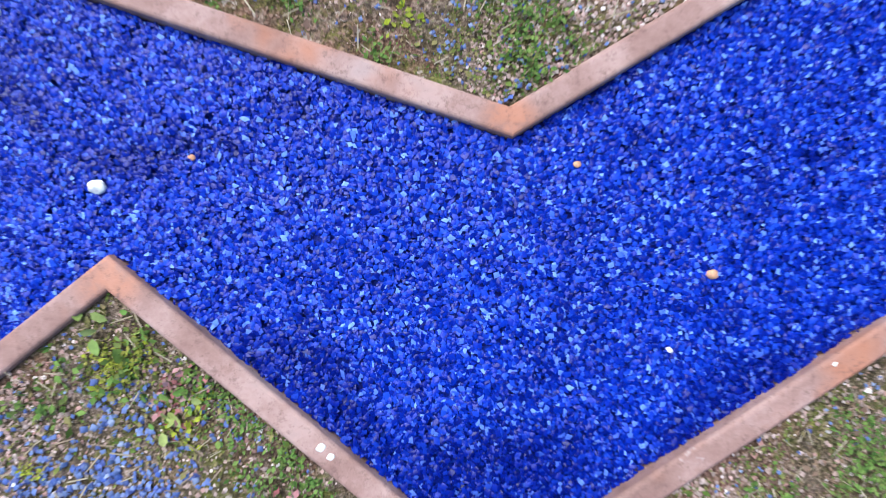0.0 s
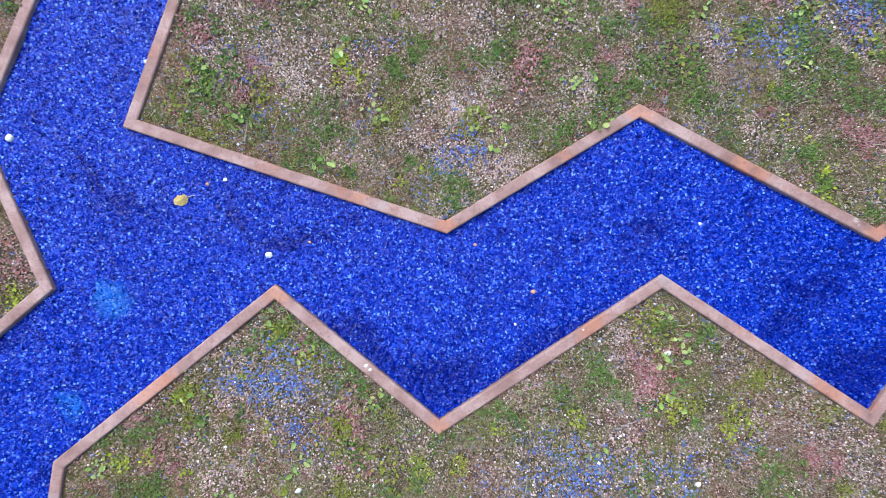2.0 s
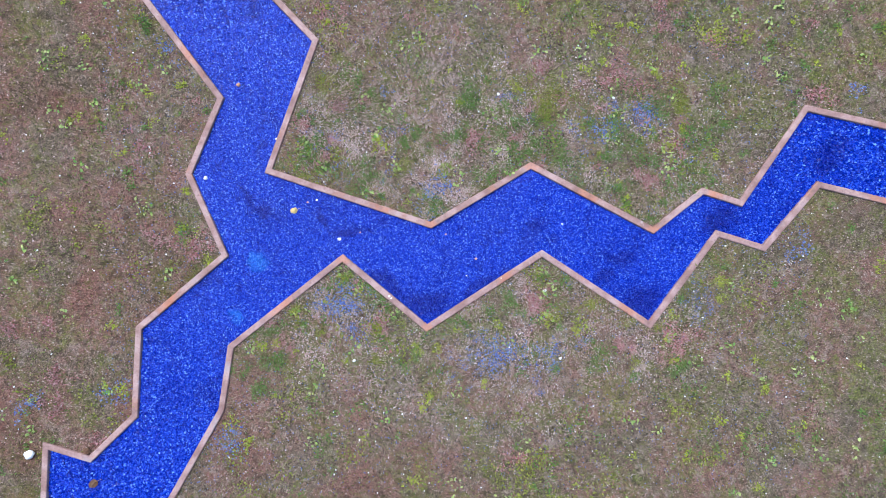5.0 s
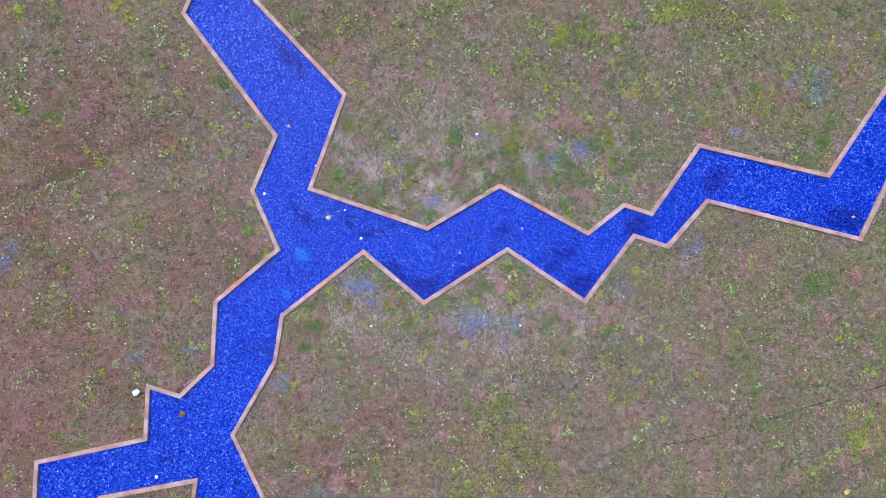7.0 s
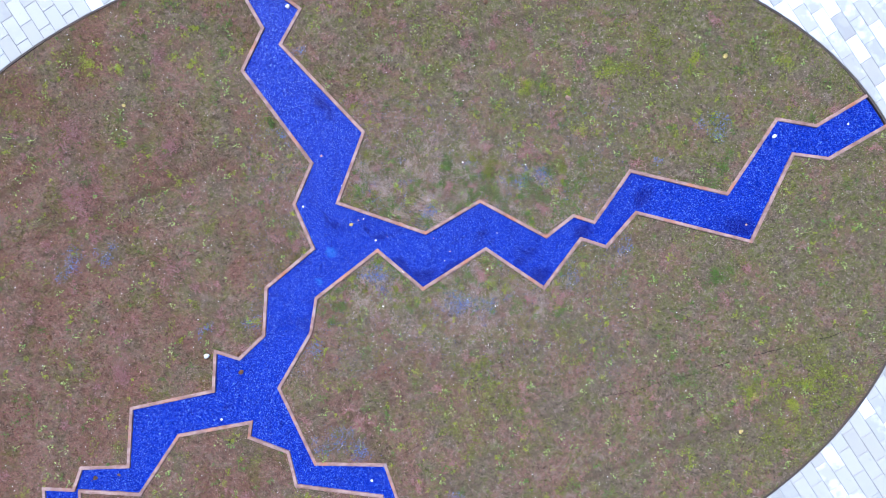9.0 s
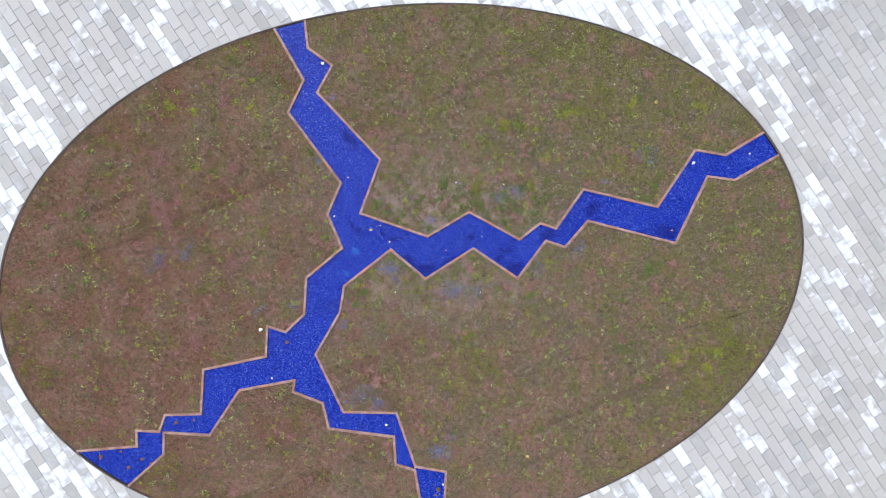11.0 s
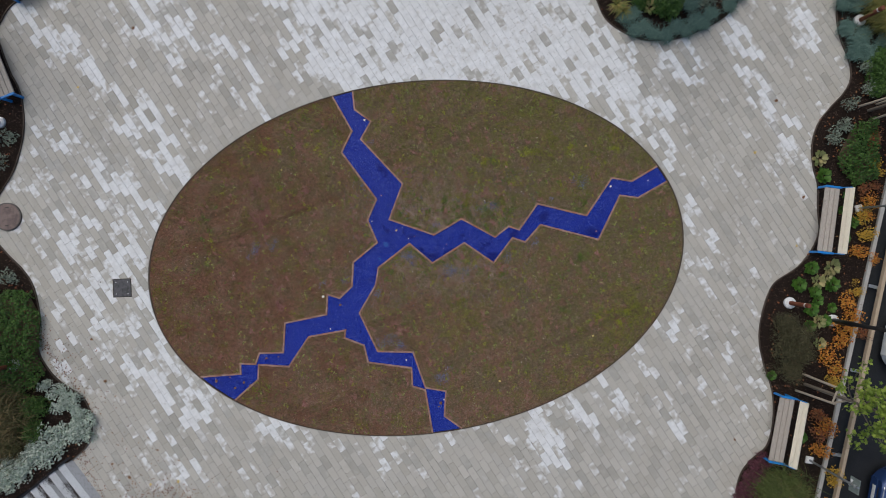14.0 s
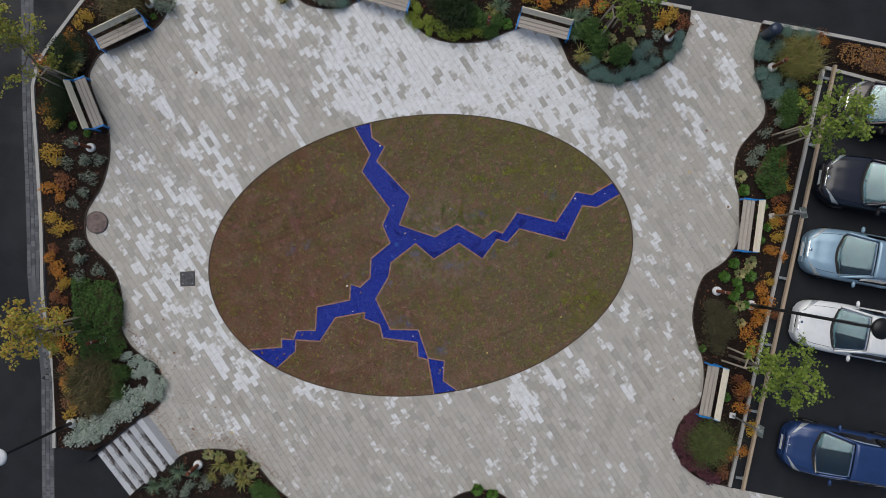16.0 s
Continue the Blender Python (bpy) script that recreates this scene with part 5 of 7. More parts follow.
    for mx, my, mr, mn in ((5.4, -2.7, 0.5, 130), (5.8, -2.2, 0.3, 50), (3.8, -4.4, 0.3, 35), (4.9, -4.2, 0.35, 30), (0.65, -2.5, 0.4, 55), (-7.9, -2.8, 0.5, 70), (-8.0, -1.6, 0.4, 40),
                           (-3.6, 3.9, 0.4, 45), (-1.7, 4.1, 0.5, 60), (1.2, 4.1, 0.6, 70), (3.0, 3.7, 0.5, 60), (5.2, 2.9, 0.4, 50), (3.2, 2.6, 0.25, 40), (-6.0, 1.9, 0.4, 30), (-5.0, -4.6, 0.3, 25), (0.2, 2.9, 0.4, 30), (1.0, -1.9, 0.2, 15)):
        x, y = np.concatenate([x, mx + rng.normal(size=mn) * mr]), np.concatenate([y, my + rng.normal(size=mn) * mr])
    n = len(x)
    xx, yy = np.repeat(x, 30) + rng.normal(size=n * 30) * 0.045, np.repeat(y, 30) + rng.normal(size=n * 30) * 0.045
    on = in_lawn(xx, yy)
    x1, y1 = cushions(OLIVE_MOSS, 30000)
    size = np.concatenate([rng.uniform(0.014, 0.028, int(on.sum())), rng.uniform(0.006, 0.012, len(x1))])
    put("lawn_tufts", LEAF, np.concatenate([xx[on], x1]), np.concatenate([yy[on], y1]), size, M_MOSS2, "olive-green tufts of moss in the lawn", "ground cover", 0.6, 1.0, 0.012)
    # straw
    x, y, _ = lawn_points(9000, *low)
    put("lawn_straw", ([(0, -0.04, 0), (1, -0.03, 0.05), (1, 0.03, 0.05), (0, 0.04, 0)], [(0, 1, 2), (0, 2, 3)]), x, y, rng.uniform(0.012, 0.04, len(x)), M_STRAW, "dry straw and stems on the lawn", "straw", 2.5, 0.6, 0.01)
    # blue chips spilled over the edging
    x, y, d = lawn_points(60000, *low)
    k = rng.uniform(size=len(x)) < 0.15 + 0.20 * np.exp(-d / 0.2)
    x1, y1 = cushions(BLUE_SPILLS + BLUE_SPILLS_SOUTH, 9000, 1.5)
    x2, y2 = cushions(BLUE_SPILLS_FAR + [(-0.75, -0.50, 0.12), (-0.60, -0.62, 0.12), (0.05, 0.30, 0.10), (-1.1, -3.0, 0.2), (0.2, -4.0, 0.2)], 4000, 1.0)
    x, y = x[k], y[k]
    size = np.concatenate([rng.uniform(0.004, 0.010, len(x) + len(x1)), rng.uniform(0.008, 0.015, len(x2))])
    put("spilled_glass", SHARD, np.concatenate([x, x1, x2]), np.concatenate([y, y1, y2]), size, M_SPILL, "blue glass chips spilled on the lawn", "glass chips", 1.2, 0.8, 0.006)
    # pale pebbles and bits
    x, y, _ = lawn_points(1500, *wide)
    put("lawn_pebbles", CHIP, x, y, rng.uniform(0.007, 0.018, len(x)), M_PEBBLE, "small white pebbles scattered on the lawn", "pebbles", 1.0, 0.8, 0.006)


build_lawn_cover()


def build_seam():
    """A narrow dark joint in the turf."""
    line = smooth_line([(-0.40, -3.23), (0.39, -2.86), (1.70, -2.53), (2.82, -2.34), (3.67, -2.11), (4.99, -1.74), (6.30, -1.41)], 0.08)
    v, f = [], []
    for k, (x, y) in enumerate(line):
        w = 0.0005 + 0.007 * max(0.0, noise.noise((x * 2.3, y * 2.3, 8)))
        dx, dy = 0.02 * noise.noise((x * 5, 1, 0)), 0.03 * noise.noise((x * 4, 7, 0))
        z = lawn_z(x, y) + 0.006
        v += [(x + dx, y + dy - w, z), (x + dx, y + dy + w, z)]
        if k:
            f.append((2 * k - 2, 2 * k, 2 * k + 1, 2 * k - 1))
    tagged(new("turf_seam", mesh_np("turf_seam", v, f, M_MULCH)), "narrow dark seam running through the lawn", "seam", kind="structure")


build_seam()

# ---- loose stones and leaves in the channel ----
def lump(r, seed, flat=0.7):
    bm = bmesh.new()
    bmesh.ops.create_icosphere(bm, subdivisions=2, radius=r)
    for v in bm.verts:
        k = 1 + 0.75 * noise.noise(v.co * (1.3 / r) * 0.7 + Vector((seed, 0, 0)))
        v.co = Vector((v.co.x * k * 1.15, v.co.y * k, v.co.z * k * flat))
    return bm


M_ORANGE_STONE = stone_material("orange_stone", (0.55, 0.26, 0.14), (0.6, 0.34, 0.2), 60)
M_WHITE_STONE = stone_material("white_stone", (0.80, 0.76, 0.66), (0.86, 0.83, 0.76), 60)
M_YELLOW_LEAF = leaf_material("yellow_leaf", [(0.72, 0.52, 0.12), (0.80, 0.62, 0.22)], rough=0.5)
M_BROWN_LEAF = leaf_material("brown_leaf", [(0.30, 0.15, 0.06), (0.40, 0.24, 0.10), (0.22, 0.10, 0.06)], rough=0.6)
for k, (x, y, r) in enumerate(((-0.732, -0.081, 0.0125), (-1.79, 0.42, 0.015), (1.05, 0.02, 0.007), (-0.907, 0.232, 0.008), (0.283, -0.383, 0.005), (5.12, 1.42, 0.026), (-2.0, 3.35, 0.026), 
                               (-0.8, -3.6, 0.018), (6.2, 1.6, 0.016), (-3.0, -2.7, 0.016), (0.29, -4.75, 0.02))):
    tagged(part("stone", lump(r, k * 3.7), M_WHITE_STONE, smooth=True), "small off-white stone lying on the blue glass", "stone", "stones in the channel").location = (x, y, glass_z(x, y) + r * 0.55)
for k, (x, y, r) in enumerate(((0.359, -0.249, 0.009), (-0.562, -0.03, 0.005), (0.12, 0.0 - 0.05, 0.006), (-0.98, 0.215, 0.007), (4.70, 0.13, 0.014), (-1.52, 1.16, 0.013))):
    tagged(part("pebble", lump(r, 40 + k * 2.3), M_ORANGE_STONE, smooth=True), "small orange-brown pebble on the blue glass", "pebble", "pebbles in the channel").location = (x, y, glass_z(x, y) + r * 0.6)


def fallen_leaf(x, y, z, size, mat, label, turn):
    bm = bmesh.new()
    c = bm.verts.new((0, 0, 0.1 * size))
    ring = []
    for i in range(16):
        a = 2 * math.pi * i / 16
        r = size * (0.5 + 0.06 * (i % 2) + 0.1 * math.cos(a))
        ring.append(bm.verts.new((r * math.cos(a), r * 0.85 * math.sin(a), size * 0.12 * math.sin(2 * a + 1))))
    for i in range(16):
        bm.faces.new((c, ring[i], ring[(i + 1) % 16]))
    bmesh.ops.solidify(bm, geom=bm.faces[:], thickness=0.0006)
    leaf = thing("fallen_leaf", pose(x, y, z, 6, -5, turn), label, "leaf", "fallen leaves")
    part("blade", bm, mat, leaf)
    part("stalk", tube(bmesh.new(), [(-size * 0.4, 0, 0.01 * size), (-size * 0.75, 0.03 * size, 0.06 * size), (-size * 1.0, 0.1 * size, 0.1 * size)], [size * 0.02, size * 0.018, size * 0.012], 5), mat, leaf)


fallen_leaf(-1.082, 0.154, glass_z(-1.082, 0.154) + 0.008, 0.055, M_YELLOW_LEAF, "yellow birch leaf lying on the blue glass", 200)
for k, (x, y) in enumerate(((-5.9, -4.1), (-5.5, -4.25), (-5.3, -4.35), (-5.15, -4.5), (-5.75, -4.4), (-6.3, -4.2), (-4.5, -3.5), (-4.85, -3.55), (0.2, -4.85), (0.15, -4.95), (-2.7, -2.0))):
    fallen_leaf(x, y, glass_z(x, y) + 0.012, 0.05 + 0.02 * (k % 3), M_BROWN_LEAF, "dry brown leaf lying on the blue glass", k * 57)
for k, (x, y) in enumerate(((-10.3, 4.3), (-8.7, 6.0), (-9.9, -3.0), (9.3, 2.4), (8.7, -5.9), (9.9, 3.9), (-8.2, -7.2), (-8.8, -7.0), (-9.3, -6.6), (-7.4, -7.1), (-8.0, -6.2), (10.7, 1.1), (10.5, -0.3), (-9.5, -4.2))):
    fallen_leaf(x, y, 0.01, 0.07 + 0.02 * (k % 2), M_YELLOW_LEAF if k % 3 == 0 else M_BROWN_LEAF, "fallen autumn leaf lying on the paving", k * 71)

for x, y, r in ((-0.335, -0.540, 0.0075), (-0.318, -0.556, 0.006), (0.556, -0.406, 0.004)):
    tagged(part("paint_spot", lump(r, x * 9, 0.12), M_WHITE_STONE, smooth=True), "small white splash dried on the rusty edging", "stain", "white splashes on the edging").location = (x, y, KERB_TOP)
for x, y, r in ((0.903, -0.51, 0.011), (1.02, -1.05, 0.010), (-1.22, 0.72, 0.009), (0.55, 1.06, 0.010), (1.47, 1.02, 0.010), (-0.62, -1.05, 0.012)):
    tagged(part("stone", lump(r, x * 5), M_WHITE_STONE, smooth=True), "small off-white stone lying on the lawn", "stone", "stones on the lawn").location = (x, y, lawn_z(x, y) + r * 0.6)
tagged(part("stone", lump(0.035, 71), M_WHITE_STONE, smooth=True), "pale stone lying beside the rusty edging", "stone").location = (-3.2, -1.76, 0.03)
M_PINK_LEAF = leaf_material("pink_leaf", [(0.50, 0.27, 0.20), (0.58, 0.36, 0.28)], rough=0.6)
fallen_leaf(2.10, 1.99, lawn_z(2.1, 1.99) + 0.015, 0.085, M_PINK_LEAF, "large pale dry leaf with a long stalk on the lawn", 150)
fallen_leaf(-2.75, -1.74, 0.03, 0.06, M_BROWN_LEAF, "reddish dry leaf beside the rusty edging", 40)
for k, (x, y) in enumerate(((3.9, -1.85), (4.6, -2.9), (-5.5, -1.5), (-4.4, 1.9), (0.9, 3.4), (4.4, 2.6), (-6.3, 0.6), (1.9, -4.2))):
    fallen_leaf(x, y, lawn_z(x, y) + 0.015, 0.05 + 0.015 * (k % 3), M_YELLOW_LEAF if k % 2 else M_BROWN_LEAF, "small fallen leaf lying on the lawn", k * 47)

# ---- street furniture ----
def build_bench():
    """Timber bench with four seat slats, a leaning back and blue flat-steel end frames. x: along, y: front to back."""
    b = thing("bench", pose(0, 0, 0), "weathered timber bench with bright blue steel end frames", "bench", "benches round the plaza")
    hl = 0.90
    for k in range(3):
        y = 0.0 + k * 0.138
        part("seat_slat", block(-hl, hl, y, y + 0.127, 0.405 + 0.004 * k, 0.45 + 0.004 * k, 0.007), M_SLAT, b)
    for k in range(2):
        bm = block(-hl - 0.03, hl + 0.03, -0.02, 0.02, 0.0, 0.118, 0.007)
        bmesh.ops.transform(bm, matrix=pose(0, 0.485 + k * 0.055, 0.58 + k * 0.112, -26, 0, 0), verts=bm.verts)
        part("back_slat", bm, M_BACKSLAT, b)
    for x in (-hl - 0.036, hl + 0.036):
        bm = bmesh.new()
        w = 0.03
        for y0, y1, z0, z1 in ((0.03, 0.09, 0.0, 0.43), (0.36, 0.42, 0.0, 0.43), (0.0, 0.46, 0.425, 0.468)):
            box(bm, x - w, x + w, y0, y1, z0, z1, 0.004)
        post = block(x - 0.012, x + 0.012, -0.028, 0.028, 0.0, 0.36, 0.003)
        bmesh.ops.transform(post, matrix=pose(0, 0.40, 0.43, -26, 0, 0), verts=post.verts)
        me = bpy.data.meshes.new("post")
        post.to_mesh(me)
        post.free()
        bm.from_mesh(me)
        bpy.data.meshes.remove(me)
        part("end_frame", bm, M_BLUE, b, "bright blue flat-steel end frame")
    for x in (-0.5, 0.5):
        part("bearer", block(x - 0.03, x + 0.03, 0.03, 0.45, 0.36, 0.403, 0.003), M_DARKSTEEL, b)
    return b


def bench_pose(p, q):
    """Front edge from p to q; the back away from the oval."""
    p, q = Vector(p), Vector(q)
    mid, d = (p + q) / 2, (q - p).normalized()
    if Vector((-d.y, d.x)).dot(mid) < 0:
        d = -d
    return pose(mid.x, mid.y, float(ground_z(mid.x, mid.y)), 0, 0, math.degrees(math.atan2(d.y, d.x)))


_fronts = [((-11.98, 6.70), (-10.26, 7.53)), ((-12.50, 5.70), (-11.85, 4.08)), ((2.98, 7.53), (4.70, 7.07)), ((-2.75, 8.56), (-1.06, 8.08)),
           ((11.06, 1.36), (10.83, -0.44)), ((9.78, -4.60), (9.46, -6.33))]
_bench = build_bench()
_bench.matrix_basis = bench_pose(*_fronts[0])
for _f in _fronts[1:]:
    copy_thing(_bench, bench_pose(*_f))


def build_bollard():
    b = thing("bollard", pose(0, 0, 0), "rust-brown steel bollard light on a white round foot", "bollard", "bollards in the beds")
    part("foot", lathe(bmesh.new(), [(0.165, -0.1), (0.165, 0.06), (0.155, 0.085), (0.09, 0.09)]), M_CONCRETE, b, "white concrete foot", True)
    part("post", lathe(bmesh.new(), [(0.062, 0.09), (0.062, 0.78), (0.058, 0.79), (0.058, 0.83), (0.065, 0.84), (0.065, 0.95), (0.055, 0.965)], 20), M_RUSTPOST, b)
    part("lens", lathe(bmesh.new(), [(0.060, 0.79), (0.060, 0.83)], 20), M_WHITE, b, "frosted light ring")
    return b


_spots = [(-12.52, 3.27), (-8.61, -8.27), (8.52, 7.29), (12.29, 6.20), (10.27, -1.95), (-10.36, 8.50), (-12.10, -3.72), (1.92, 7.66)]
_bollard = build_bollard()
_bollard.matrix_basis = pose(*_spots[0], bed_z(*_spots[0]))
for _s in _spots[1:]:
    copy_thing(_bollard, pose(*_s, bed_z(*_s)))


def build_lamp(x, y, height, label, shade, shade_label):
    z = bed_z(x, y)
    lamp = thing("street_lamp", pose(x, y, z), label, "street lamp", "street lamps")
    bm = lathe(bmesh.new(), [(0.17, -0.1), (0.17, 0.06), (0.16, 0.08), (0.10, 0.082)])
    part("foot", bm, M_CONCRETE, lamp, "white concrete foot", True)
    part("mast", lathe(bmesh.new(), [(0.075, 0.05), (0.075, 0.9), (0.055, 0.95), (0.045, height)], 16), M_BLACK, lamp, "", True)
    head = part("head", lathe(bmesh.new(), [(0.05, height - 0.06), (0.25, height - 0.02), (0.28, height + 0.03), (0.24, height + 0.09), (0.05, height + 0.12)]), shade, lamp, shade_label, True)
    part("lens", lathe(bmesh.new(), [(0.05, height - 0.075), (0.2, height - 0.04), (0.21, height - 0.03)]), M_WHITE, head)


build_lamp(-13.71, -6.98, 3.7, "slim black lamp post with a round white head", M_WHITE, "pale round lamp head")
build_lamp(11.52, -2.46, 6.5, "tall black lamp post on a white round foot", M_BLACK, "dark round lamp head")


def build_sign(x, y, turn):
    s = thing("parking_sign", pose(x, y, bed_z(x, y), 0, 0, turn), "grey steel sign on a post, seen from behind", "sign", "signs at the car park")
    part("foot", block(-0.1, 0.1, -0.1, 0.1, -0.05, 0.05, 0.01), M_CONCRETE, s, "pale square foot")
    part("post", tube(bmesh.new(), [(0, 0, 0.03), (0, 0, 2.05)], 0.03, 12), M_STEEL, s)
    plate = part("plate", block(0.035, 0.05, -0.19, 0.19, 1.68, 2.05, 0.006), M_SIGN, s)
    part("clamp", block(-0.04, 0.034, -0.05, 0.05, 1.75, 1.79, 0.004), M_STEEL, plate)
    part("clamp", block(-0.04, 0.034, -0.05, 0.05, 1.93, 1.97, 0.004), M_STEEL, plate)
    part("sticker", block(0.026, 0.034, 0.05, 0.12, 1.72, 1.79, 0.001), M_WHITE, plate, "small white sticker")


M_SIGN = plain("sign_back", (0.26, 0.31, 0.30), 0.4, 0.3, 0.4, 0.1)
build_sign(12.27, 0.78, 12)
build_sign(10.83, -6.48, -10)


def build_rail():
    """Timber wheel-stop beam on steel brackets along the car park."""
    a, b = Vector((14.46, 6.22, 0)), Vector((11.12, -9.14, 0))
    d = b - a
    rail = thing("timber_rail", pose(*a, 0, 0, math.degrees(math.atan2(d.y, d.x))), "long brown timber guard rail on steel brackets beside the kerb", "guard rail")
    n = 5
    step = d.length / n
    for k in range(n):
        part("beam", block(k * step + 0.004, (k + 1) * step - 0.004, -0.05, 0.05, 0.16, 0.29, 0.012), M_RAIL, rail)
    for x in np.linspace(0.5, d.length - 0.4, 7):
        bm = block(x - 0.045, x + 0.045, -0.30, 0.05, 0.135, 0.157, 0.003)
        box(bm, x - 0.045, x + 0.045, -0.03, 0.0, -0.05, 0.136, 0.003)
        part("bracket", bm, M_STEEL, rail, "galvanised steel bracket")


build_rail()


def build_bin(x, y):
    b = thing("litter_bin", pose(x, y, bed_z(x, y)), "round dark blue litter bin with a domed lid", "litter bin")
    part("body", lathe(bmesh.new(), [(0.17, 0.0), (0.2, 0.02), (0.21, 0.78), (0.2, 0.8)]), M_BIN, b, "", True)
    part("lid", lathe(bmesh.new(), [(0.22, 0.80), (0.225, 0.84), (0.19, 0.9), (0.12, 0.94), (0.03, 0.955)]), M_BIN, b, "domed lid", True)


M_BIN = plain("bin_paint", (0.035, 0.05, 0.085), 0.35, 0.3, 0.5, 0.1)
build_bin(11.98, 7.30)


def build_manhole():
    m = thing("manhole_cover", pose(-12.32, 0.55, 0.0), "round rusty cast-iron manhole cover at the bed's edge", "manhole cover")
    part("ring", lathe(bmesh.new(), [(0.405, -0.05), (0.405, 0.052), (0.395, 0.058), (0.375, 0.058), (0.375, 0.04)], 48), M_IRON, m)
    part("lid", lathe(bmesh.new(), [(0.372, 0.0), (0.372, 0.046), (0.36, 0.052), (0.2, 0.054)], 48), M_MANHOLE, m, "brown-grey lid")
    for k in range(2):
        part("lifting_eye", block(-0.05, 0.05, -0.012, 0.012, 0.052, 0.06, 0.003), M_DARKSTEEL, m).location = (0, 0.26 if k else -0.26, 0)
    for r in (0.29, 0.17):
        bm = lathe(bmesh.new(), [(r - 0.012, 0.052), (r - 0.008, 0.058), (r + 0.008, 0.058), (r + 0.012, 0.052)], 40)
        part("rib", bm, M_MANHOLE, m)


M_MANHOLE = plain("manhole_iron", (0.20, 0.15, 0.14), 0.6, 0.3, 0.4, 0.2)
build_manhole()


def build_grate():
    g = thing("drain_cover", pose(-9.02, -1.51, 0, 0, 0, 2), "square dark steel drain cover set in the paving", "drain cover")
    part("frame", block(-0.27, 0.27, -0.27, 0.27, -0.05, 0.006, 0.003), M_DARKSTEEL, g)
    part("plate", block(-0.245, 0.245, -0.245, 0.245, -0.02, 0.012, 0.004), M_COVER, g)
    for sx in (-1, 1):
        for sy in (-1, 1):
            part("bolt", lathe(bmesh.new(), [(0.016, 0.01), (0.016, 0.018), (0.01, 0.02)], 10), M_STEEL, g).location = (sx * 0.17, sy * 0.17, 0)


M_COVER = plain("cover_steel", (0.10, 0.10, 0.11), 0.55, 0.4, 0.4, 0.25, 9)
build_grate()

# ---- plants ----
G_LEAF = {
    "hedge": leaf_material("hedge_leaf", [(0.027, 0.067, 0.015), (0.055, 0.128, 0.022), (0.098, 0.189, 0.037), (0.043, 0.098, 0.020)]),
    "green": leaf_material("green_leaf", [(0.035, 0.10, 0.012), (0.07, 0.17, 0.022), (0.12, 0.23, 0.04)]),
    "lime": leaf_material("lime_leaf", [(0.156, 0.247, 0.026), (0.286, 0.377, 0.046), (0.416, 0.442, 0.078)]),
    "silver": leaf_material("silver_leaf", [(0.16, 0.21, 0.16), (0.25, 0.30, 0.24), (0.34, 0.39, 0.32)]),
    "white": leaf_material("white_leaf", [(0.32, 0.42, 0.34), (0.50, 0.58, 0.50), (0.66, 0.72, 0.64), (0.25, 0.34, 0.24)]),
    "blue": leaf_material("blue_blade", [(0.075, 0.15, 0.13), (0.125, 0.225, 0.195), (0.21, 0.32, 0.28)]),
    "gold_grass": leaf_material("gold_blade", [(0.12, 0.14, 0.025), (0.22, 0.21, 0.05), (0.33, 0.27, 0.09), (0.15, 0.18, 0.035)]),
    "brown_grass": leaf_material("brown_blade", [(0.06, 0.045, 0.02), (0.13, 0.10, 0.04), (0.26, 0.19, 0.09), (0.05, 0.065, 0.02), (0.09, 0.10, 0.03)]),
    "green_grass": leaf_material("green_blade", [(0.045, 0.075, 0.015), (0.10, 0.13, 0.03), (0.17, 0.19, 0.06)]),
    "orange": leaf_material("orange_leaf", [(0.50, 0.13, 0.02), (0.62, 0.24, 0.03), (0.68, 0.36, 0.05), (0.38, 0.08, 0.02)]),
    "yellow": leaf_material("yellow_shrub_leaf", [(0.55, 0.28, 0.03), (0.66, 0.40, 0.05), (0.48, 0.34, 0.05), (0.34, 0.22, 0.04)]),
    "rust": leaf_material("rust_leaf", [(0.22, 0.06, 0.03), (0.32, 0.11, 0.04), (0.14, 0.05, 0.03), (0.36, 0.18, 0.07)]),
    "beech": leaf_material("beech_leaf", [(0.34, 0.13, 0.05), (0.45, 0.22, 0.07), (0.20, 0.08, 0.04), (0.50, 0.32, 0.10), (0.14, 0.05, 0.03)]),
    "purple": leaf_material("purple_leaf", [(0.055, 0.015, 0.028), (0.11, 0.027, 0.05), (0.19, 0.055, 0.09), (0.07, 0.032, 0.04)]),
    "conifer": leaf_material("conifer_leaf", [(0.011, 0.025, 0.008), (0.023, 0.048, 0.014), (0.040, 0.069, 0.021)]),
    "olive": leaf_material("olive_leaf", [(0.047, 0.046, 0.023), (0.088, 0.083, 0.041), (0.149, 0.127, 0.068)]),
    "strap": leaf_material("strap_leaf", [(0.13, 0.17, 0.04), (0.26, 0.26, 0.07), (0.40, 0.33, 0.10), (0.07, 0.10, 0.025)]),
    "spike": leaf_material("spike_leaf", [(0.065, 0.111, 0.065), (0.111, 0.169, 0.104), (0.156, 0.221, 0.143)]),
    "pale": leaf_material("pale_leaf", [(0.18, 0.22, 0.08), (0.30, 0.30, 0.13), (0.40, 0.34, 0.15)]),
}


def stems(parent, n, r, h):
    bm = bmesh.new()
    for _ in range(n):
        a, q = rng.uniform(0, 6.28), r * rng.uniform(0.2, 0.75)
        tip = (q * math.cos(a), q * math.sin(a), h * rng.uniform(0.5, 0.85))
        tube(bm, [(tip[0] * 0.08, tip[1] * 0.08, -0.03), (tip[0] * 0.5, tip[1] * 0.5, tip[2] * 0.6), tip], [0.008, 0.006, 0.003], 5)
    return part("woody_base", bm, M_TWIG, parent)


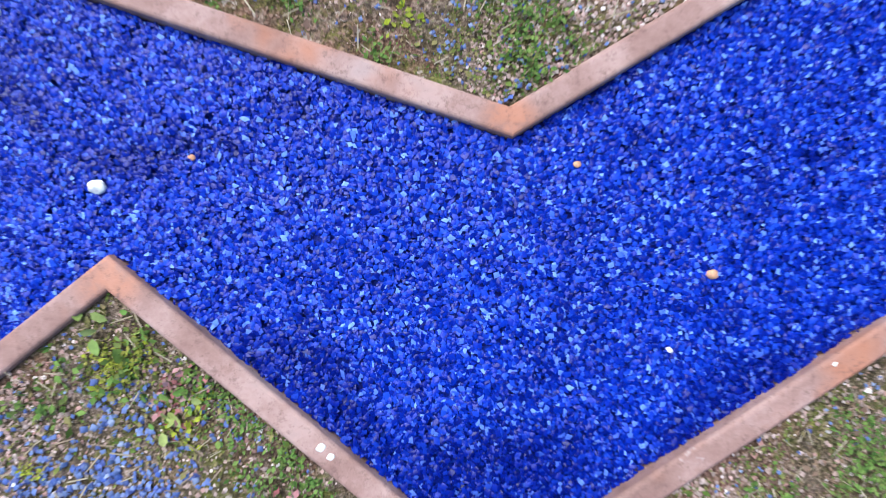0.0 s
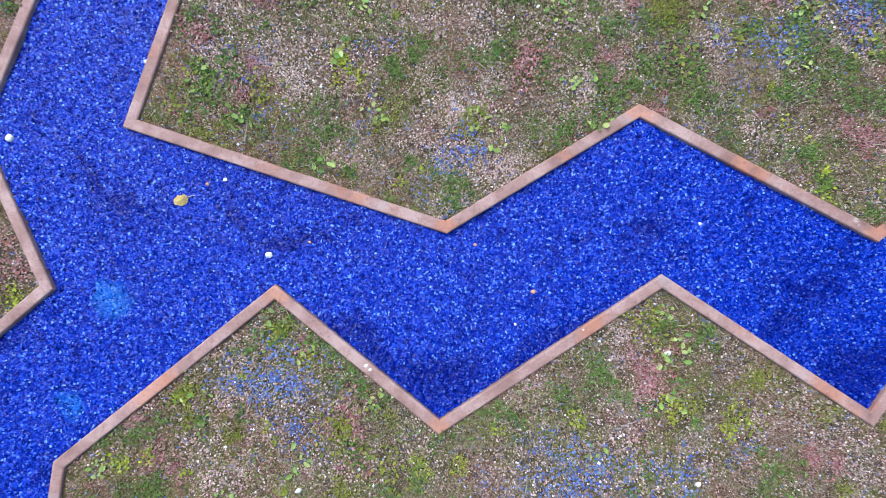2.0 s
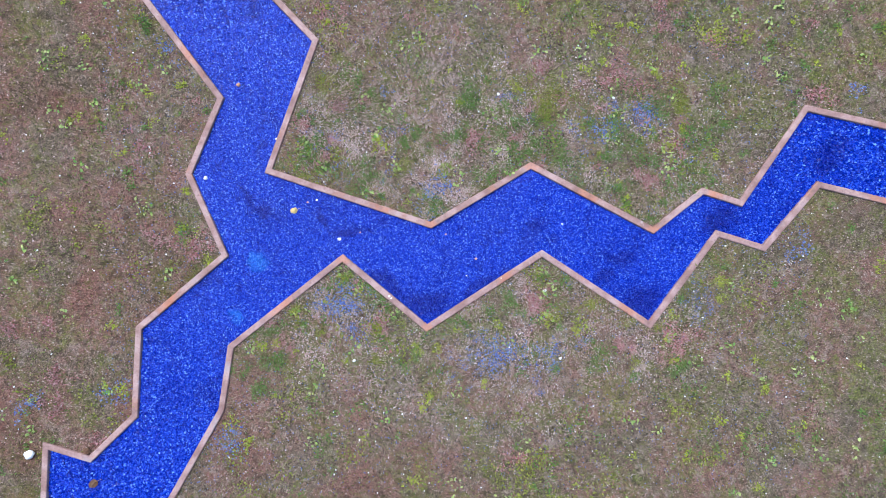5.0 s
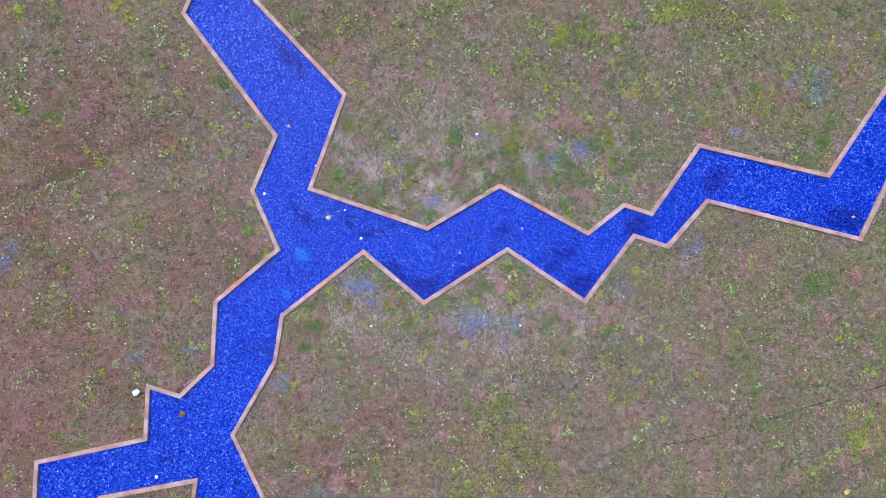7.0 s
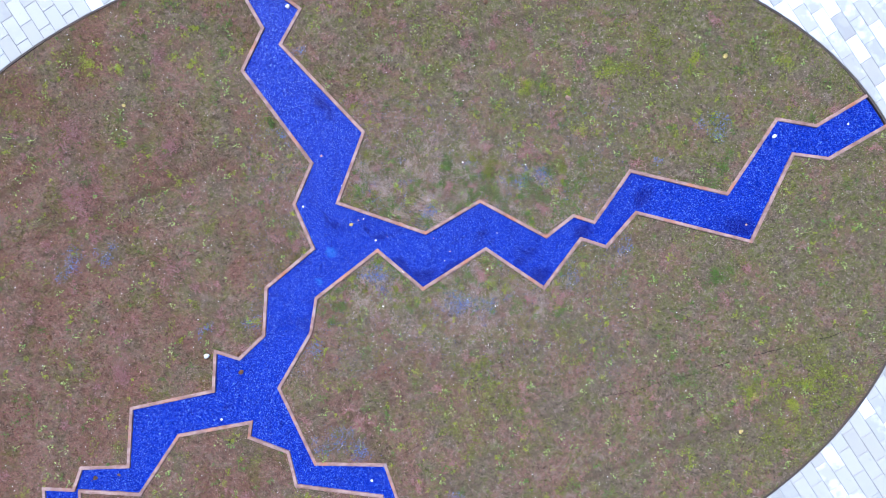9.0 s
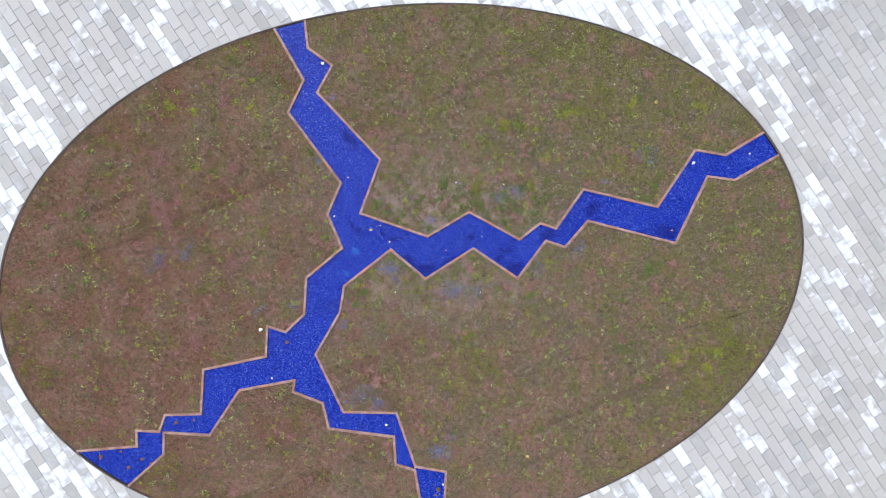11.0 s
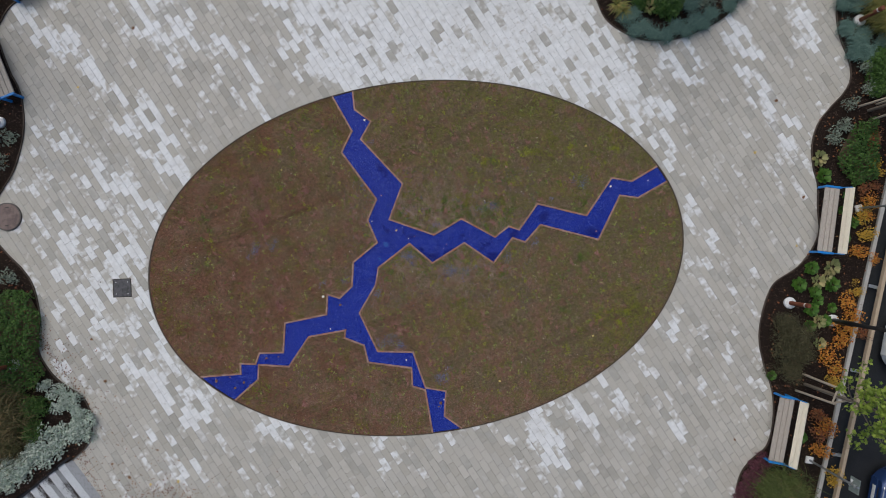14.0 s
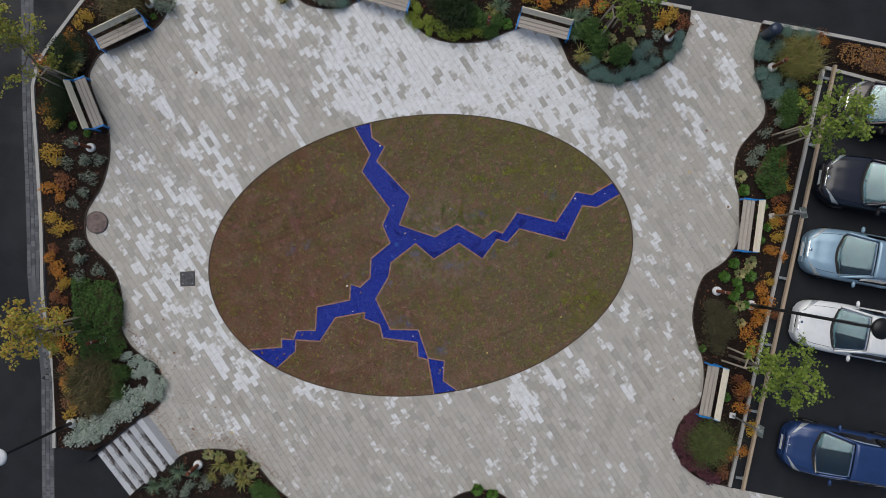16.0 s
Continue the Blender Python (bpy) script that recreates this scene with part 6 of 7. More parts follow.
def crown_points(n, r, h, hollow=0.45, lumps=5):
    """Points in a lumpy dome."""
    c = rng.normal(size=(lumps, 3)) * (0.30 * r, 0.30 * r, 0.0)
    c[:, 2] = h * rng.uniform(0.3, 0.62, lumps)
    k = rng.integers(0, lumps, n)
    d = rng.normal(size=(n, 3))
    d /= np.linalg.norm(d, axis=1)[:, None]
    q = (hollow + (1 - hollow) * rng.uniform(size=n) ** 0.6)[:, None]
    p = c[k] + d * q * np.array((0.58 * r, 0.58 * r, 0.48 * h))
    p[:, 2] = np.maximum(p[:, 2], 0.03 * h + 0.01)
    return p


def leaf_mesh(name, p, size, mat, shape=LEAF, lift=0.8, tilt=1.0):
    v, f = scatter(*shape, p, frames(len(p), lift, tilt), rng.uniform(0.65, 1.3, len(p)) * size)
    return mesh_np(name, v, f, mat)


def blades(n, r, h, width, droop=0.5, segs=4, spread=0.35):
    """Arching strips from a tuft."""
    a = rng.uniform(0, 2 * np.pi, n)
    reach = r * rng.uniform(0.35, 1.0, n)
    top = h * rng.uniform(0.6, 1.0, n)
    base = rng.normal(size=(n, 2)) * r * spread * 0.4
    t = np.linspace(0, 1, segs + 1)
    out = reach[:, None] * t ** 1.4
    z = top[:, None] * (np.sin(t * np.pi * (0.5 + 0.32 * droop)) / 1.0)
    x = base[:, :1] + np.cos(a)[:, None] * out
    y = base[:, 1:] + np.sin(a)[:, None] * out
    w = width * (1 - t ** 2 * 0.92) * 0.5
    px, py = -np.sin(a)[:, None] * w, np.cos(a)[:, None] * w
    l, q = np.stack([x + px, y + py, z], 2), np.stack([x - px, y - py, z], 2)
    v = np.stack([l, q], 2).reshape(n, -1, 3)
    f = []
    for k in range(segs):
        f += [(2 * k, 2 * k + 1, 2 * k + 3), (2 * k, 2 * k + 3, 2 * k + 2)]
    f = np.array(f)[None] + (np.arange(n) * 2 * (segs + 1))[:, None, None]
    return v.reshape(-1, 3), f.reshape(-1, 3)


def shrub(kind, label, category, group, r, h, n, size, shape=LEAF, name="shrub", lift=0.8, lumps=6, hollow=0.45):
    s = thing(name, pose(0, 0, 0), label, category, group)
    stems(s, 7, r, h)
    link_obj("foliage", leaf_mesh("foliage", crown_points(n, r, h, hollow, lumps), size, G_LEAF[kind], shape, lift), s)
    return s


def tuft(kind, label, category, group, r, h, n, width, droop=0.6, name="grass", spread=0.35, plumes=0):
    s = thing(name, pose(0, 0, 0), label, category, group)
    link_obj("foliage", mesh_np("foliage", *blades(n, r, h, width, droop, 4, spread), G_LEAF[kind]), s)
    bm = lump(0.35 * r, r * 10, 0.35)
    part("crown", bm, M_TWIG, s, "dark root crown")
    if plumes:
        link_obj("seed_head", mesh_np("seed_head", *blades(plumes, r * 0.95, h * 1.15, width * 2.2, 0.5, 4, spread), G_LEAF["brown_grass"]), s, "straw-coloured seed heads")
    return s


def rosette(kind, label, category, group, r, n, name="leafy_plant"):
    """Broad leaves standing out from a middle."""
    s = thing(name, pose(0, 0, 0), label, category, group)
    a = np.arange(n) * 2.4
    q = np.sqrt((np.arange(n) + 0.7) / n)
    up = 0.95 - 0.75 * q
    x = np.stack([np.cos(a) * np.cos(up), np.sin(a) * np.cos(up), np.sin(up)], 1)
    y = np.stack([-np.sin(a), np.cos(a), np.zeros(n)], 1)
    z = np.cross(x, y)
    p = np.stack([np.cos(a) * q * r * 0.35, np.sin(a) * q * r * 0.35, 0.05 + 0.10 * (1 - q)], 1)
    v, f = scatter(*BROAD, p, np.stack([x, y, z], 2), r * (0.55 + 0.25 * rng.uniform(size=n)))
    link_obj("leaves", mesh_np("leaves", v, f, G_LEAF[kind]), s)
    bm = bmesh.new()
    for i in range(0, n, 2):
        tube(bm, [(0, 0, -0.02), tuple(p[i])], [0.008, 0.005], 5)
    part("base", bm, M_TWIG, s)
    return s


def plant(makers, spots):
    """Puts copies of a few makes of a plant at the spots (x, y, scale)."""
    made = []
    for k, (x, y, s) in enumerate(spots):
        m = pose(x, y, bed_z(x, y) - 0.01, 0, 0, rng.uniform(0, 360))
        if k < len(makers):
            ob = makers[k]()
            ob.scale = (s, s, s)
            ob.matrix_basis = m @ Matrix.Diagonal((s, s, s, 1))
            made.append(ob)
        else:
            src = made[k % len(made)]
            ob = copy_thing(src, m)
            ob.matrix_basis = m @ Matrix.Diagonal((s, s, s, 1))


def several(f, n):
    return [f] * n


# autumn shrubs along the kerbs
plant(several(lambda: shrub("yellow", "low shrub with bright yellow autumn leaves over bark mulch", "shrub", "autumn shrubs along the kerbs", 0.36, 0.42, 270, 0.055, BROAD, hollow=0.3), 3),
   [(-13.91, 4.17, 1.00), (-13.97, 3.10, 1.10), (-13.71, 2.75, 1.00), (-13.77, 0.72, 1.10), (-13.50, 0.31, 1.00), (-13.36, -1.62, 0.80), (-13.61, -2.84, 1.10), (-13.36, -2.74, 0.80),
    (-13.50, -1.72, 0.80), (-13.61, -5.48, 1.00), (-13.50, -6.40, 1.00), (-13.16, -4.57, 1.00), (-13.40, -4.47, 0.80), (12.78, 1.80, 0.60), (12.65, 2.08, 0.70), (13.43, 5.33, 0.70),
    (12.27, 0.51, 0.80), (12.41, 0.01, 0.90), (11.39, -4.16, 0.80), (11.44, -6.80, 0.80), (11.50, -7.11, 0.70), (8.35, 7.93, 1.00), (8.59, 8.10, 1.00), (4.44, 8.65, 1.00),
    (3.37, 8.65, 1.00), (-12.89, 7.73, 0.80), (-12.59, 8.04, 1.00), (12.11, -1.62, 0.70), (-11.57, 7.93, 0.60)])
# orange shrubs
plant(several(lambda: shrub("orange", "low shrub with fiery orange autumn leaves over bark mulch", "shrub", "autumn shrubs along the kerbs", 0.34, 0.40, 260, 0.052, BROAD, hollow=0.3), 3),
   [(-14.01, 4.68, 1.00), (-13.91, 1.73, 1.10), (-13.65, 1.53, 0.80), (-13.71, -1.01, 1.00), (-13.91, -0.70, 0.80), (-13.61, -1.21, 0.80), (-13.71, -3.86, 1.00), (-13.61, -5.28, 1.00),
    (-13.30, -6.09, 0.80), (-14.11, 6.27, 1.20), (-13.16, 7.28, 1.00), (-13.00, 7.02, 1.00), (12.51, 0.98, 0.80), (12.45, 0.51, 0.70), (11.96, -1.92, 1.00), (12.00, -2.43, 1.00),
    (11.76, -2.74, 1.10), (11.70, -3.14, 1.00), (11.29, -3.45, 1.00), (12.21, -0.40, 0.90), (12.57, -0.70, 0.60), (11.19, -5.48, 1.00), (11.09, -6.09, 1.00), (10.78, -7.62, 1.00),
    (11.19, -7.72, 0.70), (5.50, 8.44, 1.10), (6.07, 8.24, 1.00), (3.98, 8.54, 1.00), (8.18, 7.83, 0.80), (14.04, 7.02, 0.80), (11.50, -3.86, 0.80)])
# rusty red shrubs
plant(several(lambda: shrub("rust", "low shrub with dark rusty-red leaves over bark mulch", "shrub", "autumn shrubs along the kerbs", 0.34, 0.38, 230, 0.06, BROAD, hollow=0.3), 2),
   [(-13.36, 2.08, 1.30), (-13.77, -0.40, 0.70), (-13.71, -2.13, 0.90), (-13.44, -2.23, 0.70), (-13.77, -4.77, 0.80), (-13.61, -5.99, 1.00), (12.57, 2.65, 1.00), (12.65, 2.85, 0.90),
    (12.37, 1.33, 0.80), (11.09, -5.68, 1.10), (10.99, -5.18, 0.90), (9.06, 7.77, 1.00), (13.83, 7.22, 1.00), (12.31, -2.84, 0.70), 
    (12.72, 1.43, 0.60), (10.38, -8.43, 0.90), (10.58, -8.02, 0.80)])
# silver shrubs
plant(several(lambda: shrub("silver", "grey-green lavender-like shrub in dark mulch", "shrub", "silver shrubs", 0.27, 0.34, 230, 0.062, LEAF, lift=0.3), 3),
   [(-13.10, 3.38, 1.00), (-13.30, 2.72, 1.00), (-12.65, 2.77, 1.10), (-12.20, 2.87, 1.00), (-12.45, 2.19, 1.10), (-12.69, 1.64, 1.00), (-13.16, 1.23, 0.90), (-12.96, -0.20, 1.00),
    (-12.85, -0.75, 1.10), (-12.24, -1.22, 1.00), (-12.92, -1.42, 1.00), (12.43, 4.85, 1.00), (12.43, 4.19, 1.00), (11.96, 3.73, 0.90), (11.75, 3.17, 1.10), (11.41, 2.77, 1.10),
    (-8.26, -8.92, 1.00), (-8.87, -8.94, 1.00), (-7.34, -8.77, 1.10), (-9.59, -9.30, 0.90), (-9.08, -9.30, 1.00), (8.12, 7.36, 0.90), (7.73, 6.71, 1.00), (7.46, 7.46, 0.70),
    (-4.07, 8.54, 1.20), (-3.77, 8.48, 1.20), (-9.93, 8.38, 1.30), (-9.59, 8.28, 1.30)])
# white-leaved cover
plant(several(lambda: shrub("white", "dense silvery-white ground cover at the bed edge", "ground cover plant", "silvery-white edging plants", 0.34, 0.30, 420, 0.06, BROAD, hollow=0.55), 3),
   [(-11.18, -4.32, 0.70), (-10.85, -4.48, 0.80), (-10.57, -4.65, 0.80), (-10.71, -4.93, 0.90), (-10.36, -4.79, 0.80), (-10.20, -5.06, 0.90), (-10.24, -5.50, 1.00), (-10.04, -5.30, 0.90),
    (-9.95, -5.65, 0.80), (-10.36, -5.81, 0.90), (-10.71, -5.71, 1.00), (-11.06, -5.81, 1.10), (-11.38, -6.02, 1.10), (-10.91, -6.16, 1.00), (-11.26, -6.42, 1.00), (-11.67, -6.22, 0.90),
    (-11.73, -6.57, 1.00), (-12.08, -6.83, 1.00), (-11.94, -6.49, 0.90), (-12.45, -6.77, 1.00), (-12.65, -7.04, 1.00), (-12.28, -7.04, 0.90), (-13.10, -7.04, 1.00), (-13.36, -7.24, 1.10),
    (-13.06, -7.44, 1.10), (-13.51, -7.55, 1.00), (-12.75, -7.44, 0.80)])
# green leafy rosettes
plant(several(lambda: rosette("green", "bright green broad-leaved plant in dark mulch", "leafy plant", "broad-leaved plants", 0.24, 28), 2),
   [(-13.15, 4.06, 0.77), (-12.64, 3.80, 0.68), (-10.22, 8.03, 0.59), (11.21, 1.71, 1.02), (11.92, 1.14, 0.77), (12.09, 0.38, 0.77), (11.88, -0.09, 0.68), (10.86, -0.95, 0.94),
    (10.51, -1.42, 1.02), (10.96, -1.63, 0.85), (11.47, -1.42, 1.02), (10.86, -2.14, 0.94), (11.27, -2.45, 0.85), (10.82, -2.61, 0.85), (9.73, -4.04, 0.68), (10.59, -5.82, 0.77),
    (2.61, 7.75, 1.02), (11.06, -1.87, 0.77), (11.47, -2.08, 0.68), (1.55, -9.16, 1.02), (2.10, -9.32, 1.02), (11.78, 0.73, 0.59)])
# pale rosettes
plant(several(lambda: rosette("pale", "pale yellowish broad-leaved plant in dark mulch", "leafy plant", "broad-leaved plants", 0.23, 16), 2),
   [(11.10, 2.22, 1.10), (11.47, -0.91, 1.10), (11.06, -1.32, 1.00), (11.06, -2.49, 1.00), (11.33, -1.18, 0.80), (7.07, 7.01, 1.20), (6.21, 6.56, 1.10), (6.40, 7.21, 1.00),
    (7.42, 7.48, 1.10), (8.50, 7.48, 0.80), (-8.22, -7.87, 1.10), (-7.77, -7.93, 1.00), (-6.64, -8.55, 1.10), (-7.05, -7.87, 1.00), (11.10, -3.10, 0.90), (-6.50, -8.28, 0.70)])
# blue fescue
plant(several(lambda: tuft("blue", "tuft of blue-grey fescue grass", "grass", "blue fescue tufts", 0.25, 0.26, 420, 0.014, 0.8, spread=0.8), 3),
   [(5.52, 6.24, 0.92), (5.77, 5.89, 0.92), (6.03, 5.97, 1.01), (6.30, 5.79, 0.92), (6.65, 5.73, 0.92), (6.95, 5.97, 1.01), (7.26, 5.89, 0.92), (7.51, 6.13, 1.10),
    (7.36, 6.65, 1.01), (7.97, 6.38, 0.92), (7.77, 6.09, 0.83), (8.49, 6.60, 0.92), (8.79, 6.95, 0.92), (8.83, 7.32, 0.92), (5.73, 6.38, 0.92), (7.67, 6.95, 0.92),
    (11.85, 6.95, 1.10), (11.75, 6.65, 1.01), (12.47, 6.85, 1.10), (12.10, 6.60, 0.9), (11.85, 5.93, 1.10), (12.16, 5.52, 1.20), (12.47, 5.22, 1.10), (12.88, 5.52, 1.01),
    (12.77, 7.46, 0.92), (13.28, 7.36, 0.92), (13.69, 7.32, 0.92), (12.02, 7.24, 0.92), (12.35, 5.80, 0.9), (12.06, 5.22, 0.92), (13.69, 6.95, 0.74),
    (-3.36, 8.52, 0.92)])
# large ornamental grasses
plant(several(lambda: tuft("gold_grass", "large golden ornamental grass with arching blades", "grass", "large ornamental grasses", 0.90, 1.05, 2400, 0.016, 0.9, spread=0.9, plumes=60), 1),
   [(13.05, 6.40, 0.80)])
# green ornamental grass
plant(several(lambda: tuft("green_grass", "large green ornamental grass with fine arching blades", "grass", "large ornamental grasses", 0.80, 0.95, 2400, 0.015, 0.9, spread=0.9, plumes=50), 1),
   [(9.82, -7.35, 0.85)])
# brown ornamental grasses
plant(several(lambda: tuft("brown_grass", "dry brown ornamental grass with feathery plumes", "grass", "large ornamental grasses", 0.70, 0.9, 900, 0.018, 0.85, spread=1.3, plumes=80), 2),
   [(-12.40, -5.20, 0.95), (-12.12, -4.90, 0.75), (-12.65, -5.62, 0.75), (-12.20, -5.62, 0.65), (-12.72, -5.00, 0.65), (-12.45, -6.02, 0.55), (-11.16, 8.40, 0.90)])
# strap-leaved plants
plant(several(lambda: tuft("strap", "yellow-green strap-leaved plant in dark mulch", "strap plant", "strap-leaved plants", 0.42, 0.40, 60, 0.045, 0.5, "strap_plant", 0.2), 2),
   [(5.26, 6.60, 1.00), (5.42, 6.44, 0.80), (-7.71, -8.20, 1.10), (-6.97, -8.20, 1.00), (-6.89, -8.77, 1.10), (-7.44, -8.36, 0.80), (-12.96, 6.13, 0.90), (2.05, 8.18, 0.90),
    (3.58, 8.18, 0.70), (-5.50, 8.69, 1.00), (-8.06, -8.67, 0.70)])
# spiky plants
plant(several(lambda: tuft("spike", "dark green spiky strap-leaved plant in mulch", "strap plant", "strap-leaved plants", 0.42, 0.40, 65, 0.04, 0.35, "strap_plant", 0.2), 2),
   [(-9.22, -8.47, 1.10), (-10.36, -9.14, 1.00), (2.36, 8.34, 1.10), (4.91, 7.87, 1.20), (5.32, 8.07, 1.00), (-12.85, 6.44, 0.90), (-11.63, 8.34, 1.00), (-8.67, -8.47, 0.80),
    (-9.79, -8.94, 0.80), (5.01, 7.36, 1.00)])
# dark conifers
plant(several(lambda: shrub("conifer", "dark green feathery conifer shrub", "shrub", "dark conifers", 0.80, 0.75, 5200, 0.05, LEAF, lift=0.2, lumps=9), 2),
   [(-13.18, 6.58, 1.00), (-13.54, 4.96, 0.90), (0.58, 8.26, 1.30), (-13.44, 5.77, 0.80), (0.72, 9.01, 1.20), (-13.74, 4.25, 0.50)])
# olive shrub
plant(several(lambda: shrub("olive", "large dusky olive shrub with small leaves", "shrub", "olive shrubs", 0.72, 0.70, 2600, 0.055, LEAF, lift=0.3, lumps=16, hollow=0.3), 2),
   [(10.12, -3.22, 0.85), (10.22, -3.82, 0.65), (10.02, -2.55, 0.62), (10.52, -2.86, 0.62), (10.55, -3.40, 0.60)])
# mid-green shrubs
plant(several(lambda: shrub("hedge", "dense dark green evergreen shrub", "shrub", "green shrubs", 0.5, 0.5, 1300, 0.055, BROAD, lumps=7), 3),
   [(-11.41, -4.87, 1.00), (-11.47, -5.52, 0.90), (-11.78, -5.07, 0.80), (12.78, 4.99, 1.10), (12.72, 4.58, 0.90), (5.20, 7.53, 1.00), (5.60, 7.57, 1.00), (5.81, 7.02, 1.00),
    (6.72, 6.41, 1.10), (6.82, 6.67, 0.90), (2.25, 7.83, 0.80), (1.74, 7.63, 1.00), (1.43, 8.04, 1.00), (2.04, 7.43, 0.70), (13.06, 4.78, 0.80), (12.72, 4.23, 0.80),
    (5.91, 6.71, 0.70), (-6.19, -9.18, 0.94), (-6.49, -9.06, 0.62), (-5.88, -9.34, 0.78)])
# lime shrubs
plant(several(lambda: shrub("lime", "yellow-green dense low shrub at the bed edge", "shrub", "green shrubs", 0.42, 0.42, 900, 0.05, BROAD, lumps=7), 3),
   [(-0.90, 8.00, 0.66), (-0.64, 7.70, 0.66), (-0.25, 7.86, 0.59), (-0.19, 7.53, 0.53), (0.32, 7.45, 0.66), (0.72, 7.37, 0.66), (1.19, 7.39, 0.66), (1.64, 7.49, 0.66),
    (-1.00, 8.47, 0.66), (0.11, 7.74, 0.53), (-0.60, 8.31, 0.59), (2.00, 7.90, 0.47)])
# purple edging
plant(several(lambda: shrub("purple", "dark purple heuchera at the bed edge", "ground cover plant", "purple edging plants", 0.32, 0.28, 420, 0.06, BROAD, hollow=0.55), 3),
   [(9.47, -6.44, 0.72), (9.18, -6.64, 0.80), (9.02, -6.91, 0.80), (8.91, -7.19, 0.80), (8.81, -7.52, 0.80), (8.97, -7.77, 0.80), (9.12, -8.08, 0.80), (9.38, -8.34, 0.80),
    (9.67, -8.55, 0.80), (10.00, -8.71, 0.80), (10.28, -8.79, 0.64), (9.26, -6.99, 0.80), (9.12, -7.36, 0.80), (9.32, -7.77, 0.80), (9.53, -8.08, 0.72), (9.63, -6.58, 0.56),
    (9.73, -8.28, 0.64)])


def build_hedge(poly, h, kind, label, density, size):
    """A clipped, lumpy mass of leaves over a patch of bed."""
    xs, ys = [p[0] for p in poly], [p[1] for p in poly]
    cx, cy = sum(xs) / len(xs), sum(ys) / len(ys)
    hedge = thing("hedge", pose(cx, cy, 0), label, "hedge", "hedges")
    n = int((max(xs) - min(xs)) * (max(ys) - min(ys)) * density)
    x, y = rng.uniform(min(xs), max(xs), n), rng.uniform(min(ys), max(ys), n)
    d = line_dist(poly + poly[:1], x, y)
    ragged = np.array([noise.noise((a * 3.1, b * 3.1, 17)) + 0.6 * noise.noise((a * 9, b * 9, 5)) for a, b in zip(x, y)])
    keep = inside(poly, x, y) & (d > 0.02 + 0.16 * np.maximum(ragged + 0.1, 0)) & (ragged > -0.75)
    x, y, d = x[keep], y[keep], d[keep]
    lumps = np.array([noise.noise((a * 2.2, b * 2.2, 31)) + 0.5 * noise.noise((a * 5, b * 5, 12)) for a, b in zip(x, y)])
    top = h * np.clip(d / 0.22, 0, 1) ** 0.5 * (0.75 + 0.5 * lumps)
    z = ground_z(x, y) + 0.03 + np.maximum(top, 0.04) * (1 - 0.45 * rng.uniform(size=len(x)) ** 2)
    v, f = scatter(*BROAD, np.stack([x - cx, y - cy, z], 1), frames(len(x), 0.7, 1.0), rng.uniform(0.6, 1.3, len(x)) * size)
    link_obj("foliage", mesh_np("foliage", v, f, G_LEAF[kind]), hedge)
    bm = sheet([(0.84 * (a - cx), 0.84 * (b - cy)) for a, b in poly], 0.2, lambda a, b: float(ground_z(a + cx, b + cy)) + 0.05 + 0.3 * h * noise.noise(((a + cx) * 2.2, (b + cy) * 2.2, 31)))
    part("inside", bm, M_TWIG, hedge, "dark twiggy inside")


build_hedge([(-13.19, -1.42), (-11.5, -1.58), (-11.26, -2.1), (-11.24, -2.8), (-11.3, -3.58), (-11.03, -4.0), (-11.4, -4.45), (-12.07, -4.75), (-12.85, -4.45), (-13.04, -3.6), (-13.14, -2.5)],
            0.45, "hedge", "low clipped dark green hedge", 1500, 0.06)
build_hedge([(12.04, 3.22), (12.67, 3.42), (12.85, 2.45), (12.65, 1.54), (12.04, 1.4), (11.64, 1.85), (11.56, 2.35)], 0.5, "hedge", "low dark green leafy hedge", 1700, 0.06)
build_hedge([(12.51, 5.1), (13.12, 5.2), (13.2, 4.38), (12.8, 3.98), (12.47, 4.24)], 0.45, "hedge", "low dark green leafy hedge", 1700, 0.06)
build_hedge([(14.55, 7.15), (29.5, 4.35), (29.5, 2.55), (16.5, 5.75), (14.55, 6.3)], 0.45, "beech", "low beech hedge with rusty orange-brown leaves", 850, 0.052)


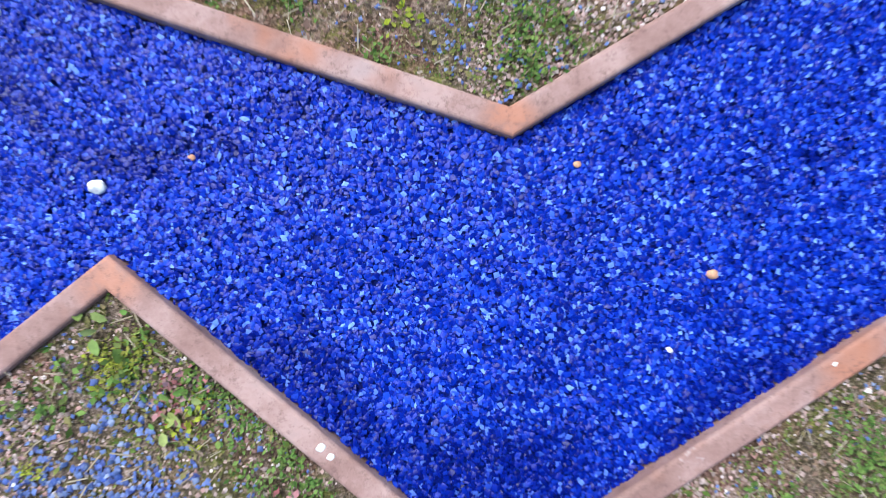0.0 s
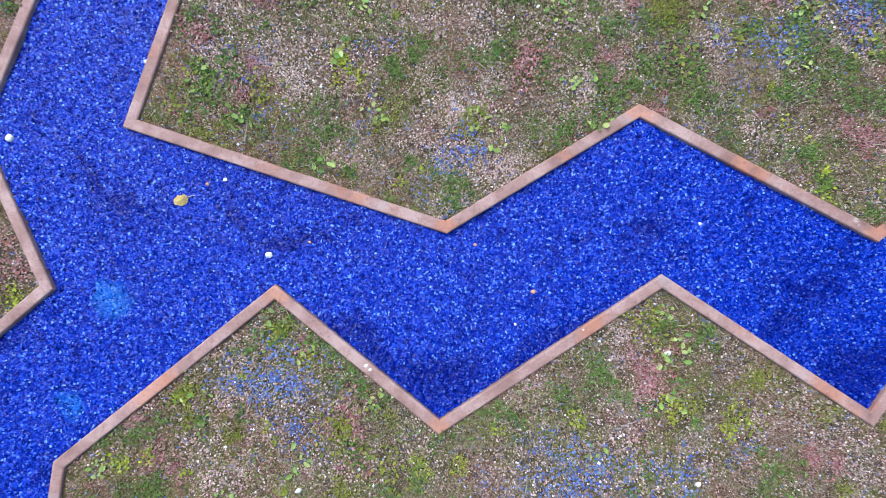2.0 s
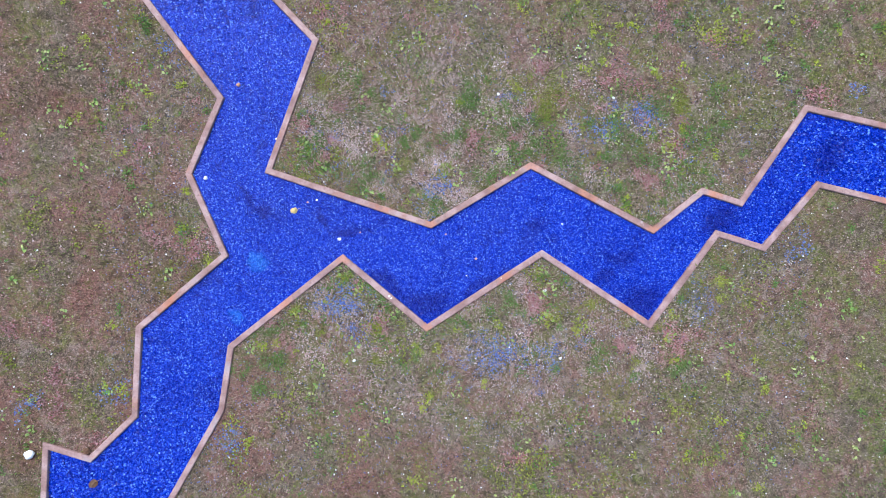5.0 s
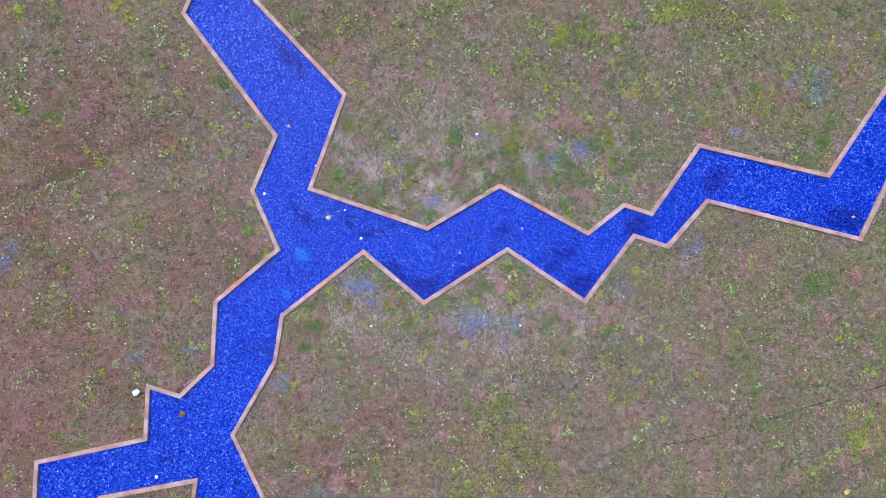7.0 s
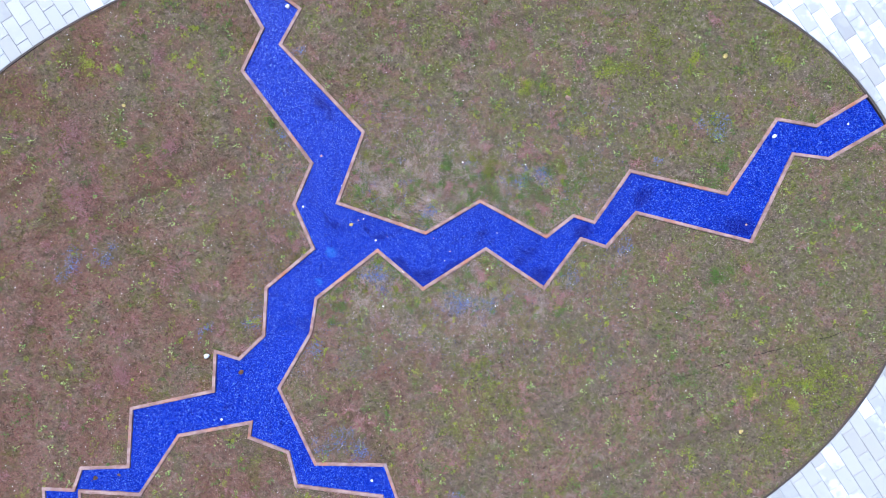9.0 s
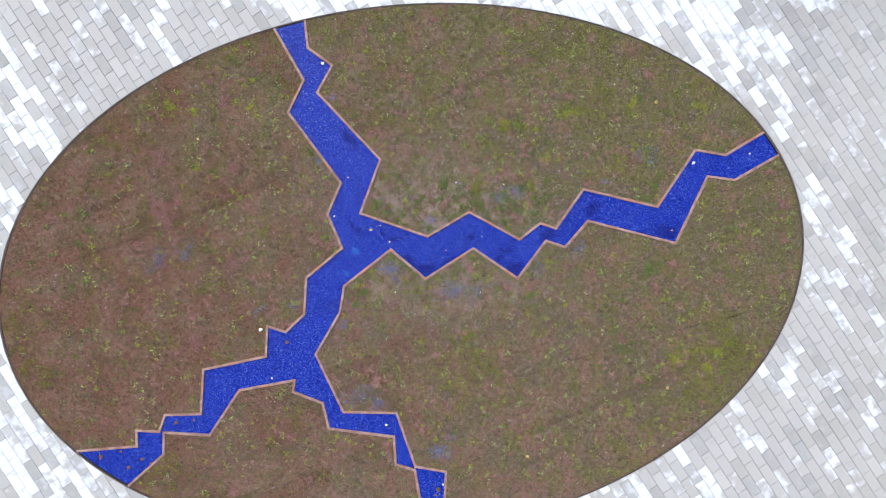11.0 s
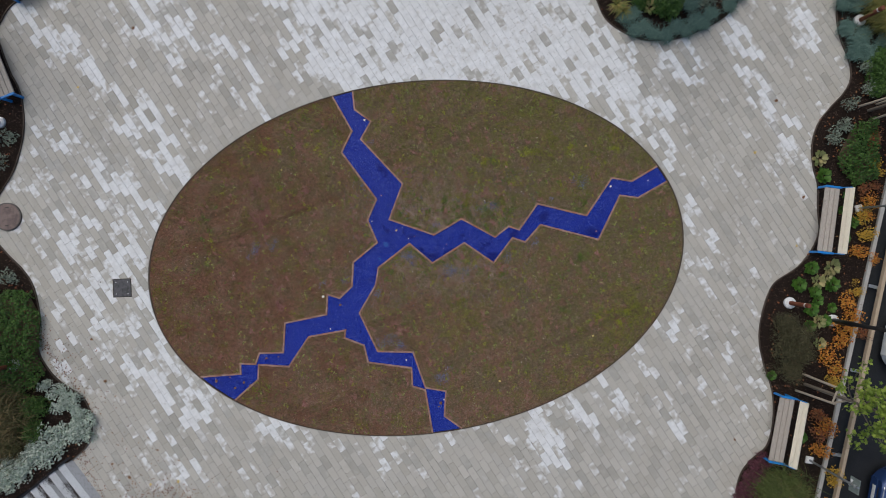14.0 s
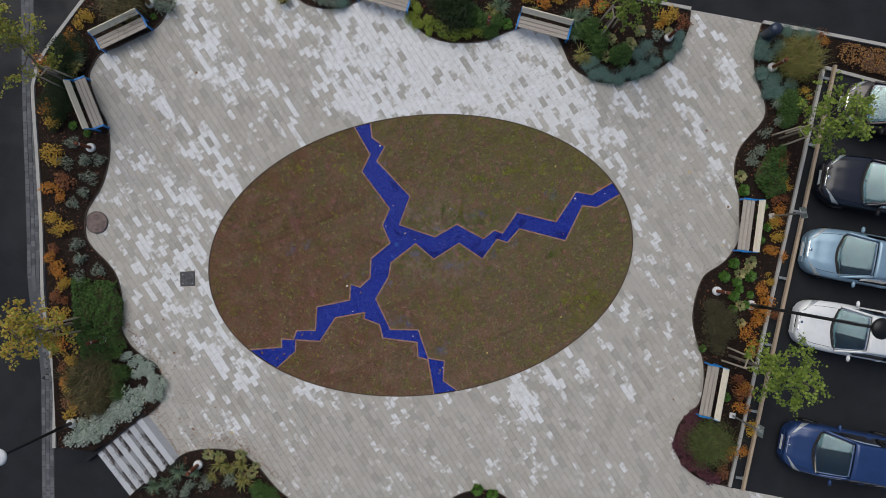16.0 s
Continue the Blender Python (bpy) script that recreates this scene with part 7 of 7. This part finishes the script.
# ---- trees ----
def build_tree(x, y, height, spread, kind, label, seed, leaves=1900, size=0.086, lean=(0.0, 0.0)):
    r = random.Random(seed)
    tree = thing("tree", pose(x, y, bed_z(x, y)), label, "tree", "young trees round the plaza")
    bm = bmesh.new()
    top = Vector((lean[0], lean[1], height * 0.92))
    trunk = [Vector((0, 0, -0.05)), Vector((0.02, 0.01, height * 0.3)), top * 0.62 + Vector((0.03, -0.02, 0)), top]
    tube(bm, trunk, [0.05, 0.042, 0.028, 0.008], 9)
    part("trunk", bm, M_BARK, tree)
    limbs = bmesh.new()
    tips = []
    for k in range(15):
        t = 0.40 + 0.56 * k / 14
        base = top * t
        a = k * 2.4 + r.uniform(-0.4, 0.4)
        reach = spread * (1.05 - 0.75 * (t - 0.4) / 0.6) * r.uniform(0.75, 1.1)
        end = base + Vector((math.cos(a) * reach, math.sin(a) * reach, reach * r.uniform(0.35, 0.8)))
        mid = base.lerp(end, 0.5) + Vector((0, 0, -0.08 * reach))
        tube(limbs, [base, mid, end], [0.020, 0.013, 0.006], 5)
        for j in range(5):
            s = base.lerp(end, r.uniform(0.35, 0.95))
            e = s + Vector((r.gauss(0, 1), r.gauss(0, 1), r.uniform(-0.2, 0.9))) * 0.26 * spread
            tube(limbs, [s, e], [0.006, 0.003], 4, False)
            tips += [s.lerp(e, 0.6), e]
        tips.append(end)
    part("branchwork", limbs, M_BARK, tree)
    tips = np.array([tuple(p) for p in tips])
    p = tips[rng.integers(0, len(tips), leaves)] + rng.normal(size=(leaves, 3)) * 0.062 * spread
    link_obj("crown", leaf_mesh("crown", p, size, G_TREE[kind], MAPLE, 0.9, 0.8), tree)


G_TREE = {
    "green": leaf_material("maple_green", [(0.11, 0.185, 0.020), (0.18, 0.265, 0.034), (0.27, 0.345, 0.055), (0.15, 0.23, 0.028)]),
    "yellow": leaf_material("maple_yellow", [(0.20, 0.26, 0.03), (0.40, 0.35, 0.04), (0.55, 0.36, 0.05), (0.26, 0.30, 0.04), (0.55, 0.25, 0.04)]),
    "dull": leaf_material("maple_olive", [(0.16, 0.22, 0.03), (0.28, 0.28, 0.04), (0.38, 0.33, 0.05), (0.20, 0.27, 0.04)]),
}
build_tree(12.56, 3.60, 4.6, 1.15, "green", "young maple with fresh green leaves tied to stakes", 1)
build_tree(10.72, -4.30, 4.5, 1.1, "green", "young maple with fresh green leaves tied to stakes", 2, lean=(0.3, -0.1))
build_tree(-13.3, 5.65, 5.2, 1.15, "dull", "young maple with olive-yellow autumn leaves tied to stakes", 3, lean=(0.25, 0.75))
build_tree(-12.95, -3.12, 3.9, 1.1, "yellow", "young maple with yellow and orange autumn leaves tied to stakes", 4, lean=(0.2, 0.0))
build_tree(6.18, 7.63, 4.8, 1.1, "green", "young maple with fresh green leaves tied to stakes", 5)


def build_stakes(x, y, turn):
    """Three timber stakes with cross rails round a young tree."""
    s = thing("tree_stakes", pose(x, y, bed_z(x, y), 0, 0, turn), "three pale timber stakes with cross rails holding a tree", "tree stakes", "tree stakes")
    feet = [(0.30 * math.cos(a), 0.30 * math.sin(a)) for a in (0.3, 2.4, 4.5)]
    tops = []
    for fx, fy in feet:
        top = Vector((fx * 0.8, fy * 0.8, 1.65))
        part("stake", tube(bmesh.new(), [(fx, fy, -0.1), top], [0.034, 0.032], 10), M_STAKE, s)
        tops.append(top)
    for a, b in zip(tops, tops[1:] + tops[:1]):
        part("rail", tube(bmesh.new(), [a - Vector((0, 0, 0.12)), b - Vector((0, 0, 0.12))], [0.026, 0.026], 8), M_STAKE, s)


M_STAKE = timber_material("stake_timber", (0.52, 0.45, 0.36), (0.34, 0.28, 0.22))
for _x, _y, _t in ((12.56, 3.61, 20), (10.70, -4.30, 80), (-13.32, 5.66, 0), (-12.93, -3.12, 160), (6.18, 7.62, 230)):
    build_stakes(_x, _y, _t)


# ---- bark pieces and fallen leaves in the beds ----
def build_bark():
    px, py = [], []
    for poly in (BED_W, BED_S, BED_S2, BED_N, BED_E):
        xs, ys = [p[0] for p in poly], [p[1] for p in poly]
        n = int((max(xs) - min(xs)) * (max(ys) - min(ys)) * 170)
        x, y = rng.uniform(min(xs), max(xs), n), rng.uniform(min(ys), max(ys), n)
        k = inside(poly, x, y)
        px.append(x[k])
        py.append(y[k])
    x, y = np.concatenate(px), np.concatenate(py)
    z = np.array([bed_z(a, b) for a, b in zip(x, y)]) + 0.008
    n = len(x)
    s = np.stack([rng.uniform(0.03, 0.075, n), rng.uniform(0.012, 0.025, n), rng.uniform(0.01, 0.02, n)], 1)
    v, f = scatter(*CHIP, np.stack([x, y, z], 1), frames(n, 1.5, 0.8), s)
    tagged(new("bark_chips", mesh_np("bark_chips", v, f, M_BARKCHIP)), "dark brown bark chips covering the beds", "bark chips", kind="stuff")
    k = rng.uniform(size=n) < 0.07
    v, f = scatter(*BROAD, np.stack([x[k], y[k], z[k] + 0.012], 1), frames(int(k.sum()), 2.0, 0.8), rng.uniform(0.04, 0.08, int(k.sum())))
    tagged(new("leaf_litter", mesh_np("leaf_litter", v, f, G_LEAF["rust"])), "brown and red fallen leaves in the beds", "leaf litter", kind="stuff")


M_BARKCHIP = stone_material("bark_chip", (0.03, 0.018, 0.014), (0.13, 0.085, 0.065), 40)
build_bark()


def build_litter():
    """Red-brown leaves blown on the paving beside the stairs and beds."""
    line = smooth_line([(-11.4, -2.6), (-11.0, -3.6), (-9.95, -5.04), (-10.2, -6.3), (-9.3, -7.9), (-8.2, -7.35), (-7.0, -7.6), (-5.6, -8.9)], 0.05)
    at = np.array(line)[rng.integers(0, len(line), 1500)] + rng.normal(size=(1500, 2)) * rng.choice([0.08, 0.3, 0.8], 1500)[:, None]
    ok = inside(PLAZA, at[:, 0], at[:, 1])
    for bed in BEDS.values():
        ok &= ~inside(bed, at[:, 0], at[:, 1])
    at = at[ok]
    v, f = scatter(*BROAD, np.column_stack([at, np.full(len(at), 0.004)]), frames(len(at), 3.0, 0.5), rng.uniform(0.02, 0.055, len(at)))
    tagged(new("leaf_litter", mesh_np("leaf_litter", v, f, M_LITTER)), "small red-brown leaves blown over the paving", "leaves", kind="stuff")


M_LITTER = leaf_material("blown_leaf", [(0.22, 0.07, 0.05), (0.12, 0.05, 0.04), (0.36, 0.17, 0.08), (0.08, 0.05, 0.04)], rough=0.6)
build_litter()

# ---- cars ----
def car_glass():
    m = material("car_glass", 0.03, 0, 0.4)
    b = m.node_tree.nodes["Principled BSDF"]
    b.inputs["Base Color"].default_value = (0.45, 0.68, 0.72, 1)
    b.inputs["Specular Tint"].default_value = (0.75, 0.92, 1.0, 1)
    b.inputs["Transmission Weight"].default_value = 1.0
    b.inputs["IOR"].default_value = 1.75
    return m


M_GLASSPANE = car_glass()
M_CABIN = plain("cabin_lining", (0.012, 0.014, 0.016), 0.85, 0, 0.15, 0.2)
M_TYRE = plain("tyre_rubber", (0.015, 0.015, 0.016), 0.85, 0, 0.2, 0.1)
M_RIM = plain("alloy", (0.45, 0.46, 0.48), 0.3, 0.8, 0.5, 0.1)
M_TRIM = plain("black_trim", (0.012, 0.012, 0.013), 0.5, 0, 0.4, 0.1)
M_CHROME = plain("chrome", (0.75, 0.76, 0.78), 0.12, 1.0, 0.5, 0.03)
M_LIGHT = plain("headlamp", (0.42, 0.46, 0.47), 0.1, 0.2, 0.6, 0.15, 12)
M_TAIL = plain("tail_lamp", (0.35, 0.01, 0.01), 0.15, 0, 0.6, 0.1)
M_PLATE = plain("number_plate", (0.75, 0.76, 0.74), 0.4, 0, 0.4, 0.05)
M_SEAT = plain("car_seat", (0.025, 0.026, 0.028), 0.8, 0, 0.2, 0.2)


def ramp_at(x, stops, soft=0.0):
    """A value between stops; soft rounds the bends over that length."""
    at = x + soft * np.linspace(-1, 1, 9) if soft else np.array([x])
    return float(np.interp(at, [s[0] for s in stops], [s[1] for s in stops]).mean())


def grid_patch(fn, a0, a1, b0, b1, na, nb, out=0.0, thick=0.0):
    """A patch of a surface fn(a, b), moved outwards, with optional thickness."""
    bm = bmesh.new()
    v = []
    for a in np.linspace(a0, a1, na + 1):
        row = []
        for b in np.linspace(b0, b1, nb + 1):
            p = fn(a, b)
            if out:
                e = 0.004
                n = (fn(a + e, b) - fn(a - e, b)).cross(fn(a, b + e) - fn(a, b - e))
                n = n.normalized() if n.length > 1e-9 else Vector((0, 0, 1))
                if n.z < 0 and abs(n.z) > 0.05:
                    n = -n
                p = p + n * out
            row.append(bm.verts.new(p))
        v.append(row)
    for i in range(na):
        for j in range(nb):
            bm.faces.new((v[i][j], v[i + 1][j], v[i + 1][j + 1], v[i][j + 1]))
    bmesh.ops.recalc_face_normals(bm, faces=bm.faces)
    if thick:
        bmesh.ops.solidify(bm, geom=bm.faces[:], thickness=thick)
    return bm


def build_car(place, label, paint, length, width, height, hood, belt, nose_z, screen, roof0, roof1, tail, trim=False, roof=None):
    """x: from the nose back; y: across. hood: height at the screen's foot; screen, roof0, roof1, tail: stations of the glass house."""
    car = thing("car", place, label, "car", "parked cars")
    hw = width / 2
    top = [(0, nose_z), (0.06, nose_z + 0.05), (0.25, nose_z + 0.13), (0.6, nose_z + 0.19), (screen, hood), (screen + 0.8, belt), (tail, belt), (length - 0.12, belt - 0.03), (length, belt - 0.22)]
    plan = [(0, 0.50), (0.03, 0.62), (0.08, 0.71), (0.16, 0.80), (0.32, 0.90), (0.6, 0.965), (1.2, 1.0), (length - 0.9, 1.0), (length - 0.3, 0.95), (length - 0.08, 0.86), (length, 0.78)]

    def body(x, s):
        ease = min(0.40, max(0.0, 0.9 * x), max(0.0, 0.9 * (length - x)))
        w, z = hw * ramp_at(x, plan, min(ease, 0.12)), ramp_at(x, top, ease)
        a = abs(s)
        prof = [(0, 0, 0.03), (0.45, 0.55, 0.022), (0.62, 0.80, -0.005), (0.72, 0.93, -0.06), (0.80, 0.985, -0.16), (0.9, 1.0, -0.34), (1.0, 0.97, -0.62)]
        y = float(np.interp(a, [p[0] for p in prof], [p[1] for p in prof])) * w
        h = float(np.interp(a, [p[0] for p in prof], [p[2] for p in prof]))
        crease = 0.006 * math.exp(-((a - 0.36) / 0.08) ** 2) if x < screen + 0.1 else 0.0
        return Vector((x, math.copysign(y, s), max(0.2, z + h * (0.7 + 0.3 * min(1, x / 0.5)) + crease)))

    def house(x, s):
        zr = ramp_at(x, roofline)
        zb = ramp_at(x, top) - 0.01
        k = max(0.0, min(1, (zr - zb) / max(0.05, height - zb)))
        wb = hw * 0.93 * min(1, ramp_at(x, plan))
        wr = wb * (0.97 - 0.24 * k)
        a = abs(s)
        if a <= 0.66:
            y, z = a / 0.66 * wr, zr - 0.05 * k * (a / 0.66) ** 3
        else:
            t = (a - 0.66) / 0.34
            y, z = wr + (wb - wr) * t, (zr - 0.05 * k) * (1 - t) + (zb - 0.02) * t
        if x < roof0:
            x -= 0.17 * (1 - min(1.0, a / 0.66) ** 2) * (roof0 - x) / (roof0 - screen)
        return Vector((x, math.copysign(y, s), z))

    roofline = [(screen, hood + 0.0), (roof0, height - 0.06), (roof0 + 0.35, height - 0.01), ((roof0 + roof1) / 2, height), (roof1, height - 0.07), (tail, belt + 0.01)]
    part("body", grid_patch(body, 0.0, length, -1, 1, 46, 32), paint, car, "", True)
    front = bmesh.new()
    loop = [front.verts.new(body(0, s)) for s in np.linspace(-1, 1, 33)]
    front.faces.new(loop)
    part("front_panel", front, paint, car)
    rear = bmesh.new()
    rear.faces.new([rear.verts.new(body(length, s)) for s in np.linspace(-1, 1, 33)][::-1])
    part("rear_panel", rear, paint, car)
    part("underbody", block(0.3, length - 0.3, -hw * 0.85, hw * 0.85, 0.18, 0.4, 0.02), M_TRIM, car)
    # glass house: dark cabin, painted roof and pillars, panes
    part("cabin", grid_patch(house, screen + 0.03, tail - 0.02, -1, 1, 26, 24, -0.05), M_CABIN, car, "dark interior", True)
    part("roof", grid_patch(house, roof0 - 0.01, roof1 + 0.02, -0.70, 0.70, 14, 18, 0.004, -0.02), paint, car, "", True)
    if roof:
        part("roof_glass", grid_patch(house, roof0 + 0.06, roof1 - 0.05, -0.58, 0.58, 12, 14, 0.009, -0.006), roof, car, "dark glazed roof panel", True)
    part("windscreen", grid_patch(house, screen + 0.02, roof0 - 0.02, -0.61, 0.61, 8, 14, 0.002, -0.006), M_GLASSPANE, car, "tinted glass", True)
    part("rear_window", grid_patch(house, roof1 + 0.03, tail - 0.04, -0.60, 0.60, 6, 12, 0.002, -0.006), M_GLASSPANE, car, "tinted glass", True)
    mid = (roof0 + roof1) / 2 + 0.05
    for sg in (-1, 1):
        b0, b1 = sorted((sg * 0.70, sg * 0.97))
        part("side_window", grid_patch(house, roof0 - 0.25, mid - 0.04, b0, b1, 6, 3, 0.002, -0.006), M_GLASSPANE, car, "tinted glass", True)
        part("side_window", grid_patch(house, mid + 0.04, roof1 + 0.12, b0, b1, 6, 3, 0.002, -0.006), M_GLASSPANE, car, "tinted glass", True)
        part("door_pillar", grid_patch(house, mid - 0.04, mid + 0.04, b0, b1, 1, 3, 0.004, -0.02), M_TRIM, car)
        b0, b1 = sorted((sg * 0.615, sg * 0.70))
        part("front_pillar", grid_patch(house, screen + 0.02, roof0 - 0.005, b0, b1, 6, 2, 0.004, -0.02), paint, car, "", True)
        part("rear_pillar", grid_patch(house, roof1 + 0.02, tail - 0.02, b0, b1, 5, 2, 0.004, -0.02), paint, car, "", True)
        # lamps, mirror, handles, wheels
        b0, b1 = sorted((sg * 0.50, sg * 0.82))
        part("headlight", grid_patch(lambda x, q: body(0.06 + 1.15 * (abs(q) - 0.50) + (x - 0.06) * (0.35 + 2.2 * (abs(q) - 0.50)), q), 0.06, 0.28, b0, b1, 6, 8, 0.004, -0.01), M_LIGHT, car, "clear headlight", True)
        b0, b1 = sorted((sg * 0.62, sg * 0.80))
        part("tail_light", grid_patch(body, length - 0.20, length - 0.03, b0, b1, 3, 4, 0.006, -0.02), M_TAIL, car, "red tail light")
        mirror = bmesh.new()
        bmesh.ops.create_uvsphere(mirror, u_segments=12, v_segments=8, radius=0.1)
        bmesh.ops.transform(mirror, matrix=Matrix.Translation((screen + 0.52, sg * (hw + 0.06), belt + 0.03)) @ Matrix.Diagonal((0.62, 1.2, 0.65, 1)), verts=mirror.verts)
        part("mirror", mirror, M_TRIM if trim else paint, car, "", True)
        for x in (mid - 0.12, mid + 0.75):
            p = body(x, sg * 0.80)
            part("handle", block(x - 0.09, x + 0.09, p.y - 0.012, p.y + 0.022, p.z - 0.015, p.z + 0.015, 0.006), M_CHROME if trim else paint, car)
        for x in (0.86, length - 0.78):
            tyre = bmesh.new()
            y0, y1 = sg * (hw - 0.19), sg * (hw + 0.004)
            ring = [(0.22, 0), (0.305, 0.0), (0.32, 0.25), (0.32, 0.75), (0.305, 1.0), (0.22, 1.0)]
            loops = [[tyre.verts.new((x + r * math.cos(a), y0 + (y1 - y0) * t, 0.318 + r * math.sin(a))) for a in np.linspace(0, 2 * math.pi, 28, endpoint=False)] for r, t in ring]
            for l0, l1 in zip(loops, loops[1:]):
                for i in range(28):
                    tyre.faces.new((l0[i], l0[(i + 1) % 28], l1[(i + 1) % 28], l1[i]))
            bmesh.ops.recalc_face_normals(tyre, faces=tyre.faces)
            wheel = part("wheel", tyre, M_TYRE, car, "black tyre on an alloy rim", True)
            rim = bmesh.new()
            bmesh.ops.create_cone(rim, cap_ends=True, segments=24, radius1=0.222, radius2=0.205, depth=0.14)
            bmesh.ops.transform(rim, matrix=Matrix.Translation((x, (y0 + y1) / 2 + sg * 0.015, 0.318)) @ Matrix.Rotation(radians(-90 * sg), 4, "X"), verts=rim.verts)
            part("rim", rim, M_RIM, wheel, "alloy rim")
    part("grille", grid_patch(lambda a, s: body(0.0 + 0.012 * a, s) + Vector((-0.006, 0, -0.10 - 0.12 * a)), 0, 1, -0.42, 0.42, 3, 8), M_TRIM, car, "dark grille")
    part("grille_bar", grid_patch(body, 0.03, 0.05, -0.46, 0.46, 1, 10, 0.012, -0.012), M_CHROME, car, "chrome grille bar")
    part("badge", lathe(bmesh.new(), [(0.05, 0.0), (0.05, 0.012), (0.03, 0.018)], 16), M_CHROME, car, "round chrome badge").location = body(0.10, 0) + Vector((0, 0, 0.004))
    part("number_plate", block(-0.03, -0.018, -0.26, 0.26, nose_z - 0.30, nose_z - 0.19, 0.003), M_PLATE, car, "white plate with plain bars")
    part("bumper", block(-0.015, 0.16, -hw * 0.52, hw * 0.52, 0.24, nose_z - 0.16, 0.03), paint, car)
    for y0, y1 in ((-0.55, 0.02), (0.0, 0.5)):
        a, b = house(screen + 0.10, y0), house(screen + 0.24, y1)
        part("wiper", tube(bmesh.new(), [a + Vector((0, 0, 0.02)), (a + b) / 2 + Vector((0, 0, 0.03)), b + Vector((0, 0, 0.02))], 0.008, 6), M_TRIM, car)
    part("cowl", grid_patch(lambda x, q: body(x - 0.17 * (1 - (q / 0.6) ** 2), q), screen - 0.05, screen + 0.03, -0.6, 0.6, 2, 12, 0.004, -0.01), M_TRIM, car, "black scuttle below the windscreen")
    # lines round the bonnet
    for sg in (-1, 1):
        b0, b1 = sorted((sg * 0.595, sg * 0.605))
        part("bonnet_gap", grid_patch(body, 0.35, screen - 0.10, b0, b1, 10, 1, 0.003, -0.004), M_TRIM, car, "dark shut line")
    # seats and dashboard behind the glass
    part("dashboard", grid_patch(house, screen + 0.15, screen + 0.62, -0.6, 0.6, 3, 8, -0.042), M_SEAT, car, "dark dashboard", True)
    return car


def car_pose(nose, turn):
    return pose(nose[0], nose[1], float(ground_z(*nose)) - 0.012, 0, 0, turn)


P_DARK = car_paint("paint_dark_blue", (0.010, 0.013, 0.024), 0.2, 0.0)
P_SILVER = car_paint("paint_silver_blue", (0.25, 0.38, 0.49), 0.3, 0.3)
P_WHITE = car_paint("paint_white", (0.78, 0.80, 0.81), 0.25, 0.0)
P_BLUE = car_paint("paint_blue", (0.022, 0.055, 0.17), 0.25, 0.2)
P_BROWN = car_paint("paint_grey_brown", (0.060, 0.050, 0.050), 0.25, 0.1)
P_ROOF = car_paint("roof_glazing", (0.008, 0.011, 0.016), 0.08, 0.0)
TURN = -10.5
build_car(car_pose((13.77, 2.14), TURN), "parked dark blue-black crossover with chrome front trim", P_DARK, 4.55, 1.86, 1.58, 1.05, 1.06, 0.72, 1.30, 2.05, 3.75, 4.35, True)
build_car(car_pose((13.20, -0.42), TURN), "parked silver-blue hatchback in the car park", P_SILVER, 4.30, 1.80, 1.50, 0.98, 1.0, 0.62, 1.05, 1.95, 3.45, 4.10)
build_car(car_pose((12.87, -2.97), TURN), "parked white estate car with black roof rails", P_WHITE, 4.60, 1.80, 1.48, 0.97, 1.0, 0.62, 1.20, 2.05, 3.85, 4.45)
build_car(car_pose((12.42, -7.31), TURN), "parked blue people carrier with a dark roof", P_BLUE, 4.30, 1.80, 1.62, 1.03, 1.04, 0.68, 0.98, 1.85, 3.75, 4.20, roof=P_ROOF)
build_car(car_pose((14.55, 4.80), TURN), "parked grey-brown car under a young tree", P_BROWN, 4.20, 1.74, 1.52, 0.98, 1.0, 0.64, 0.68, 1.50, 3.50, 4.05, True)

# ---- paving, piece by piece ----
build_pavement()
